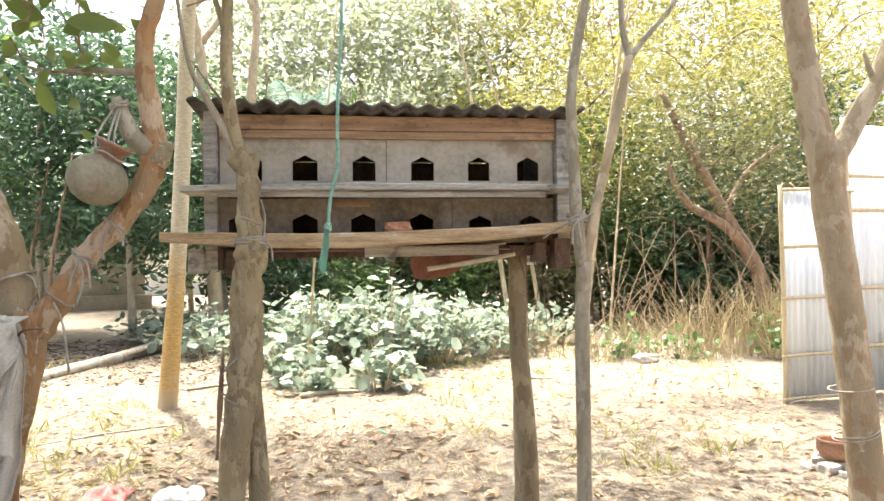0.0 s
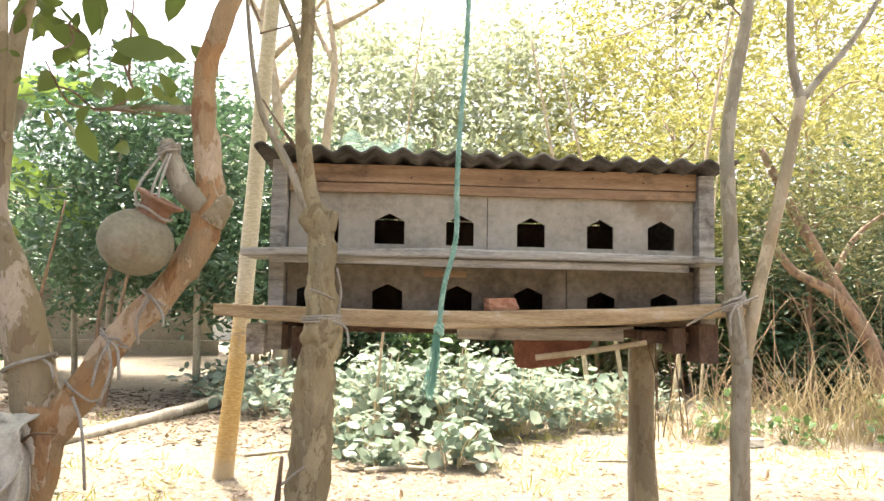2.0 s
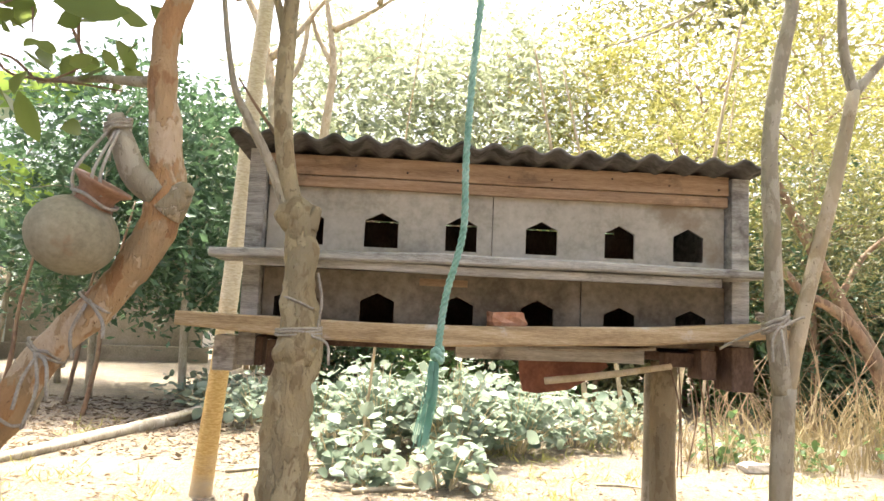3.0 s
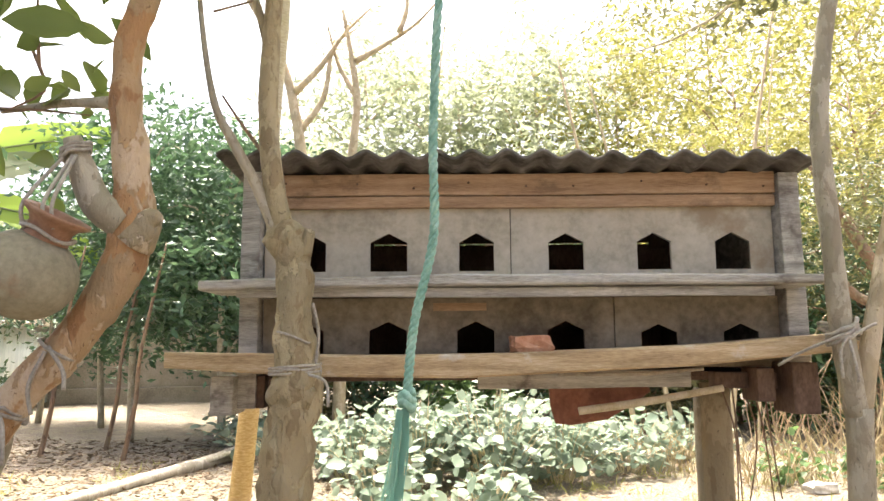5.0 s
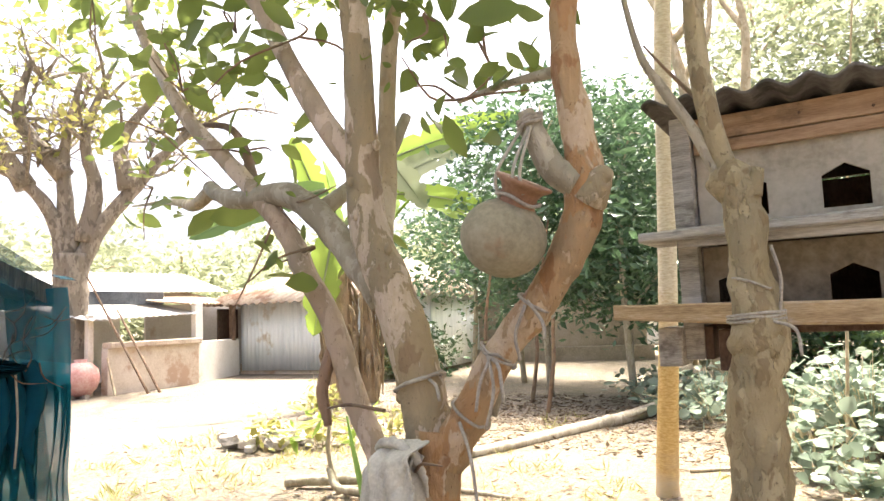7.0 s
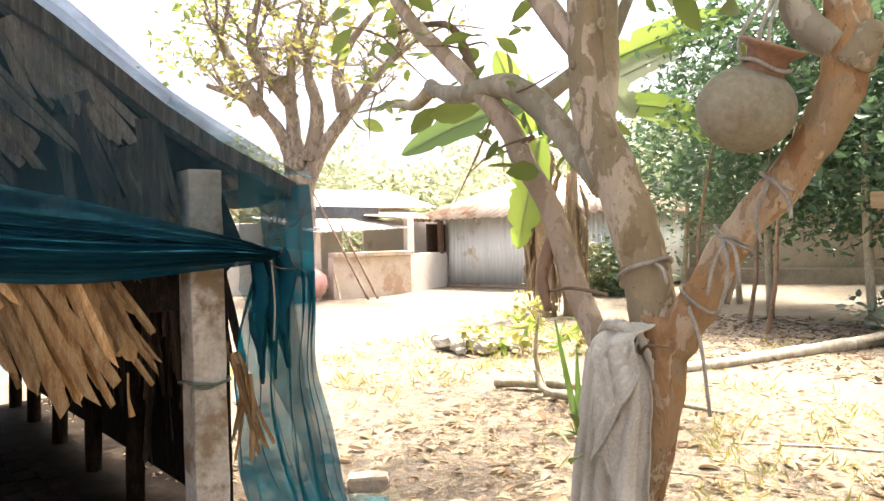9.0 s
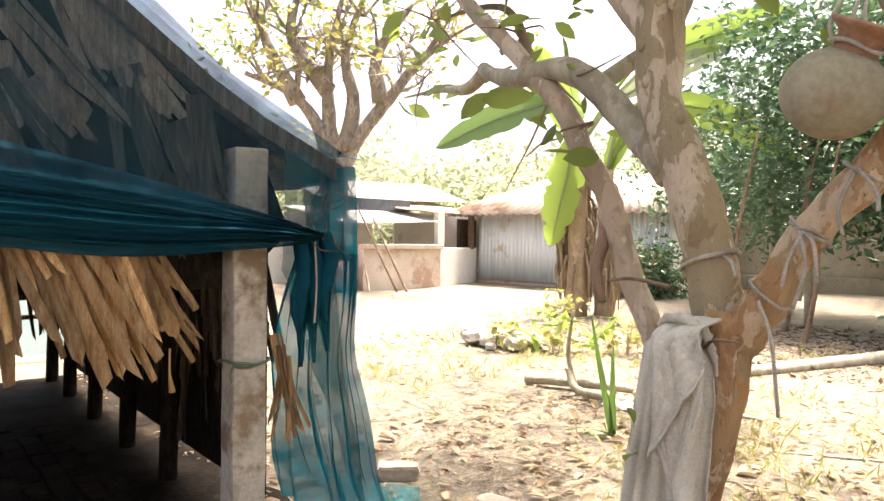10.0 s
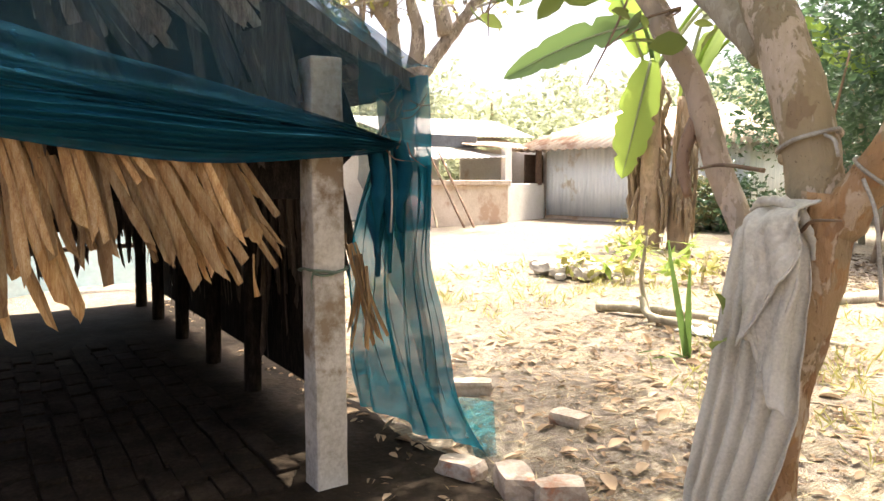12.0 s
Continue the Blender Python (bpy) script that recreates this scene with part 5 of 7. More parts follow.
bowl()
for i in range(12):
    a, r = i * 2.4, 0.05 + 0.022 * i
    x, y = 2.84 + r * math.cos(a) * 0.8, 4.02 + r * math.sin(a) * 0.9
    s = rnd(0.06, 0.13)
    solid("stone", chunk((s, s * 0.8, s * 0.6), 40 + i), RUBBLE, "pale broken stone in a small heap", "stone", "rubble under the bowl", at=(x, y, -0.015), turn=(rnd(-12, 12), rnd(-12, 12), rnd(0, 180)))

# fallen trunk and sticks
log = thing("fallen_log", (-3.9, 9.8, 0), "long pale fallen log lying on the earth", "log")
limb("trunk", [(-4.55, 7.7, 0.045), (-4.3, 8.4, 0.05), (-4.02, 9.6, 0.055), (-3.7, 10.6, 0.07), (-3.46, 11.6, 0.10)], [0.055, 0.065, 0.075, 0.085, 0.10], LOGBARK, log, seg=12, lumps=0.12)
limb("branch", [(-3.75, 10.4, 0.08), (-3.5, 10.9, 0.14), (-3.3, 11.6, 0.22)], [0.04, 0.035, 0.02], GREYBARK, log)
for i, (p, q, r) in enumerate([((-2.2, 7.9), (-1.2, 8.4), 0.02), ((-5.5, 5.9), (-4.3, 6.4), 0.05), ((-4.5, 6.3), (-3.3, 6.3), 0.03), ((-2.9, 5.6), (-1.9, 6.2), 0.012), ((-3.2, 4.6), (-2.2, 5.0), 0.008), ((-0.9, 7.2), (-0.3, 7.35), 0.03), ((1.5, 7.9), (2.0, 7.8), 0.015)]):
    st = thing("stick", (p[0], p[1], 0), "dry fallen stick on the ground", "stick", "fallen sticks")
    limb("shaft", [(p[0], p[1], r), ((p[0] + q[0]) / 2, (p[1] + q[1]) / 2 + 0.05, r * 1.2), (q[0], q[1], r)], [r, r * 0.9, r * 0.6], GREYBARK, st, seg=8, lumps=0.2)


# ---- leafy weeds behind the loft ----
def weed(x, y, h, spread, n, seed, size=0.125, mat=None):
    g = np.random.default_rng(seed)
    t = thing("broadleaf_weed", (x, y, 0), "leafy weed with broad pale green leaves", "plant", "weeds behind the loft")
    stems, pts = [], []
    for k in range(max(6, n // 9)):
        a, r = g.uniform(0, 6.28), spread * math.sqrt(g.random())
        top = np.array([x + r * math.cos(a), y + r * math.sin(a), h * (1 - 0.55 * (r / spread) ** 2) * g.uniform(0.75, 1.08)])
        b = np.array([x + 0.3 * r * math.cos(a), y + 0.3 * r * math.sin(a), 0.0])
        stems.append(tube([b, (b + top) / 2 + np.array([0, 0, 0.1 * h]), top], [0.009, 0.007, 0.003], seg=5, step=3))
        for _ in range(12):
            f = g.uniform(0.35, 1.0)
            pts.append(b * (1 - f) + top * f + g.normal(size=3) * np.array([0.12, 0.12, 0.06]))
    part("stalk", mesh_of("stalk", *join(stems)), BAMBOO, t, kind="stuff")
    part("foliage", leaf_mesh("foliage", np.maximum(pts, [[-99, -99, 0.04]]), size, 0.82, 0.72, 0.18, seed + 1, 0.3, 0.15, True), mat or L_WEED, t, "broad heart-shaped leaves", kind="stuff")


for i, (x, y, h, s, n) in enumerate([(0.1, 9.1, 1.22, 0.75, 420), (-0.75, 9.5, 1.02, 0.8, 380), (0.9, 9.6, 0.9, 0.8, 320), (-1.6, 10.0, 0.85, 0.8, 300), (1.9, 10.4, 0.8, 0.8, 260), (0.2, 10.3, 1.2, 0.9, 380), (-2.6, 11.2, 0.75, 0.9, 300),
                                     (-0.9, 11.0, 1.0, 0.9, 320), (1.4, 11.4, 0.9, 1.0, 260), (3.0, 11.4, 0.7, 0.9, 200), (-3.6, 12.6, 0.7, 1.0, 260), (-0.05, 7.55, 0.62, 0.35, 110), (-0.75, 7.5, 0.35, 0.25, 44), (-1.1, 8.0, 0.7, 0.4, 110)]):
    weed(x, y, h, s, n, 100 + 3 * i)
for i, (x, y, h, s, n) in enumerate([(3.6, 9.5, 0.55, 0.5, 90), (4.3, 9.0, 0.45, 0.4, 66), (5.6, 9.0, 0.9, 0.5, 110), (6.6, 9.6, 1.2, 0.7, 130)]):
    weed(x, y, h, s, n, 160 + 3 * i, 0.09, L_MID)


def dry_clump(x, y, h, n, seed, spread=0.5, mat=None):
    g = np.random.default_rng(seed)
    pieces = []
    for _ in range(n):
        b = np.array([x + g.normal() * spread * 0.5, y + g.normal() * spread * 0.5, 0.0])
        d = np.array([g.normal() * 0.35, g.normal() * 0.35, 1.0])
        L = h * g.uniform(0.5, 1.15)
        pieces.append(tube([b, b + d * L * 0.5, b + d * L * 0.85 + np.array([g.normal() * 0.12, g.normal() * 0.12, -0.02])], [0.006, 0.005, 0.002], seg=3, step=2))
    solid("dry_grass_clump", mesh_of("dry_grass_clump", *join(pieces)), mat or L_STRAW, "clump of tall straw-coloured dry stalks", "dry grass", "dry grass", "stuff")


for i, (x, y, h, n) in enumerate([(4.6, 9.2, 0.8, 70), (5.3, 9.4, 1.2, 100), (5.9, 9.2, 1.3, 110), (6.6, 9.6, 1.3, 110), (3.9, 9.9, 0.8, 80), (3.1, 9.4, 0.6, 60), (2.5, 10.2, 0.7, 60), (5.0, 10.2, 1.2, 70), (7.6, 9.8, 1.5, 120)]):
    dry_clump(x, y, h, n, 200 + i)


# ---- woods ----
def wood_tree(name, x, y, h, crown_r, n, leaf, mat, bark, seed, label, low=0.35, trunk_r=0.09, clump=16, tight=0.3, aspect=0.42, up=0.35, lean=0.0, limbs=5, kindname="tree"):
    """A tapered trunk with limbs and an uneven crown of separate leaves."""
    g = np.random.default_rng(seed)
    t = thing(name, (x, y, 0), label, kindname, "trees of the wood")
    top = np.array([x + lean, y, h * 0.86])
    base = np.array([x, y, -0.1])
    mid = (base + top) / 2 + np.array([g.normal() * 0.15, g.normal() * 0.15, 0])
    limb("trunk", [base, mid, top], [trunk_r, trunk_r * 0.75, trunk_r * 0.25], bark, t, seg=9, lumps=0.1)
    pts = []
    for k in range(limbs):
        f = low + (0.95 - low) * k / max(1, limbs - 1)
        b = base * (1 - f) + top * f
        a = k * 2.4 + g.uniform(-0.4, 0.4)
        reach = crown_r * g.uniform(0.65, 1.05) * (1.05 - 0.5 * abs(f - 0.55))
        e = b + np.array([math.cos(a) * reach, math.sin(a) * reach, h * g.uniform(0.04, 0.16)])
        limb("branch", [b, (b + e) / 2 + np.array([0, 0, 0.06 * h]), e], [trunk_r * 0.4, trunk_r * 0.28, trunk_r * 0.08], bark, t, seg=6, step=4, lumps=0.1)
        per = n // limbs
        c = (b * 0.35 + e * 0.65)
        pts.append(clumps(c, (crown_r * 0.62, crown_r * 0.62, h * 0.16), max(3, per // clump), clump, tight, seed * 31 + k, 0.15))
    part("crown", leaf_mesh("crown", np.concatenate(pts), leaf, aspect, up, 0.3, seed + 7, 0.35, 0.2), mat, t, kind="stuff")


# dark broadleaf trees stand to one side and behind, pale tall ones in the middle, yellow feathery ones at the sunny edge
for i, (x, y, h, r, n) in enumerate([(-4.2, 12.8, 5.4, 1.6, 5600), (-6.0, 13.4, 6.4, 1.8, 6000), (-4.9, 15.0, 6.2, 2.0, 5600), (-7.6, 15.6, 5.6, 1.9, 4600), (-2.9, 14.8, 4.8, 1.6, 4600), (-9.4, 16.4, 6.0, 2.0, 4200)]):
    wood_tree("broadleaf_tree", x, y, h, r, n, 0.165, L_DARK, GREYBARK, 300 + i, "dense dark green broadleaf tree in the wood", 0.33, 0.07, 14, 0.24, 0.40, 0.45, 0, 7)
# dark leaf masses added so gaps in the yellow crowns look shaded
for i, (x, y, h, r, n) in enumerate([(3.4, 16.6, 4.4, 1.7, 4600), (5.6, 15.8, 4.8, 1.8, 5600), (7.9, 15.2, 5.2, 1.9, 6000), (10.3, 14.8, 5.2, 1.9, 6000), (12.8, 14.6, 5.4, 2.0, 5600), (9.2, 13.0, 3.6, 1.4, 3600), (6.9, 13.4, 3.2, 1.3, 3400)]):
    wood_tree("broadleaf_tree", x, y, h, r, n, 0.16, (L_DARK, L_MID, L_DARK)[i % 3], BROWNBARK, 320 + i, "dark green tree added as shade in the yellow crowns' gaps", 0.12, 0.06, 14, 0.26, 0.40, 0.45, 0, 8)
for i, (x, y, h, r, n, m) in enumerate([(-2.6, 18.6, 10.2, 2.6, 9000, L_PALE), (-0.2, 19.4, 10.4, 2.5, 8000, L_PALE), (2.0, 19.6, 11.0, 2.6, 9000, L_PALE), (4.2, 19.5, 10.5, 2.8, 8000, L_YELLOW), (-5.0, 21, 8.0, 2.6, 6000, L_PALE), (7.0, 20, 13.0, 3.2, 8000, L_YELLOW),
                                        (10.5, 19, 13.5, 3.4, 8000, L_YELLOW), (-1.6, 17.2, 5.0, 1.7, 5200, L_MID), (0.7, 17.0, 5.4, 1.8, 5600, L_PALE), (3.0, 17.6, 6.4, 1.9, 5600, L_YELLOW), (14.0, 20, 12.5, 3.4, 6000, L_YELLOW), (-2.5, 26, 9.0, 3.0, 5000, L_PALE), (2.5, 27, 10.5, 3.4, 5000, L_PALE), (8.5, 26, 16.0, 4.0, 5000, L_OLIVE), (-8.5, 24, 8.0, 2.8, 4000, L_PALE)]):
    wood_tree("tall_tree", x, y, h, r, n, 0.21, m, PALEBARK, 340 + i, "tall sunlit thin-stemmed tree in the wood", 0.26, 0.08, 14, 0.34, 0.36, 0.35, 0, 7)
for i, (x, y, h, r, n, m, low) in enumerate([(4.8, 14.4, 6.4, 1.9, 6000, L_YELLOW, 0.42), (7.2, 13.8, 7.4, 2.1, 7000, L_YELLOW, 0.45), (9.6, 13.6, 7.6, 2.2, 6500, L_YELLOW, 0.45), (12.2, 13.2, 7.0, 2.2, 5600, L_YELLOW, 0.4), (3.2, 14.2, 3.8, 1.4, 3600, L_OLIVE, 0.2), (6.6, 12.7, 4.2, 1.4, 2400, L_OLIVE, 0.4), (8.6, 12.2, 4.4, 1.5, 2400, L_OLIVE, 0.4), (10.6, 11.8, 4.4, 1.6, 2600, L_OLIVE, 0.35), (6.2, 16.6, 9.0, 2.6, 5600, L_YELLOW, 0.4), (11.6, 16.2, 9.6, 2.8, 5600, L_YELLOW, 0.4)]):
    wood_tree("feathery_tree", x, y, h, r, n, 0.125, m, BROWNBARK, 380 + i, "yellow-green feathery tree at the wood's edge", low, 0.06, 16, 0.25, 0.26, 0.35, 0, 7)
# low undergrowth closes the view under the crowns
for i in range(26):
    x = -12 + i * 1.05 + rnd(-0.3, 0.3)
    y = 14.8 + rnd(-0.6, 1.6) + 0.05 * abs(x)
    if -11 < x < -3.4:
        continue
    tall = x > 2
    pts = clumps((x, y - (1.6 if x > 5 else 0), 1.3 if tall else 0.7), (1.1, 0.9, 1.4 if tall else 0.8), 170 if tall else 95, 14, 0.2, 420 + i)
    solid("undergrowth_bush", leaf_mesh("undergrowth_bush", pts, 0.16, 0.4, 0.4, 0.3, 440 + i), (L_OLIVE, L_DARK, L_MID)[i % 3], "dense low green bush under the trees", "bush", "undergrowth", "stuff")
for i in range(40):
    a = math.radians(-75 + i * 150 / 39)
    R = 46 + 4 * math.sin(i * 1.7)
    x, y = -4 + R * math.sin(a), R * math.cos(a) * 0.9
    h = 7 + 1.5 * math.sin(i * 2.3)
    pts = clumps((x, y, h * 0.52), (4.2, 2.4, h * 0.5), 200, 14, 0.5, 500 + i)
    # the distance haze of these trees comes from their paled leaf colour
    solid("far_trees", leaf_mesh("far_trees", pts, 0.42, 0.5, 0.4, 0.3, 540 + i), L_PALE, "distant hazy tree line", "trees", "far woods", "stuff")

# leaning brown tree at the wood's edge
lt = thing("leaning_tree", (6.9, 11.1, 0), "bare brown leaning tree with twisting limbs", "tree", "trees of the wood")
limb("trunk", [(6.95, 11.1, -0.1), (6.84, 11.1, 0.55), (6.64, 11.1, 1.28), (6.2, 11.15, 2.05), (5.87, 11.18, 2.67), (5.4, 11.25, 3.6), (5.06, 11.27, 4.3)], [0.15, 0.14, 0.12, 0.10, 0.09, 0.08, 0.05], BROWNBARK, lt, seg=12, lumps=0.15)
limb("limb", [(6.64, 11.1, 1.2), (6.25, 11.0, 1.75), (5.9, 11.0, 2.05), (5.45, 11.05, 2.3), (5.2, 11.1, 2.65), (5.1, 11.2, 3.1)], [0.10, 0.085, 0.08, 0.07, 0.06, 0.03], BROWNBARK, lt, seg=10, lumps=0.15)
limb("limb", [(6.1, 11.15, 2.2), (6.5, 11.1, 2.9), (7.1, 11.0, 3.4)], [0.06, 0.045, 0.02], BROWNBARK, lt, seg=8)
part("foliage", leaf_mesh("foliage", np.concatenate([clumps((6.0, 10.8, 3.3), (1.9, 0.7, 1.3), 170, 14, 0.2, 91, 1.2), clumps((7.6, 11.3, 2.4), (1.2, 0.9, 1.3), 110, 14, 0.2, 92, 0.6)]), 0.105, 0.28, 0.35, 0.3, 93), L_OLIVE, lt, kind="stuff")
limb("dead_branch", [(7.6, 9.8, 1.6), (6.9, 9.7, 2.1), (6.3, 9.6, 2.55)], [0.03, 0.025, 0.015], PALEBARK, lt, "pale dead branch", seg=8)

# tangle of dead stalks and vines at the wood's edge
g = np.random.default_rng(808)
tangle = []
for _ in range(110):
    b = np.array([g.uniform(4.0, 11.0), g.uniform(10.8, 12.4), 0.0])
    d = np.array([g.normal() * 0.45, g.normal() * 0.3, 1.0])
    h = g.uniform(0.5, 2.2)
    c = b + d * h
    tangle.append(tube([b, b + d * h * 0.5 + np.array([g.normal() * 0.12, 0, 0]), c, c + np.array([g.normal() * 0.4, g.normal() * 0.2, -g.uniform(0, 0.5)])], [0.010, 0.008, 0.005, 0.003], seg=4, step=4))
solid("dead_stalks", mesh_of("dead_stalks", *join(tangle)), TANBARK, "tangle of pale dead stalks at the wood's edge", "undergrowth", kind="stuff")

# thin poles and bare saplings rising above the loft
for i, (x, y, h, dx, r) in enumerate([(3.45, 11.0, 7.2, 1.2, 0.045), (2.5, 12.0, 6.4, -1.1, 0.045), (3.1, 12.0, 6.0, -1.2, 0.04), (4.3, 12.0, 6.6, 0.7, 0.025), (-0.95, 9.0, 5.8, 0.55, 0.018)]):
    p = thing("thin_tree", (x, y, 0), "thin pale bare tree stem", "tree", "bare stems")
    limb("trunk", [(x, y, -0.1), (x + dx * 0.3, y, h * 0.35), (x + dx * 0.6, y + 0.05, h * 0.65), (x + dx, y, h)], [r, r * 0.85, r * 0.65, r * 0.35], PALEBARK, p, seg=8, lumps=0.12)


def bare_tree(x, y, stem, forks, r):
    """A leafless forked tree; stem and forks are (x, z) runs in its own plane."""
    p = thing("bare_forked_tree", (x, y, 0), "leafless pale forked tree behind the loft", "tree", "bare stems")
    limb("trunk", [(a, y, b) for a, b in stem], [r * (1 - 0.7 * i / (len(stem) - 1)) for i in range(len(stem))], PALEBARK, p, seg=10, lumps=0.12)
    for run in forks:
        limb("branch", [(a, y + 0.1 * i, b) for i, (a, b) in enumerate(run)], [r * 0.55 * (1 - 0.8 * i / (len(run) - 1)) for i in range(len(run))], PALEBARK, p, seg=8, lumps=0.15)
    tips = [q for run in forks for q in twigs((run[-2][0], y, run[-2][1]), (run[-1][0] - run[-2][0], 0, run[-1][1] - run[-2][1]), 1.0, 6, int(abs(run[0][0] * 100)), 0.009)]
    part("twig", mesh_of("twig", *join(tips)), PALEBARK, p, kind="stuff")


bare_tree(-2.9, 13.5, [(-2.9, -0.1), (-3.0, 2.4), (-3.13, 4.99), (-3.32, 6.19), (-3.58, 7.07), (-3.93, 7.71), (-4.3, 8.37)],
          [[(-3.3, 6.35), (-2.8, 6.96), (-2.39, 7.63), (-1.88, 8.22)], [(-3.2, 5.58), (-2.76, 6.31), (-2.61, 7.34), (-2.17, 7.78)], [(-3.57, 7.04), (-3.49, 7.93), (-3.64, 8.95)]], 0.14)
bare_tree(-2.4, 13.6, [(-2.4, -0.1), (-2.35, 2.6), (-2.22, 4.99), (-2.13, 6.17), (-2.22, 6.96), (-2.42, 8.05)],
          [[(-2.17, 7.01), (-1.63, 7.38), (-1.04, 7.84), (-0.54, 8.44)], [(-2.15, 6.34), (-2.51, 7.0), (-2.77, 7.92)], [(-1.33, 7.59), (-1.19, 8.18), (-1.26, 8.84)]], 0.12)


def frond_palm(x, y, z, n, L, seed, name, label, mat, droop=0.9, width=0.024, hang=0.7):
    """A palm with arching feathered fronds."""
    g = np.random.default_rng(seed)
    t = thing(name, (x, y, 0), label, "palm tree")
    limb("trunk", [(x, y, -0.1), (x, y, z * 0.5), (x, y, z)], [0.16, 0.15, 0.13], BROWNBARK, t, seg=10, lumps=0.2)
    for k in range(n):
        a = k * 2.4
        el = g.uniform(0.15, 1.2)
        d = np.array([math.cos(a) * math.cos(el), math.sin(a) * math.cos(el), math.sin(el)])
        spine = [np.array([x, y, z]) + d * L * s + np.array([0, 0, -droop * s * s * L * 0.5]) for s in np.linspace(0, 1, 7)]
        verts, faces = [], []
        v, f = tube(spine, [0.02, 0.018, 0.016, 0.013, 0.01, 0.007, 0.003], seg=4, step=3)
        path, _ = smooth_path(spine, [1] * 7, 8)
        verts, faces = list(v), list(f)
        for i in range(5, len(path) - 1, 2):
            q = Vector(path[i + 1] - path[i]).normalized()
            side = q.cross(Vector((0, 0, 1))).normalized()
            s = i / len(path)
            ll = 0.42 * L * 0.5 * math.sin(math.pi * min(1, s * 0.9 + 0.12))
            for sg in (1, -1):
                p = Vector(path[i])
                tip = p + side * sg * ll + q * ll * 0.6 - Vector((0, 0, ll * hang))
                mid_ = (p + tip) / 2 + Vector((0, 0, ll * 0.12))
                w = q * width * 0.5
                o = len(verts)
                verts += [p - w, p + w, mid_ + w, mid_ - w, tip]
                faces += [(o, o + 1, o + 2, o + 3), (o + 3, o + 2, o + 4)]
        part("frond", mesh_of("frond", verts, faces), mat, t)


frond_palm(-1.4, 15.2, 4.1, 15, 2.4, 61, "date_palm", "bluish green date palm behind the loft", L_BLUE)
frond_palm(0.5, 15.6, 3.9, 13, 2.2, 62, "date_palm", "bluish green date palm behind the loft", L_BLUE)


# ---- banana plants ----
def banana_leaf(base, direction, L, width, droop, seed, fold=0.35, face=None):
    g = random.Random(seed)
    d = Vector(direction).normalized()
    side = d.cross(Vector((0, 0, 1)))
    side.normalize()
    lift = side.cross(d).normalized()
    roll = g.uniform(0.5, 1.0) * g.choice((-1, 1))
    side = side * math.cos(roll) + lift * math.sin(roll)
    if face:
        side = d.cross(Vector(face)).normalized()
    n = 26
    verts, faces = [], []
    for i in range(n + 1):
        s = i / n
        c = Vector(base) + d * L * s + Vector((0, 0, -droop * L * s * s))
        w = width * 0.5 * (math.sin(math.pi * min(1, 0.06 + s * 0.94)) ** 0.55) * (0.97 + 0.04 * math.sin(i * 1.3 + seed))
        if s > 0.12 and g.random() < 0.14:
            w *= g.uniform(0.6, 0.92)
        up = side.cross(d) * w * fold
        verts += [c + side * w + up, c + side * w * 0.5 + up * 0.75, c, c - side * w * 0.5 + up * 0.75, c - side * w + up]
    for i in range(n):
        for k in range(4):
            faces.append((i * 5 + k, i * 5 + k + 1, i * 5 + 6 + k, i * 5 + 5 + k))
    rib, rf = tube([Vector(base) + d * L * s + Vector((0, 0, -droop * L * s * s - 0.012)) for s in (0, 0.33, 0.66, 1)], [0.03, 0.022, 0.014, 0.004], seg=6, step=5)
    return mesh_of("leaf", verts, faces, True), mesh_of("rib", rib, rf, True)


def banana_plant(x, y, h, leaves, seed, r=0.19):
    t = thing("banana_plant", (x, y, 0), "banana plant with torn bright leaves and dry sheaths", "banana plant", "banana plants")
    g = random.Random(seed)
    limb("stem", [(x, y, -0.1), (x + 0.03, y, h * 0.5), (x + 0.05, y, h)], [r, r * 0.85, r * 0.55], TANBARK, t, "fibrous tan stem", seg=14, lumps=0.12)
    for k in range(44):
        a, z = g.uniform(0, 6.28), h * g.uniform(0.25, 1.0)
        L = g.uniform(0.5, 1.3)
        p = Vector((x + r * math.cos(a), y + r * math.sin(a), z))
        o = Vector((math.cos(a), math.sin(a), 0))
        v, f = tube([p, p + o * 0.12 + Vector((0, 0, -L * 0.4)), p + o * g.uniform(0.03, 0.16) + Vector((0, 0, -min(L, z - 0.05)))], [0.02, 0.040, 0.008], seg=6, step=5, lumps=0.8, freq=14)
        part("dry_sheath", mesh_of("dry_sheath", v, f), DRYSHEATH, t)
    for k, (dx, dy, dz, L, w, dr) in enumerate(leaves):
        leaf, rib = banana_leaf((x + 0.05, y, h - 0.05), (dx, dy, dz), L, w, dr, seed + k)
        lf = part("leaf", leaf, L_BANANA, t, "broad bright green leaf")
        part("rib", rib, L_BANANA, lf)
    return t


def banana_frond(plant, crown, base, tip, width, mat, seed, label, droop=0.1):
    """One frond whose blade runs from base to tip, with a stalk from the crown."""
    a, b = Vector(base), Vector(tip)
    d = b - a + Vector((0, 0, droop * (b - a).length))
    face = Vector((0.66, -0.72, 0.25 + 0.2 * math.sin(seed)))
    leaf, rib = banana_leaf(base, d, d.length, width, droop, seed, 0.22, face)
    lf = part("leaf", leaf, mat, plant, label)
    part("rib", rib, L_PALE, lf)
    v, f = tube([crown, Vector(crown).lerp(a, 0.5) + Vector((0, 0, 0.1)), base], [0.05, 0.04, 0.03], seg=7, step=5)
    part("stalk", mesh_of("stalk", v, f, True), mat, lf)


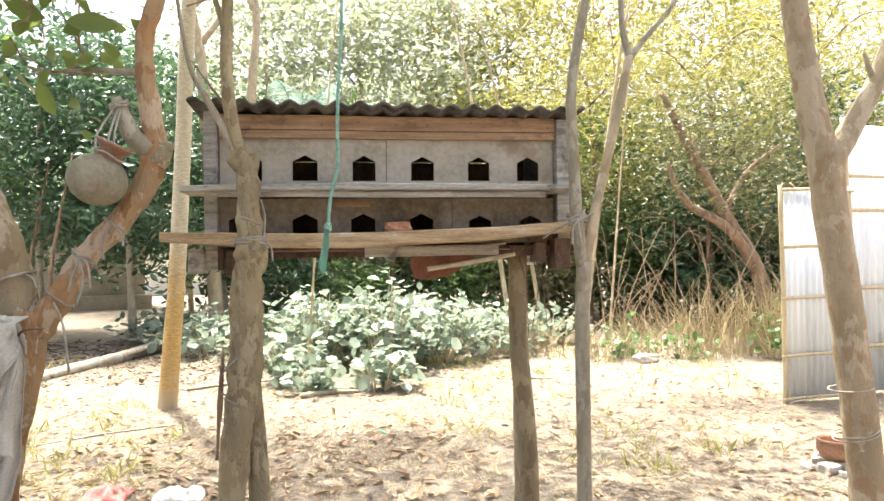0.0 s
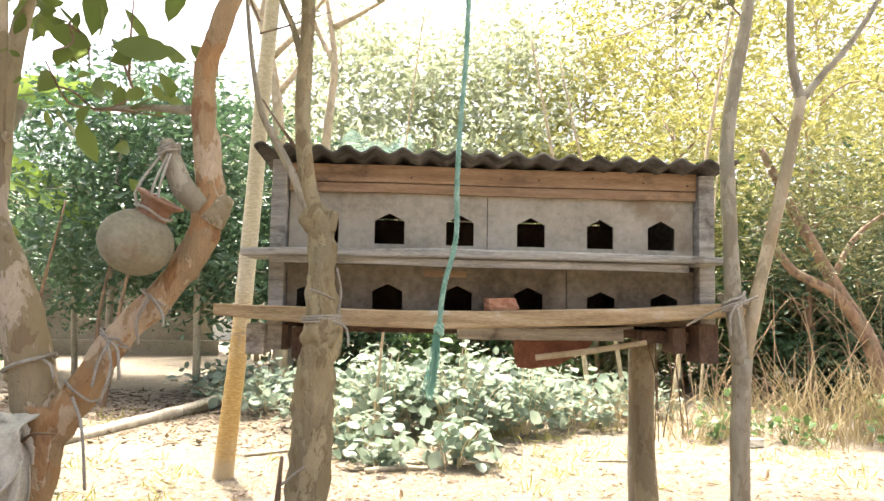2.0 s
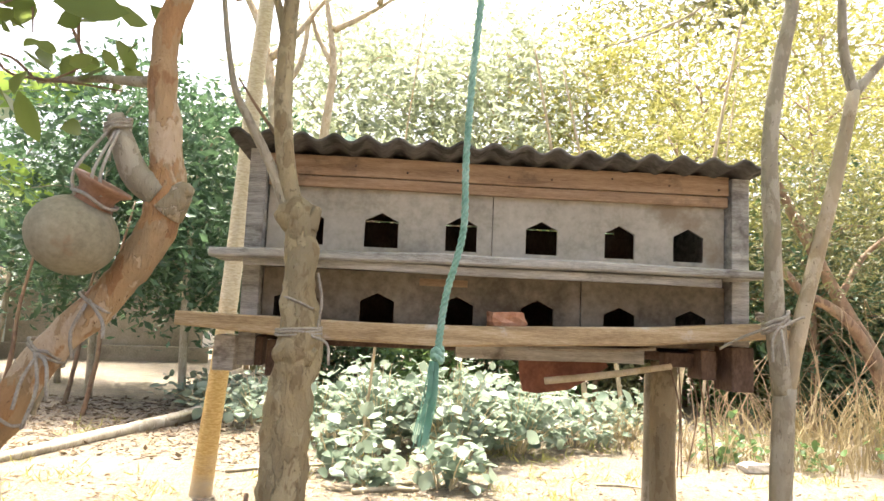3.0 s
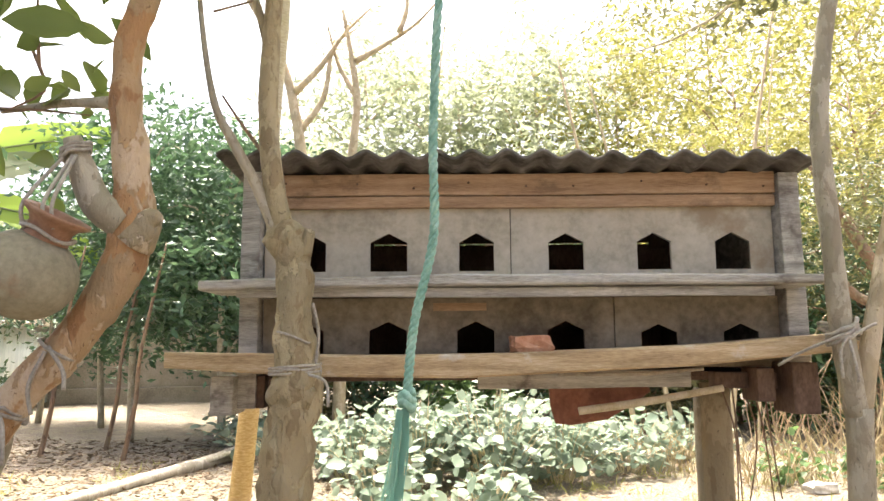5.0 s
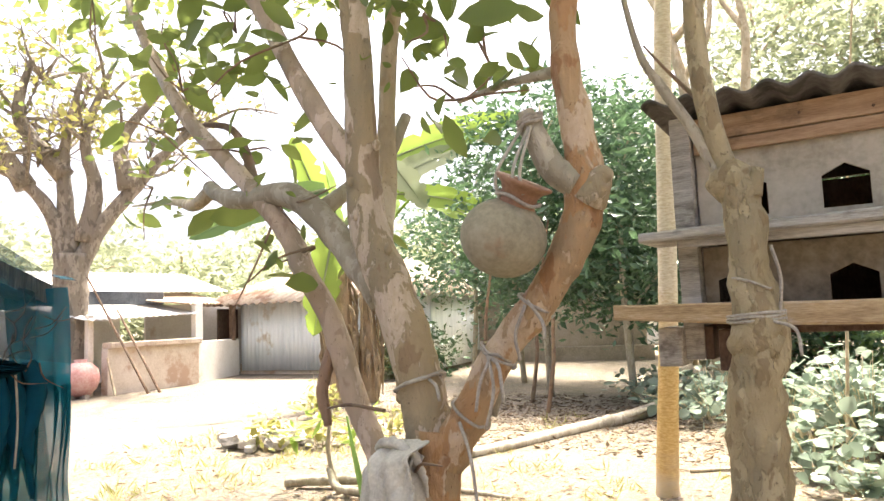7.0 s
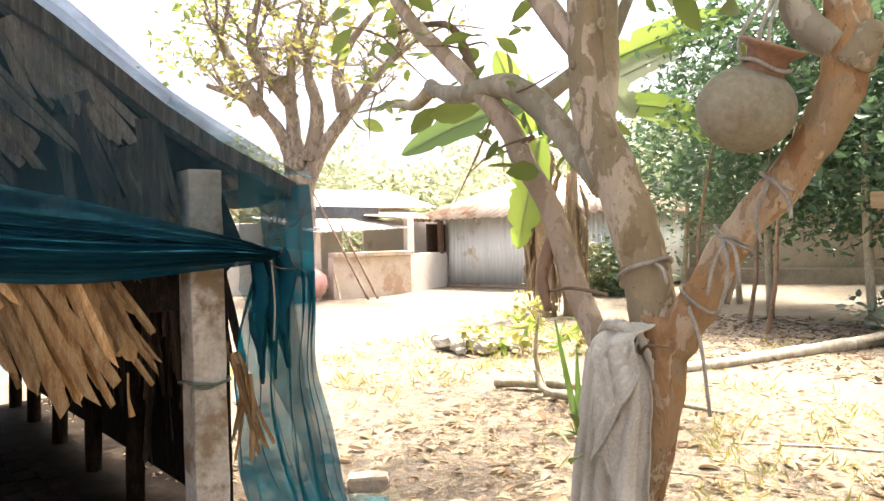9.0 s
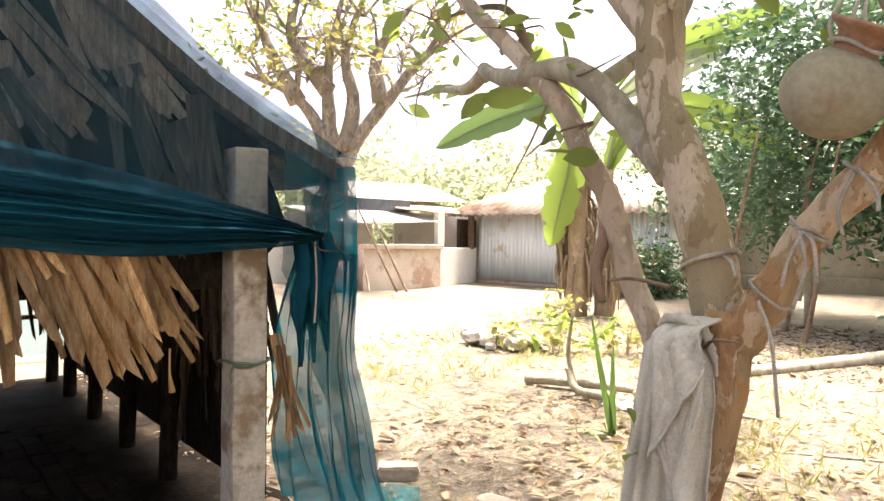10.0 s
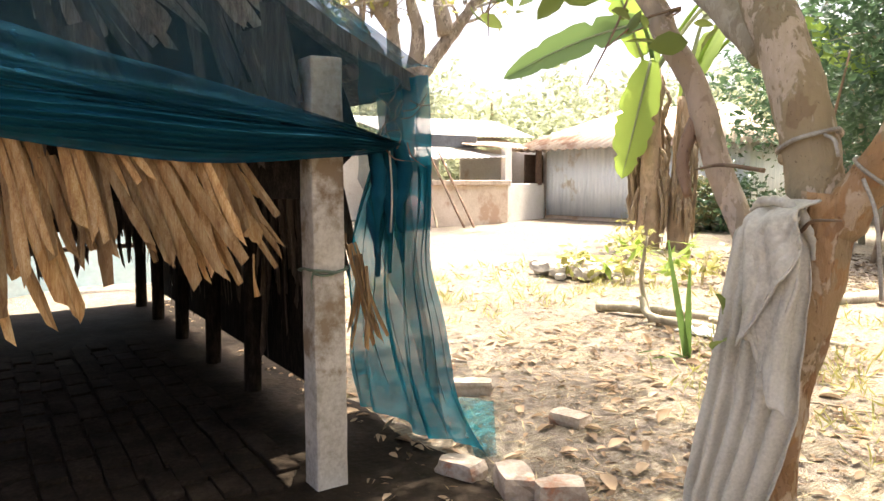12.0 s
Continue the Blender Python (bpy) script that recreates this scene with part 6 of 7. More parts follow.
first = banana_plant(-9.4, 11.3, 3.3, [(-0.3, 0.1, 1.0, 2.0, 0.55, 0.15)], 71, 0.21)
second = banana_plant(-9.1, 11.75, 2.8, [(0.1, 0.5, 1.0, 2.2, 0.5, 0.2)], 72, 0.19)
third = banana_plant(-9.75, 11.6, 2.5, [(-0.6, 0.2, 0.9, 1.6, 0.45, 0.4)], 73, 0.17)
TOP_A, TOP_B, TOP_C = (-9.35, 11.3, 3.25), (-9.05, 11.75, 2.75), (-9.7, 11.6, 2.45)
banana_frond(first, TOP_A, (-8.81, 12.2, 4.80), (-6.36, 13.65, 5.60), 0.72, L_BANANA, 3, "broad sunlit yellow-green leaf", 0.10)
# this leaf takes the paled material to look backlit and glossy
banana_frond(first, TOP_A, (-8.43, 11.86, 4.60), (-7.90, 12.22, 3.68), 0.62, L_PALE, 8, "hanging leaf coloured pale as if backlit", 0.05)
banana_frond(second, TOP_B, (-8.55, 12.0, 4.05), (-6.74, 12.9, 3.60), 0.50, L_BANANA, 12, "torn yellow-green leaf", 0.14)
banana_frond(second, TOP_B, (-8.52, 12.7, 4.11), (-6.44, 13.85, 2.95), 0.52, L_BANANA, 15, "", 0.10)
banana_frond(first, TOP_A, (-9.20, 10.75, 4.05), (-10.83, 8.95, 3.09), 0.60, L_MID, 17, "dark arching leaf", 0.18)
banana_frond(first, TOP_A, (-9.17, 10.96, 3.38), (-9.50, 10.66, 1.30), 0.72, L_BANANA, 21, "hanging bright leaf", 0.02)
banana_frond(third, TOP_C, (-9.40, 11.0, 3.5), (-9.81, 10.51, 5.11), 0.60, L_BANANA, 24, "", 0.06)
banana_frond(second, TOP_B, (-8.8, 11.9, 4.2), (-7.3, 13.0, 5.0), 0.55, L_PALE, 27, "", 0.12)


# ---- small plants in the yard ----
def papaya_sapling():
    t = thing("bright_sapling", (-4.95, 5.9, 0), "small sapling with bright yellow-green palmate leaves", "plant")
    limb("stem", [(-4.85, 5.95, -0.05), (-4.95, 5.9, 0.35), (-4.9, 5.9, 0.78)], [0.03, 0.022, 0.012], GREYBARK, t, lumps=0.2)
    limb("root", [(-4.95, 5.9, 0.22), (-4.8, 5.85, 0.07), (-4.45, 5.9, 0.05), (-4.2, 5.95, 0.05)], [0.03, 0.035, 0.04, 0.035], GREYBARK, t, lumps=0.2)
    g = random.Random(9)
    pts = []
    for k in range(9):
        a = k * 0.75
        e = Vector((-4.93 + 0.36 * math.cos(a), 5.9 + 0.36 * math.sin(a), 0.62 + 0.12 * math.sin(k * 2.1)))
        limb("leaf_stalk", [(-4.92, 5.9, 0.68), (Vector((-4.92, 5.9, 0.74)) + e) / 2, e], [0.005, 0.004, 0.003], L_YELLOW, t, seg=5, step=3)
        for j in range(7):
            pts.append(e + Vector((g.uniform(-0.04, 0.04), g.uniform(-0.04, 0.04), g.uniform(-0.01, 0.02))))
    part("foliage", leaf_mesh("foliage", pts, 0.17, 0.34, 0.75, 0.25, 91, 0.2, 0.3), L_BANANA, t, kind="stuff")


papaya_sapling()


def blade_plant():
    t = thing("blade_plant", (-3.82, 5.08, 0), "strap-leaved plant with two tall green blades", "plant")
    for k, (dx, dy, L, b) in enumerate([(-0.12, -0.11, 0.86, 0.05), (0.0, -0.01, 0.66, 0.02), (-0.28, -0.22, 0.16, 0.0), (-0.2, -0.3, 0.1, 0.0)]):
        verts, faces = [], []
        for i in range(11):
            s = i / 10
            w = 0.023 * (1 - s ** 2.5) + 0.003
            c = Vector((-3.82 + dx * s, 5.08 + dy * s, L * s - (0.15 * s * s if L < 0.3 else 0)))
            verts += [c + Vector((w, 0.4 * w, 0)), c + Vector((0, 0.02, 0)), c - Vector((w, 0.4 * w, 0))]
        for i in range(10):
            faces += [(i * 3, i * 3 + 1, i * 3 + 4, i * 3 + 3), (i * 3 + 1, i * 3 + 2, i * 3 + 5, i * 3 + 4)]
        part("blade", mesh_of("blade", verts, faces, True), L_BLADE, t)


blade_plant()
for i in range(26):
    a, r = i * 2.4, 0.07 * i ** 0.75
    s = rnd(0.12, 0.34)
    solid("stone", chunk((s, s * 0.8, s * 0.5), 60 + i), RUBBLE, "grey rubble stone on a low heap", "stone", "rubble heap", at=(-7.25 + r * 0.75 * math.cos(a), 7.45 + r * 0.7 * math.sin(a), max(-0.03, 0.12 - 0.12 * r)), turn=(rnd(-15, 15), rnd(-15, 15), rnd(0, 180)))
for i, (x, y, n) in enumerate([(-7.0, 7.1, 80), (-6.6, 7.6, 60), (-8.4, 9.6, 90), (-6.0, 8.2, 60)]):
    weed(x, y, 0.5 + 0.3 * (i == 2), 0.35, n, 660 + 3 * i, 0.10, L_YELLOW)
for i, (x, y) in enumerate([(-5.9, 12.3), (-6.6, 11.7), (-5.2, 11.4)]):
    p = thing("thin_tree", (x, y, 0), "thin leaning stem under the dark trees", "tree", "bare stems")
    limb("trunk", [(x, y, -0.1), (x + 0.15, y, 0.8), (x + 0.2, y, 1.6), (x + 0.5, y, 3.2)], [0.04, 0.036, 0.03, 0.015], BROWNBARK, p, seg=8, lumps=0.15)

# big spreading tree in the yard
ft = thing("spreading_tree", (-17.6, 10.8, 0), "large spreading tree with thick pale forked limbs", "tree")
limb("trunk", [(-17.65, 10.8, -0.2), (-17.66, 10.78, 1.0), (-17.7, 10.78, 2.4), (-17.72, 10.8, 3.5)], [0.52, 0.42, 0.40, 0.44], YARDBARK, ft, seg=18, step=7, lumps=0.12, freq=3)
for a in [[(-17.6, 10.9, 3.2), (-17.3, 11.3, 4.2), (-16.7, 12.1, 5.5), (-16.3, 12.6, 6.3), (-15.6, 13.4, 7.2)], [(-17.8, 10.7, 3.2), (-18.0, 10.5, 4.4), (-18.5, 9.9, 5.4), (-19.4, 8.9, 6.0)], [(-17.75, 10.8, 3.4), (-17.9, 10.7, 5.0), (-17.9, 10.7, 6.4), (-17.7, 11.0, 8.2)],
          [(-17.5, 11.0, 3.8), (-17.4, 11.2, 5.2), (-17.5, 11.0, 6.6), (-17.1, 11.5, 8.5)], [(-18.4, 10.0, 5.2), (-18.9, 9.4, 6.6), (-19.2, 9.1, 7.8)], [(-17.9, 10.7, 5.5), (-18.6, 9.9, 7.0), (-18.4, 10.1, 8.6)], [(-16.9, 11.8, 5.2), (-17.0, 11.7, 6.5), (-16.4, 12.5, 8.0)]]:
    limb("limb", a, [0.26 * (1 - 0.75 * i / (len(a) - 1)) for i in range(len(a))], YARDBARK, ft, seg=12, lumps=0.15, freq=4)
part("twig", mesh_of("twig", *join([q for b in ((-19.2, 9.1, 6.8), (-17.8, 10.8, 6.6), (-16.2, 12.6, 6.6), (-18.6, 9.9, 6.6), (-18.3, 10.1, 5.3), (-16.7, 12.1, 5.6), (-19.3, 8.9, 6.0)) for q in twigs(b, (0.2, 0.1, 0.6), 2.8, 26, int(abs(b[0] * 10)), 0.03)])), YARDBARK, ft, kind="stuff")
boughs, tips = [], []
g = random.Random(77)
for b in ((-19.0, 9.3, 5.8), (-18.4, 10.0, 5.2), (-18.6, 9.9, 7.0), (-17.9, 10.7, 6.2), (-17.5, 11.0, 6.4), (-17.2, 11.4, 7.6), (-16.7, 12.1, 5.5), (-16.2, 12.7, 6.5), (-17.0, 11.7, 6.5), (-19.2, 9.1, 7.4), (-18.2, 10.3, 8.0), (-15.9, 13.1, 6.9)):
    for _ in range(4):
        d = Vector((g.uniform(-0.7, 0.7), g.uniform(-0.8, 0.8), g.uniform(-0.15, 0.7))).normalized()
        L = g.uniform(1.2, 2.6)
        p, q = Vector(b), Vector(b) + d * L
        m = (p + q) / 2 + Vector((g.uniform(-0.2, 0.2), g.uniform(-0.2, 0.2), g.uniform(-0.1, 0.3)))
        boughs.append(tube([p, m, q], [0.055, 0.038, 0.015], seg=6, step=5, lumps=0.3, freq=5))
        for _ in range(6):
            f = g.uniform(0.4, 1.0)
            a = p.lerp(q, f) + (m - (p + q) / 2) * (1 - abs(2 * f - 1))
            e = a + Vector((g.uniform(-1, 1), g.uniform(-1, 1), g.uniform(-0.3, 1.0))).normalized() * g.uniform(0.4, 0.9)
            boughs.append(tube([a, (a + e) / 2 + Vector((0, 0, 0.06)), e], [0.018, 0.013, 0.006], seg=4, step=3))
            if g.random() < 0.55:
                tips += [e + Vector((g.gauss(0, 0.16), g.gauss(0, 0.16), g.gauss(0, 0.12))) for _ in range(7)]
part("bough", mesh_of("bough", *join(boughs)), YARDBARK, ft, "tangle of bare crooked boughs", kind="stuff")
part("tip_leaves", leaf_mesh("tip_leaves", tips, 0.22, 0.5, 0.4, 0.3, 84), L_YELLOW, ft, "sparse yellowing leaves", kind="stuff")
part("crown", leaf_mesh("crown", np.concatenate([clumps((-18.0, 10.4, 9.0), (4.2, 4.0, 1.8), 70, 7, 0.4, 81, 6.2), clumps((-19.5, 8.6, 7.2), (1.6, 1.6, 1.0), 18, 7, 0.3, 82, 5.6)]), 0.27, 0.5, 0.4, 0.3, 83), L_GUAVA, ft, kind="stuff")


# ---- huts across the yard ----
def sloped_sheet(corners, pitch, amp, thick=0.02, per=6):
    """A corrugated roof plane over four corners: eave a-b, ridge d-c; waves run from eave to ridge."""
    a, b, c, d = [Vector(p) for p in corners]
    nrm = (b - a).cross(d - a).normalized()
    n = max(6, int((b - a).length / pitch * per))
    verts, faces = [], []
    for layer in (0, 1):
        for v in (0.0, 1.0):
            for i in range(n + 1):
                u = i / n
                p = (a.lerp(b, u)).lerp(d.lerp(c, u), v) + nrm * (amp * math.sin(2 * math.pi * u * n / per) - layer * thick)
                verts.append(p)
    s = n + 1
    for i in range(n):
        faces += [(i, i + 1, s + i + 1, s + i), (2 * s + i, 3 * s + i, 3 * s + i + 1, 2 * s + i + 1), (i, 2 * s + i, 2 * s + i + 1, i + 1), (s + i, s + i + 1, 3 * s + i + 1, 3 * s + i)]
    faces += [(0, s, 3 * s, 2 * s), (n, 2 * s + n, 3 * s + n, s + n)]
    return mesh_of("roof_sheet", verts, faces, True)


def wall_block(a, b, z0, z1, thick):
    a, b = Vector((*a, 0)), Vector((*b, 0))
    d = (b - a).normalized()
    nrm = Vector((-d.y, d.x, 0)) * thick
    verts = []
    for z in (z0, z1):
        verts += [(*p.xy, z) for p in (a, b, b + nrm, a + nrm)]
    faces = [(0, 1, 5, 4), (1, 2, 6, 5), (2, 3, 7, 6), (3, 0, 4, 7), (4, 5, 6, 7), (3, 2, 1, 0)]
    bm = bmesh.new()
    vs = [bm.verts.new(v) for v in verts]
    for f in faces:
        bm.faces.new([vs[i] for i in f])
    bmesh.ops.bevel(bm, geom=list(bm.edges), offset=0.015, segments=1, affect="EDGES")
    return bm


def tin_hut():
    t = thing("tin_hut", (-15, 18, 0), "corrugated tin hut with rusty hipped roof and mud plinth", "hut")
    part("plinth", wall_block((-18.1, 16.55), (-11.2, 17.55), -0.1, 0.32, 0.35), MUD, t, "mud plinth")
    part("wall", tin_panel((-17.95, 16.5), (-14.7, 16.98), 0.12, 2.32, 0.15, 0.025, 0.006), TIN, t, "streaked corrugated wall")
    part("wall", tin_panel((-14.7, 16.98), (-11.3, 17.45), 0.30, 2.32, 0.15, 0.025, 0.006), TIN, t, "bluish corrugated wall")
    part("wall", tin_panel((-11.3, 17.45), (-12.2, 21.8), 0.1, 2.32, 0.15, 0.025, 0.006), TIN, t)
    part("wall", tin_panel((-17.95, 16.5), (-19.0, 20.9), 0.1, 2.32, 0.15, 0.025, 0.006), TIN, t)
    A, B, C, D = (-18.9, 15.5, 2.22), (-10.7, 16.9, 2.22), (-12.0, 22.2, 2.25), (-19.6, 21.0, 2.25)
    R1, R2 = (-16.6, 18.5, 3.5), (-13.2, 19.2, 3.5)
    part("roof", sloped_sheet((A, B, R2, R1), 0.30, 0.04), RUSTTIN, t, "rust-streaked front slope")
    part("roof", sloped_sheet((C, D, R1, R2), 0.30, 0.04), RUSTTIN, t)
    part("roof", sloped_sheet((D, A, R1, R1), 0.30, 0.03), RUSTTIN, t)
    part("roof", sloped_sheet((B, C, R2, R2), 0.30, 0.03), RUSTTIN, t)
    # open porch with a low limewashed wall
    part("porch_wall", wall_block((-16.95, 13.95), (-17.95, 16.4), -0.1, 1.15, 0.2), LIMEWASH, t, "low whitewashed porch wall")
    part("porch_wall", wall_block((-16.95, 13.95), (-19.5, 13.4), -0.1, 1.15, -0.2), LIMEWASH, t)
    part("porch_post", box(-17.1, 13.9, 1.1, -16.9, 14.15, 2.25, 0.01), LIMEWASH, t, "pale porch post")
    part("porch_post", box(-17.9, 15.95, 1.1, -17.75, 16.1, 2.3, 0.01), DARKWOOD, t)
    part("porch_back", wall_block((-20.2, 14.6), (-18.6, 19.0), -0.1, 2.3, 0.15), LIMEWASH, t)
    part("shutter", wall_block((-18.35, 15.9), (-18.9, 17.2), 0.9, 2.1, 0.05), DARKWOOD, t, "brown shutter")
    part("porch_roof", sloped_sheet(((-16.6, 13.4, 2.22), (-18.6, 16.6, 2.30), (-20.4, 16.2, 2.75), (-20.2, 13.2, 2.55)), 0.30, 0.03), RUSTTIN, t)


tin_hut()


def yard_house():
    t = thing("yard_house", (-18, 12, 0), "low mud-walled outhouse with pale roof and dark tarpaulin edge", "outhouse")
    part("wall", wall_block((-16.75, 11.0), (-16.9, 13.8), -0.1, 1.12, -0.25), MUD, t, "low stained mud wall")
    part("coping", wall_block((-16.72, 11.0), (-16.88, 13.8), 1.12, 1.26, -0.35), RUSTTIN, t, "red-brown coping")
    part("post", box(-17.05, 10.75, 0, -16.9, 10.9, 1.95, 0.01), MUD, t)
    part("back_wall", wall_block((-20.5, 9.6), (-20.9, 14.2), -0.1, 2.2, 0.2), LIMEWASH, t)
    part("lean_to_roof", sloped_sheet(((-16.7, 10.6, 1.82), (-16.8, 13.9, 1.95), (-19.8, 14.2, 2.42), (-19.6, 10.2, 2.35)), 0.2, 0.02), WHITETIN, t, "pale sunlit roof sheet")
    part("tarpaulin", wall_block((-18.3, 10.4), (-18.3, 13.9), 2.25, 2.62, 0.06), TARP, t, "dark tarpaulin edge")
    part("rear_roof", sloped_sheet(((-19.0, 11.2, 2.62), (-19.4, 17.2, 2.75), (-22.2, 17.6, 3.5), (-22.0, 11.0, 3.4)), 0.2, 0.02), WHITETIN, t, "white glaring roof")


yard_house()


def round_jar():
    t = thing("storage_jar", (-16.6, 10.4, 0), "big faded pink round storage jar", "jar")
    prof = [(0.001, 0.06), (0.2, 0.06), (0.36, 0.22), (0.43, 0.45), (0.37, 0.68), (0.2, 0.82), (0.13, 0.84), (0.15, 0.90), (0.11, 0.90), (0.10, 0.82), (0.001, 0.8)]
    part("body", mesh_of("body", *revolve(prof, 32, 0.04), smooth=True), PINK, t, m=Matrix.Identity(4))
    for a in range(4):
        part("foot", box(-16.6 + 0.22 * math.cos(a * 1.57) - 0.06, 10.4 + 0.22 * math.sin(a * 1.57) - 0.06, -0.02, -16.6 + 0.22 * math.cos(a * 1.57) + 0.06, 10.4 + 0.22 * math.sin(a * 1.57) + 0.06, 0.09, 0.01), BRICK, t)


round_jar()
for i, (a, b) in enumerate([((-15.6, 11.5, 0.0), (-17.2, 10.9, 2.9)), ((-15.5, 11.75, 0.0), (-16.9, 11.5, 2.1)), ((-16.2, 9.9, 0.0), (-16.9, 10.2, 1.2)), ((-16.0, 10.9, 0.0), (-16.5, 11.0, 0.9))]):
    s = thing("leaning_pole", a, "thin wooden pole leaning against the outhouse", "pole", "leaning poles")
    limb("shaft", [a, tuple((Vector(a) + Vector(b)) / 2), b], [0.035, 0.03, 0.025], BROWNBARK if i < 2 else PALEBARK, s, seg=7)


def mud_house():
    t = thing("mud_house", (-9, 23, 0), "grey mud house wall under the trees", "house")
    part("wall", wall_block((-13.0, 21.5), (-7.0, 23.5), -0.1, 2.4, 0.4), DARKMUD, t, "grey mud wall")
    part("plinth", wall_block((-13.0, 21.2), (-6.7, 23.2), -0.1, 0.45, 0.4), DARKMUD, t)
    part("end_wall", wall_block((-7.0, 23.5), (-8.5, 27.5), -0.1, 2.4, 0.4), DARKMUD, t)
    part("roof", sloped_sheet(((-13.5, 20.9, 2.4), (-6.3, 23.3, 2.4), (-7.6, 26.5, 3.8), (-14.6, 24.2, 3.8)), 0.3, 0.04), TARP, t, "dark roof")
    w = thing("white_house", (-8, 33, 0), "pale sunlit wall seen beyond the trees", "house")
    part("wall", wall_block((-13.5, 32), (-4.0, 34.5), -0.1, 2.4, 0.3), LIMEWASH, w)
    part("roof", sloped_sheet(((-14, 31.3, 2.4), (-3.5, 34.0, 2.4), (-4.5, 38, 3.8), (-15, 35, 3.8)), 0.3, 0.04), WHITETIN, w)


mud_house()
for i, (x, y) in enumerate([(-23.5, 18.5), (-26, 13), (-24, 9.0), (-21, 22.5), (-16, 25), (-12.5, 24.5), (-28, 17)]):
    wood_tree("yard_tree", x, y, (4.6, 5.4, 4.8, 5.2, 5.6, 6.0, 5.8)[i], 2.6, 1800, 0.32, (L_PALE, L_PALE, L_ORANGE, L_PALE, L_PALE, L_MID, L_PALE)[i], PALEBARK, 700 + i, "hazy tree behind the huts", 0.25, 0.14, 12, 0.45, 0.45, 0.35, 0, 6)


# ---- thatched shed with blue net ----
SX, SN = -3.33, 2.30  # gable plane and north post line
APEX_Y, APEX_Z, EAVE_Z, END_X = 0.15, 3.05, 1.72, -8.4


def rake(y):
    """Roof height above the gable at y."""
    pts = [(-2.2, 1.72), (-1.0, 2.35), (APEX_Y, 3.02), (0.9, 2.62), (1.5, 2.28), (1.87, 2.01), (2.09, 1.88), (2.40, 1.72)]
    return float(np.interp(y, [p[0] for p in pts], [p[1] for p in pts]))


def leaf_strip(L, w, seed, curl=0.15, blades=4):
    """A dry split palm leaf hanging from its origin: a few straight folded blades with cut ends."""
    g = random.Random(seed)
    n = 6
    verts, faces = [], []
    for b in range(blades):
        k = b - (blades - 1) / 2
        ang, bw, bl = 0.05 * k + g.uniform(-0.07, 0.07), w / blades * g.uniform(1.0, 1.9), L * g.uniform(0.62, 1.05)
        depth, twist, o = g.uniform(-0.014, 0.014), g.uniform(-0.6, 0.6), len(verts)
        for i in range(n):
            s = i / (n - 1)
            c = Vector((k * w / blades + math.sin(ang) * bl * s, depth - curl * L * s * s + 0.006 * math.sin(s * 7 + seed + b), -bl * s))
            ww = bw * (0.8 + 0.35 * s) * (0.75 if i == n - 1 else 1.0) / 2
            side = Vector((math.cos(twist * s), math.sin(twist * s), 0))
            cut = Vector((0, 0, 0.03 * math.sin(seed * 2.7 + b * 1.9) if i == n - 1 else 0))
            verts += [c - side * ww - cut, c + Vector((0, -0.35 * ww, 0)), c + side * ww + cut]
        for i in range(n - 1):
            q = o + i * 3
            faces += [(q, q + 1, q + 4, q + 3), (q + 1, q + 2, q + 5, q + 4)]
    return mesh_of("palm_leaf", verts, faces)


def strip_at(me, m):
    return [m @ v.co for v in me.vertices], [tuple(p.vertices) for p in me.polygons]


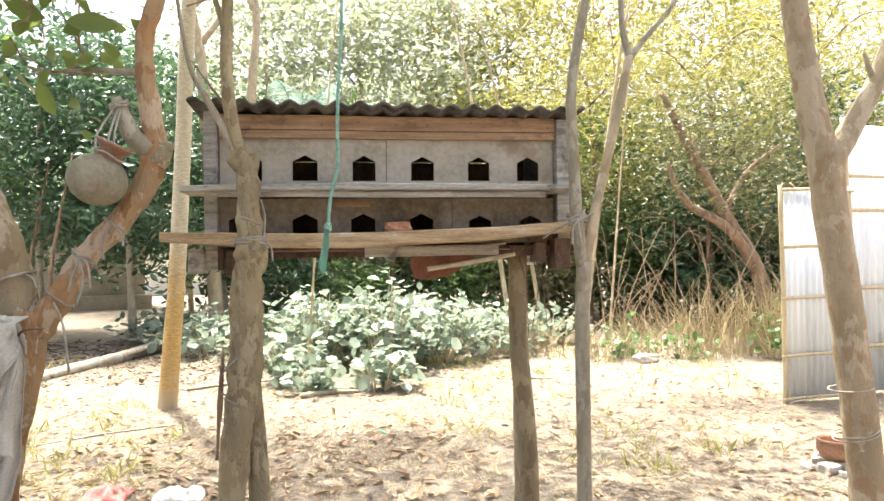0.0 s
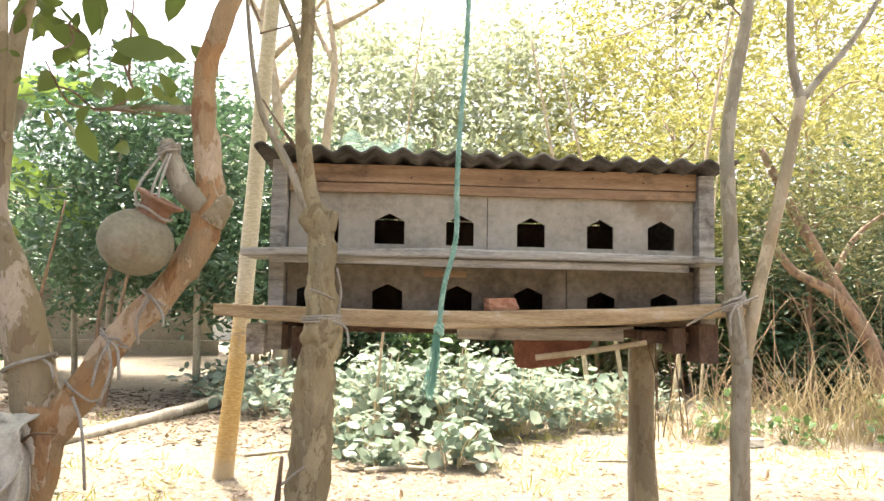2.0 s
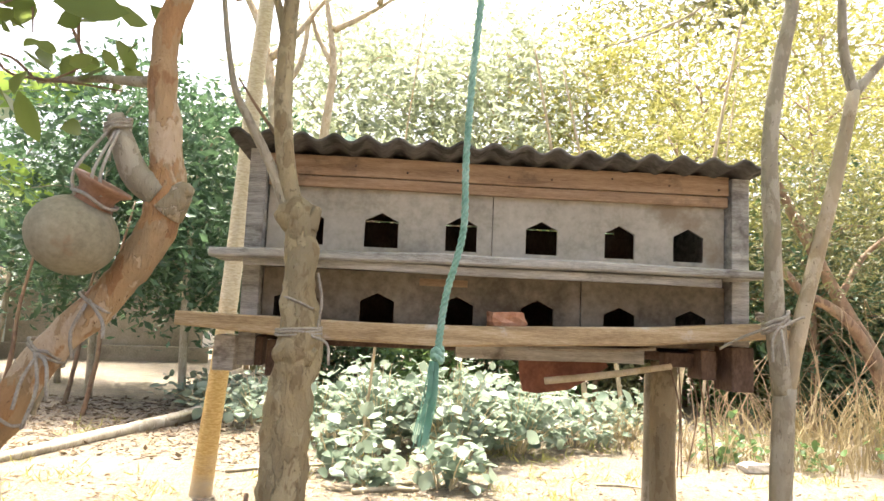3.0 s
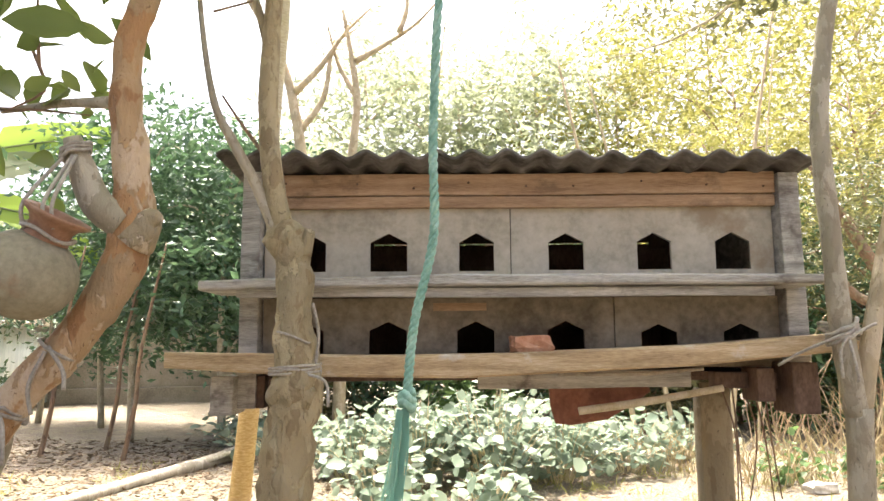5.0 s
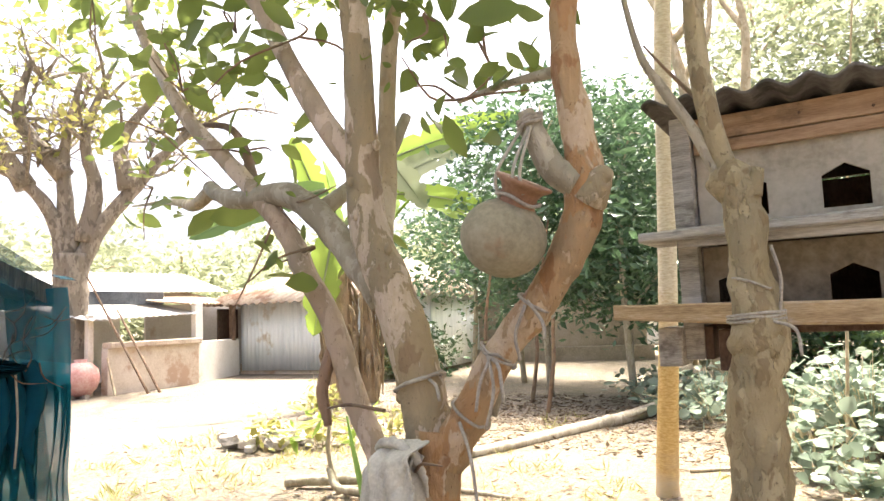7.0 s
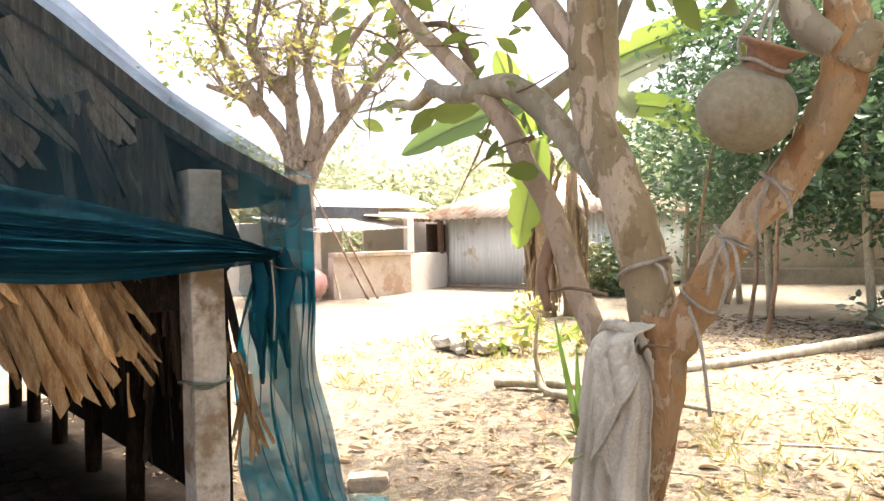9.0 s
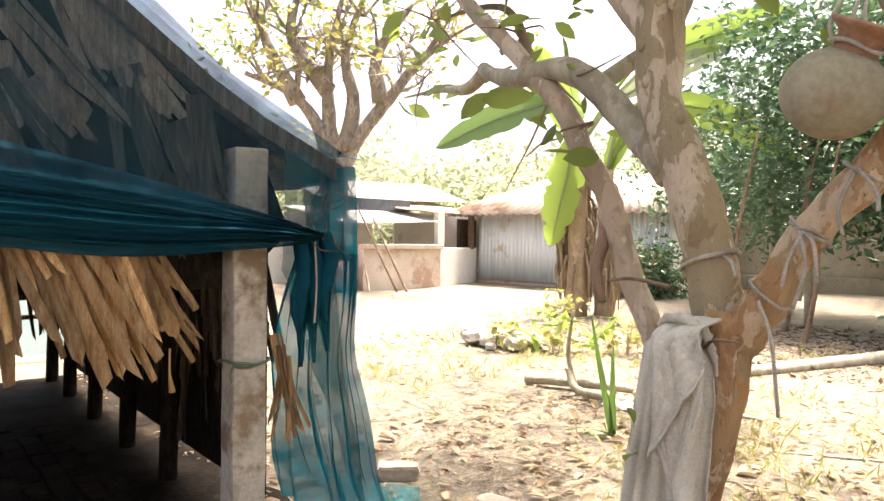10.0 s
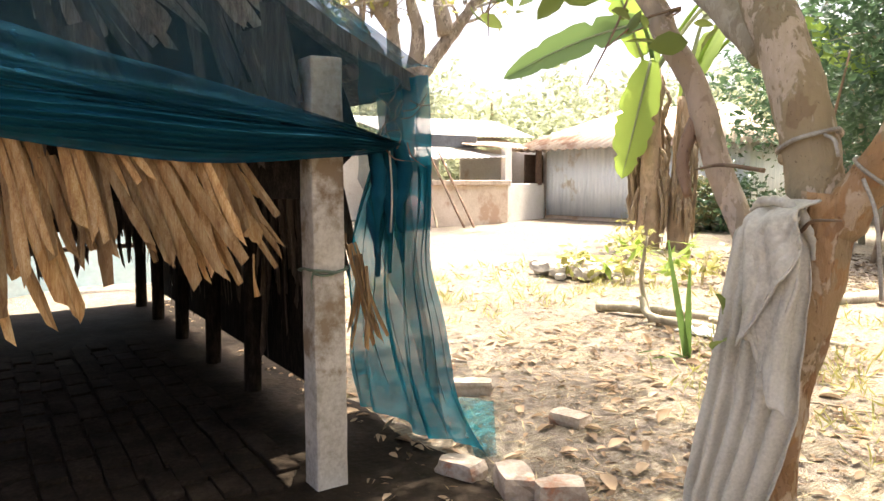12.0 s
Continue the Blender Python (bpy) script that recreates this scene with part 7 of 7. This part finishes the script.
def thatched_shed():
    t = thing("thatched_shed", (-5.5, 0.5, 0), "open thatched palm-leaf shed on concrete and wooden posts", "shed")
    # front concrete post, slightly wider at the foot
    bm = box(SX - 0.065, 1.955, -0.1, SX + 0.065, 2.095, 1.78, 0.012)
    bmesh.ops.subdivide_edges(bm, edges=[e for e in bm.edges if e.calc_length() > 1], cuts=14)
    for v in bm.verts:
        v.co += noise.noise_vector(v.co * 7) * 0.006
    part("concrete_post", bm, CONCRETE, t, "rough square concrete post")
    part("concrete_post", box(SX - 0.08, -1.6, -0.1, SX + 0.08, -1.44, 1.9, 0.012), CONCRETE, t)
    for x in (-4.75, -5.6, -6.5, -7.4, -8.2):
        # posts take the near-black colour in place of the shade inside
        limb("wood_post", [(x, 2.18, -0.1), (x + 0.02, 2.19, 0.9), (x, 2.18, 1.85)], [0.055, 0.05, 0.048], SHADEBLACK, t, "wooden post coloured near black for the shed's shade", seg=9, lumps=0.1)
        limb("wood_post", [(x, -2.0, -0.1), (x + 0.02, -2.0, 0.9), (x, -2.0, 1.85)], [0.055, 0.05, 0.048], SHADEBLACK, t, "wooden post coloured near black for the shed's shade", seg=9, lumps=0.1)
    limb("tie_beam", [(END_X, 2.18, 1.78), (-5.5, 2.19, 1.76), (SX, 2.17, 1.74)], [0.04, 0.04, 0.035], BROWNBARK, t)
    limb("tie_beam", [(SX - 0.12, -2.0, 1.75), (SX - 0.12, 0.2, 1.76), (SX - 0.12, 2.2, 1.74)], [0.035, 0.035, 0.03], BROWNBARK, t)
    limb("ridge_pole", [(END_X, APEX_Y, 2.93), (-5.5, APEX_Y, 2.95), (SX + 0.1, APEX_Y, 2.93)], [0.04, 0.04, 0.035], BROWNBARK, t)
    limb("back_rail", [(END_X, -2.0, 0.55), (END_X, 2.2, 0.62)], [0.025, 0.025], BROWNBARK, t)
    # thick thatch roof following the rake
    yy = [-2.3, -1.0, APEX_Y, 0.9, 1.5, 1.87, 2.09, 2.44]
    verts, faces = [], []
    xs_ = np.linspace(SX + 0.05, END_X, 26)
    for layer in (0.03, -0.05):
        for x in xs_:
            for y in yy:
                verts.append((x, y, rake(y) + layer + 0.025 * noise.noise(Vector((x * 2, y * 2, 4)))))
    n = len(yy)
    s = n * len(xs_)
    for i in range(len(xs_) - 1):
        for k in range(n - 1):
            q = (i * n + k, i * n + k + 1, (i + 1) * n + k + 1, (i + 1) * n + k)
            faces += [q, tuple(s + a for a in q[::-1])]
    for i in range(len(xs_) - 1):
        for k in (0, n - 1):
            faces.append((i * n + k, (i + 1) * n + k, s + (i + 1) * n + k, s + i * n + k))
    for k in range(n - 1):
        faces.append((k, k + 1, s + k + 1, s + k))
        o = (len(xs_) - 1) * n
        faces.append((o + k + 1, o + k, s + o + k, s + o + k + 1))
    part("thatch", mesh_of("thatch", verts, faces), OLDTHATCH, t, "thick grey-brown palm thatch")
    # gable infill behind the hung leaves
    verts = [(SX - 0.06, -2.2, 1.22), (SX - 0.06, 2.0, 1.22), (SX - 0.06, 2.25, 1.45)] + [(SX - 0.06, y, rake(y) - 0.04) for y in reversed(yy[:-1])]
    part("gable_mat", mesh_of("gable_mat", verts, [tuple(range(len(verts)))]), SHADEBLACK, t, "woven palm gable")
    # the first side wall is out of view, added to keep light out
    part("side_mat", wall_block((END_X, -2.2), (SX - 0.1, -2.2), 0.0, 1.75, -0.03), SHADEBLACK, t, "unseen palm side wall added to darken the shed")
    part("side_mat", wall_block((END_X, 2.32), (SX - 0.45, 2.32), 0.17, 1.70, 0.02), SHADEBLACK, t, "hung palm side mat")
    part("end_mat", wall_block((END_X, -2.2), (END_X, 2.3), 0.78, 2.0, 0.03), OLDTHATCH, t)
    # hung leaves of the gable, the fringe and the side eave
    kinds = [leaf_strip(0.60, 0.085, k, 0.10, 3) for k in range(8)]
    g = random.Random(21)
    for me in kinds:
        me.materials.append(THATCH)
    grey = [leaf_strip(0.5, 0.075, 20 + k, 0.06) for k in range(5)]
    for me in grey:
        me.materials.append(OLDTHATCH)
    inv = t.matrix_basis.inverted()
    # fringe under the net: nearly upright away from the post, slanting towards it
    for k in range(74):
        y = -0.95 + 2.58 * (k + g.random()) / 74
        swing = g.uniform(-10, 10) + (30 * (y - 0.7) / 0.9 if y > 0.7 else 2)
        m = pose(SX + g.uniform(-0.02, 0.09), y, 1.47 + g.uniform(-0.10, 0.04), 0, 0, 90) @ pose(0, 0, 0, 0, -swing, g.uniform(-35, 35)) @ Matrix.Diagonal((g.uniform(0.6, 1.15), 1, g.uniform(0.5, 1.10), 1))
        part("palm_leaf", kinds[k % 8], THATCH, t, m=inv @ m)
    faded = [leaf_strip(0.46, 0.15, 40 + k, 0.02, 5) for k in range(5)]
    for me in faded:
        me.materials.append(GABLELEAF)
    for k in range(34):
        y = -1.2 + 2.75 * (k + g.random()) / 34
        z = 1.95 + g.random() * max(0.0, rake(y) - 2.0) if y < 1.45 else rake(y) - 0.12
        m = pose(SX + g.uniform(-0.03, 0.03), y, z, 0, 0, 90) @ pose(0, 0, 0, 0, (y - 0.3) * -14 - 14 + g.uniform(-20, 12), g.uniform(-15, 15)) @ Matrix.Diagonal((g.uniform(0.7, 1.2), 0.6, g.uniform(0.6, 1.15), 1))
        part("palm_leaf", faded[k % 5], GABLELEAF, t, m=inv @ m)
    for k in range(40):
        y = g.uniform(-1.6, 1.85)
        top = rake(y) - 0.05
        z = g.uniform(1.62, max(1.66, top))
        m = pose(SX + g.uniform(-0.01, 0.05), y, z, 0, 0, 90) @ pose(0, 0, 0, 0, (y - APEX_Y) * -11 + g.uniform(-18, 18), g.uniform(-20, 20)) @ Matrix.Diagonal((g.uniform(0.8, 1.5), 0.5, min(1.0, (z - 1.35) / 0.5 + 0.1), 1))
        part("palm_leaf", grey[k % 5], OLDTHATCH, t, m=inv @ m)
    rest = []
    for k in range(260):
        x = SX - 0.75 - 4.3 * (k + g.random()) / 260
        m = pose(x, (2.40 if k % 2 else 2.26) + g.uniform(-0.05, 0.05), 1.70 - g.uniform(0, 0.5), 0, 0, 180) @ pose(0, 0, 0, 0, g.uniform(-14, 14), g.uniform(-40, 40)) @ Matrix.Diagonal((1.2, 1, g.uniform(1.3, 2.3), 1))
        rest.append(strip_at(grey[k % 5], m))
    for k in range(60):
        y = 2.2 - 4.2 * (k + g.random()) / 60
        m = pose(END_X + 0.1, y, 1.3 - g.uniform(0, 0.25), 0, 0, 90) @ pose(0, 0, 0, 0, g.uniform(-14, 14), g.uniform(-30, 30)) @ Matrix.Diagonal((1.0, 1, g.uniform(1.0, 1.7), 1))
        rest.append(strip_at(grey[k % 5], m))
    part("eave_fringe", mesh_of("eave_fringe", *join(rest)), OLDTHATCH, t, "ragged dark palm fringe", kind="stuff")
    for k in range(4):
        m = pose(SX - 0.02, 2.13 + 0.03 * k, 1.08 - 0.05 * k, 0, 0, 90) @ pose(0, 0, 0, 0, -24 + 9 * k, g.uniform(-60, 60)) @ Matrix.Diagonal((0.5, 1, g.uniform(0.5, 0.8), 1))
        part("palm_leaf", kinds[k % 8], THATCH, t, m=inv @ m)
    limb("split_leaf", [(SX + 0.1, 1.70, 1.02), (SX + 0.1, 1.70, 0.93), (SX + 0.1, 1.71, 0.86)], [0.004, 0.004, 0.012], THATCH, t)


thatched_shed()
tie = thing("green_tie", (SX, 2.02, 0.93), "dry green vine tied round the concrete post", "cord")
ring = [(SX + 0.072 * a, 2.025 + 0.076 * b, 0.925 + 0.012 * c) for a, b, c in ((1, -1, 0), (1.04, -0.3, -1), (1.04, 0.4, 0), (1, 1, 1), (0, 1.05, 1), (-1, 1, 0), (-1.04, 0, -1), (-1, -1, 0), (0, -1.05, 1), (1, -1, 1), (1.06, 0.2, 0))]
part("loop", mesh_of("loop", *tube(ring, [0.006] * len(ring), seg=7, step=5, lumps=0.3, freq=40), smooth=True), L_WEED, tie)
part("loose_end", mesh_of("loose_end", *tube([(SX + 0.075, 1.95, 0.93), (SX + 0.085, 1.935, 0.90), (SX + 0.08, 1.94, 0.86)], [0.005, 0.004, 0.002], seg=6, step=4), smooth=True), L_WEED, tie)


def cloth_grid(nu, nv, fn):
    verts = [fn(i / nu, j / nv) for j in range(nv + 1) for i in range(nu + 1)]
    faces = [(j * (nu + 1) + i, j * (nu + 1) + i + 1, (j + 1) * (nu + 1) + i + 1, (j + 1) * (nu + 1) + i) for j in range(nv) for i in range(nu)]
    return mesh_of("net", verts, faces, True)


def blue_net():
    t = thing("blue_net", (SX, 2.3, 0.0), "blue mesh net draped over the shed's gable and corner", "net")

    def gable(u, v):
        y = 2.44 - 3.2 * u
        z1, z0 = rake(y) + 0.01, 1.44 + 0.16 * u + 0.05 * math.sin(u * 7)
        z = z0 + (z1 - z0) * v
        x = SX + 0.17 + 0.05 * math.sin(v * 3.1) + 0.03 * noise.noise(Vector((y * 2.2, z * 2.6, 1))) + 0.012 * noise.noise(Vector((y * 9, z * 5, 2)))
        return (x, y, z)

    part("cover", cloth_grid(70, 26, gable), BLUENET, t, "sheer net over the gable")


    def band(lo, hi, out, seed, lift=0.26, ridges=4):
        """A folded swag of net, gathered at the corner and rising away from it."""
        def fn(u, v):
            y = 2.26 - 3.3 * u
            rise = min(1.0, u * 1.5)
            gather = 1 - 0.72 * math.exp(-u / 0.05)
            a = lo + 0.14 * rise - 0.05 * math.sin(math.pi * min(1, u * 1.9))
            b = hi + lift * rise
            mid = 1.435 + 0.10 * rise
            z = mid + ((a + (b - a) * v) - mid) * gather
            w = noise.noise(Vector((u * 2.2, v * 4.0 + 0.8 * u * seed, seed))) + 0.45 * noise.noise(Vector((u * 5.5, v * 9.0 - u * 3, seed + 3)))
            r = math.sin(v * 6.28 * ridges + 3.5 * noise.noise(Vector((u * 2.6, v * 1.5, seed + 7))) + 3 * u)
            return (SX + out + 0.055 * math.sin(v * math.pi) + 0.03 * w + 0.016 * (1 - abs(r)) * 2, y, z + 0.02 * noise.noise(Vector((u * 6, seed, 0))))
        return cloth_grid(110, 60, fn)

    part("folded_band", band(1.365, 1.50, 0.135, 1), BLUEROLL, t, "thick folded band of net")
    part("folded_band", band(1.40, 1.47, 0.165, 5, 0.22, 3), BLUEROLL, t, "middle fold of net")
    part("folded_band", band(1.45, 1.49, 0.15, 9, 0.46, 3), FOLDNET, t, "sheer upper fold of net")
    for k in range(9):
        a = k * 0.7
        x, y = SX + 0.11 - 0.035 * (k % 3), 2.21 + 0.021 * k
        low = 0.98 + 0.10 * math.sin(k * 2.3)
        fold = tube([(x, y - 0.02, 1.455), (x + 0.015 * math.cos(a), y + 0.012, 1.33), (x - 0.01, y + 0.02 * math.sin(a), 1.17), (x - 0.03, y + 0.02, low)], [0.020, 0.034, 0.028, 0.008], seg=10, step=8, lumps=0.5, freq=15)
        part("gathered_fold", mesh_of("gathered_fold", *fold, smooth=True), BLUEROLL, t, "gathered fold at the corner")

    def curtain(u, v):
        # u along the foot away from the corner, v upwards: gathered above, flaring below
        foot = Vector((-3.12 - 0.95 * u, 2.73 - 0.14 * u, 0.03 + 0.02 * math.sin(u * 9)))
        top = Vector((-3.21 - 0.20 * u, 2.47 - 0.18 * u, 1.40 - 0.03 * u))
        p = foot.lerp(top, v ** 0.82)
        p.z = foot.z + (top.z - foot.z) * v
        w = 0.35 + 0.65 * (1 - v)
        p += Vector((0.35, 0.94, 0)) * (0.026 * w * math.sin(u * 30 + 3 * v + 2.4 * noise.noise(Vector((u * 3, v * 2, 9)))) + 0.045 * noise.noise(Vector((u * 4, v * 3, 6))))
        p += Vector((-0.04, -0.08, 0)) * math.sin(v * math.pi)
        return tuple(p)

    for k in range(10):
        u = (k + 0.3 + 0.4 * math.sin(k * 5.1)) / 10
        line = [Vector(curtain(max(0.0, min(1.0, u + 0.03 * math.sin(k + v * 4))), v)) + Vector((0.004, -0.004, 0)) for v in np.linspace(0.02 + 0.15 * (k % 3), 0.97, 9)]
        part("pleat", mesh_of("pleat", *tube(line, [0.0008] + [0.0016 + 0.001 * (k % 2)] * 5 + [0.003, 0.007, 0.010], seg=6, step=4), smooth=True), BLUECURTAIN, t, "crease where the net doubles")

    part("curtain", cloth_grid(90, 40, curtain), BLUECURTAIN, t, "sheer net curtain flaring to the ground")

    def over_roof(u, v):
        y = 2.46 - 3.4 * u
        return (SX + 0.19 - 1.7 * v, y, rake(y) + 0.065 + 0.02 * noise.noise(Vector((v * 5, y * 3, 8))) - 0.03 * math.exp(-v / 0.03))

    part("roof_cover", cloth_grid(50, 24, over_roof), FOLDNET, t, "net drawn over the thatch")

    def side(u, v):
        x = SX + 0.15 - 0.30 * u
        return (x, 2.46 - 0.03 * v - 0.06 * u + 0.015 * math.sin(u * 22 + 2 * v), 1.33 + 0.40 * v)

    part("corner_fold", cloth_grid(18, 12, side), BLUECURTAIN, t)

    def veil(u, v):
        y = 2.12 + 0.28 * u + 0.22 * u * (1 - v) ** 1.5
        return (SX + 0.13 - 0.10 * u + 0.025 * math.sin(u * 15 + 2 * v) + 0.02 * noise.noise(Vector((u * 5, v * 5, 3))), y, (1.30 - 1.22 * u) * (1 - v) + (1.80 - 0.10 * u) * v)

    part("veil", cloth_grid(24, 24, veil), VEIL, t, "sheer net hanging from the roof corner")
    for k in range(14):
        a = rnd(0, 6.28)
        b = Vector((SX + 0.16, 2.24 + rnd(-0.06, 0.12), 1.5 + rnd(-0.08, 0.14)))
        limb("twig", [b, b + Vector((0.01, 0.06 * math.cos(a), 0.06 * math.sin(a))), b + Vector((0, 0.15 * math.cos(a + 0.4), 0.13 * math.sin(a + 0.4)))], [0.003, 0.0025, 0.001], DARKWOOD, t, seg=4, step=3)

    def foot(u, v):
        p = Vector((-3.92, 3.08, 0.03)).lerp(Vector((-3.12, 2.66, 0.03)), v).lerp(Vector((-3.74, 3.24, 0.03)).lerp(Vector((-3.10, 2.76, 0.03)), v), u)
        return (p.x, p.y, 0.045 + 0.03 * noise.noise(Vector((u * 3, v * 9, 2))))

    part("trailing_corner", cloth_grid(14, 10, foot), VEIL, t, "net corner on the ground")
    limb("cord", [(SX + 0.14, 2.26, 1.44), (SX + 0.145, 2.27, 1.25), (SX + 0.14, 2.265, 1.08)], [0.004, 0.004, 0.004], JUTE, t, "pale hanging cord")
    far = cloth_grid(30, 10, lambda u, v: (-9.6 + 0.1 * math.sin(u * 20), 3.0 - 6.5 * u, 0.02 + 0.85 * v + 0.05 * math.sin(u * 13)))
    n = thing("net_fence", (-9.6, 0.0, 0), "pale blue net fence behind the shed", "net")
    part("sheet", far, PALENET, n)


blue_net()

# plain unseen house and eave, added beside the path to darken the shed
house = thing("unseen_house", (2.6, -2.0, 0), "plain mud house added unseen beside the path to block light", "house")
part("wall", wall_block((2.3, -7.0), (2.3, 0.0), -0.1, 3.0, -0.3), DARKMUD, house)
part("wall", wall_block((2.3, 0.0), (7.0, 0.2), -0.1, 3.0, -0.3), DARKMUD, house)
part("roof", sloped_sheet(((1.7, 0.4, 2.85), (1.7, -7.4, 2.85), (4.8, -7.4, 4.3), (4.8, 0.4, 4.3)), 0.2, 0.02), RUSTTIN, house)

# bricks and stones at the corner of the shed
for i, (x, y, s, rz, m) in enumerate([(-4.0, 3.28, (0.24, 0.13, 0.09), 55, 0), (-3.09, 2.56, (0.20, 0.13, 0.09), 20, 0), (-2.86, 2.66, (0.22, 0.14, 0.10), -25, 0), (-2.66, 2.74, (0.20, 0.13, 0.10), 60, 0), (-3.29, 3.40, (0.20, 0.13, 0.07), 15, 1)]):
    solid("brick", chunk(s, 80 + i, 0.07, 3), (BRICK, BRICK)[m], ("worn pale brick lying on the earth", "half-buried worn brick in the path")[m], "brick", "loose bricks", at=(x, y, ground_height(x, y) - 0.01), turn=(rnd(-4, 4), rnd(-4, 4), rz))

# litter
solid("green_scrap", chunk((0.09, 0.05, 0.012), 91, 0.2), GREENBIT, "crumpled green plastic scrap", "litter", at=(-0.1, 5.58, 0.0), turn=(8, 30, 20))


def rag(name, x, y, w, d, h, mat, label, seed):
    me = cloth_grid(22, 16, lambda u, v: (x + (u - 0.5) * w, y + (v - 0.5) * d, 0.01 + h * (0.5 + 0.9 * noise.noise(Vector((u * 4 + seed, v * 4, 1)))) * math.sin(math.pi * u) ** 0.5 * math.sin(math.pi * v) ** 0.5))
    ob = solid(name, me, mat, label, "rag")
    ob.modifiers.new("thick", "SOLIDIFY").thickness = 0.003


rag("red_rag", -1.86, 4.28, 0.26, 0.26, 0.10, REDCLOTH, "crumpled faded red rag on the ground", 1)
rag("white_rag", -1.42, 4.2, 0.30, 0.22, 0.09, PLASTICWHITE, "crumpled dirty white sack on the ground", 2)
rag("white_rag", -0.95, 8.0, 0.42, 0.25, 0.14, PLASTICWHITE, "pale crumpled sack by the weeds", 3)
rag("white_rag", -4.3, 5.9, 0.35, 0.25, 0.10, PLASTICWHITE, "pale crumpled plastic by the sapling", 4)
solid("stone", chunk((0.30, 0.18, 0.10), 95), RUBBLE, "flat pale stone in the yard", "stone", at=(3.65, 8.9, 0), turn=(0, 0, 5))

g = np.random.default_rng(5)


def scatter(n, x0, x1, y0, y1, keep=lambda x, y: True):
    out = []
    while len(out) < n:
        x, y = g.uniform(x0, x1), g.uniform(y0, y1)
        if keep(x, y):
            out.append((x, y, ground_height(x, y) + 0.008))
    return np.array(out)


outside = lambda x, y: not (x < -3.3 and y < 2.4)
solid("fallen_leaves", leaf_mesh("fallen_leaves", scatter(8500, -9, 5, 1.5, 12, outside), 0.05, 0.45, 0.9, 0.5, 51, 0.45, 0.0, True, 0.12), L_DRY, "scattered dry brown leaves", "leaf litter", kind="stuff")
solid("near_fallen_leaves", leaf_mesh("near_fallen_leaves", scatter(900, -5, 0.5, 2.0, 6.0, outside), 0.08, 0.5, 0.86, 0.55, 52, 0.4, 0.0, True, 0.16), L_DRY, "scattered curled dry leaves", "leaf litter", kind="stuff")
solid("loose_straw", leaf_mesh("loose_straw", scatter(26000, -9, 5, 1.5, 12, outside), 0.10, 0.05, 0.97, 0.1, 53, 0.5, 0.0, False, 0.06), L_STRAW, "loose straw and dry stalks", "straw", kind="stuff")
solid("small_twigs", leaf_mesh("small_twigs", scatter(9000, -5.2, 3.5, 1.8, 7.5, outside), 0.07, 0.06, 0.95, 0.1, 57, 0.6, 0.0, False, 0.05), L_DRY, "small broken twigs and leaf stalks on the earth", "leaf litter", kind="stuff")
solid("near_leaf_bits", leaf_mesh("near_leaf_bits", scatter(5200, -5.2, 3.5, 1.8, 7.5, outside), 0.034, 0.5, 0.9, 0.5, 58, 0.5, 0.0, True, 0.14), L_DRY, "crumbled dry leaf bits on the earth", "leaf litter", kind="stuff")
# dark litter patch in place of tree shade on the ground
solid("wood_edge_litter", leaf_mesh("wood_edge_litter", scatter(4200, -8.0, -1.2, 8.4, 13.5), 0.085, 0.5, 0.9, 0.5, 59, 0.4, 0.0, False, 0.14), L_LITTER, "brown leaf litter under the dark trees, darkened for their shade", "leaf litter", kind="stuff")
tufts = scatter(330, -9, 4.5, 4.0, 11, lambda x, y: noise.noise(Vector((x * 0.5, y * 0.5, 9))) > 0.0)
blades = []
for p in tufts:
    for _ in range(14):
        blades.append(p + g.normal(size=3) * np.array([0.06, 0.06, 0.0]))
gb = leaf_mesh("grass", np.array(blades), 0.10, 0.09, 0.2, 0.2, 54, 0.4, -1.2)
solid("grass", gb, L_YELLOW, "short sparse yellowish grass tufts", "grass", kind="stuff")

# floor of the shed
def shed_ground(u, v):
    x, y = -8.6 + 5.92 * u + 0.08 * noise.noise(Vector((v * 9, 2, 1))), -2.4 + 5.12 * v + 0.10 * noise.noise(Vector((u * 14, 1, 1)))
    rim = 0.05 * max(0.0, abs(2 * u - 1) - 0.94) / 0.06 + 0.05 * max(0.0, abs(2 * v - 1) - 0.94) / 0.06
    return (x, y, max(0.012, ground_height(x, y) + 0.012) + 0.010 * noise.noise(Vector((u * 20, v * 18, 3))) - rim)


# this dark sheet stands in for shade under and just outside the thatch
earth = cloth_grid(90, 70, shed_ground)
solid("shed_earth", earth, SHADEEARTH, "damp trodden earth under the thatch, darkened for the shed's shade", "floor", kind="structure")
floor = thing("shed_floor", (-4.5, 1.0, 0), "dirty brick floor of the shed, darkened for its shade", "floor", kind="structure")
variants = []
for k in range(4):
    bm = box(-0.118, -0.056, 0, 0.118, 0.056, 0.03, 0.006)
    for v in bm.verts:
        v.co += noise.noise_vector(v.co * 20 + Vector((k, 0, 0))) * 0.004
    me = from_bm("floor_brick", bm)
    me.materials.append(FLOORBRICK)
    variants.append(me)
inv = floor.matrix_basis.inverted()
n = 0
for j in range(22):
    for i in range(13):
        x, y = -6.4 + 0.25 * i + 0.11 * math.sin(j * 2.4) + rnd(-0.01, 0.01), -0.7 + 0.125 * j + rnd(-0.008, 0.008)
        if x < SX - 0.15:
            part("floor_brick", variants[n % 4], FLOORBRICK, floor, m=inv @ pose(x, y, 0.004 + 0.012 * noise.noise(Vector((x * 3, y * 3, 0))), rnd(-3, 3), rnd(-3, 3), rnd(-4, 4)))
            n += 1
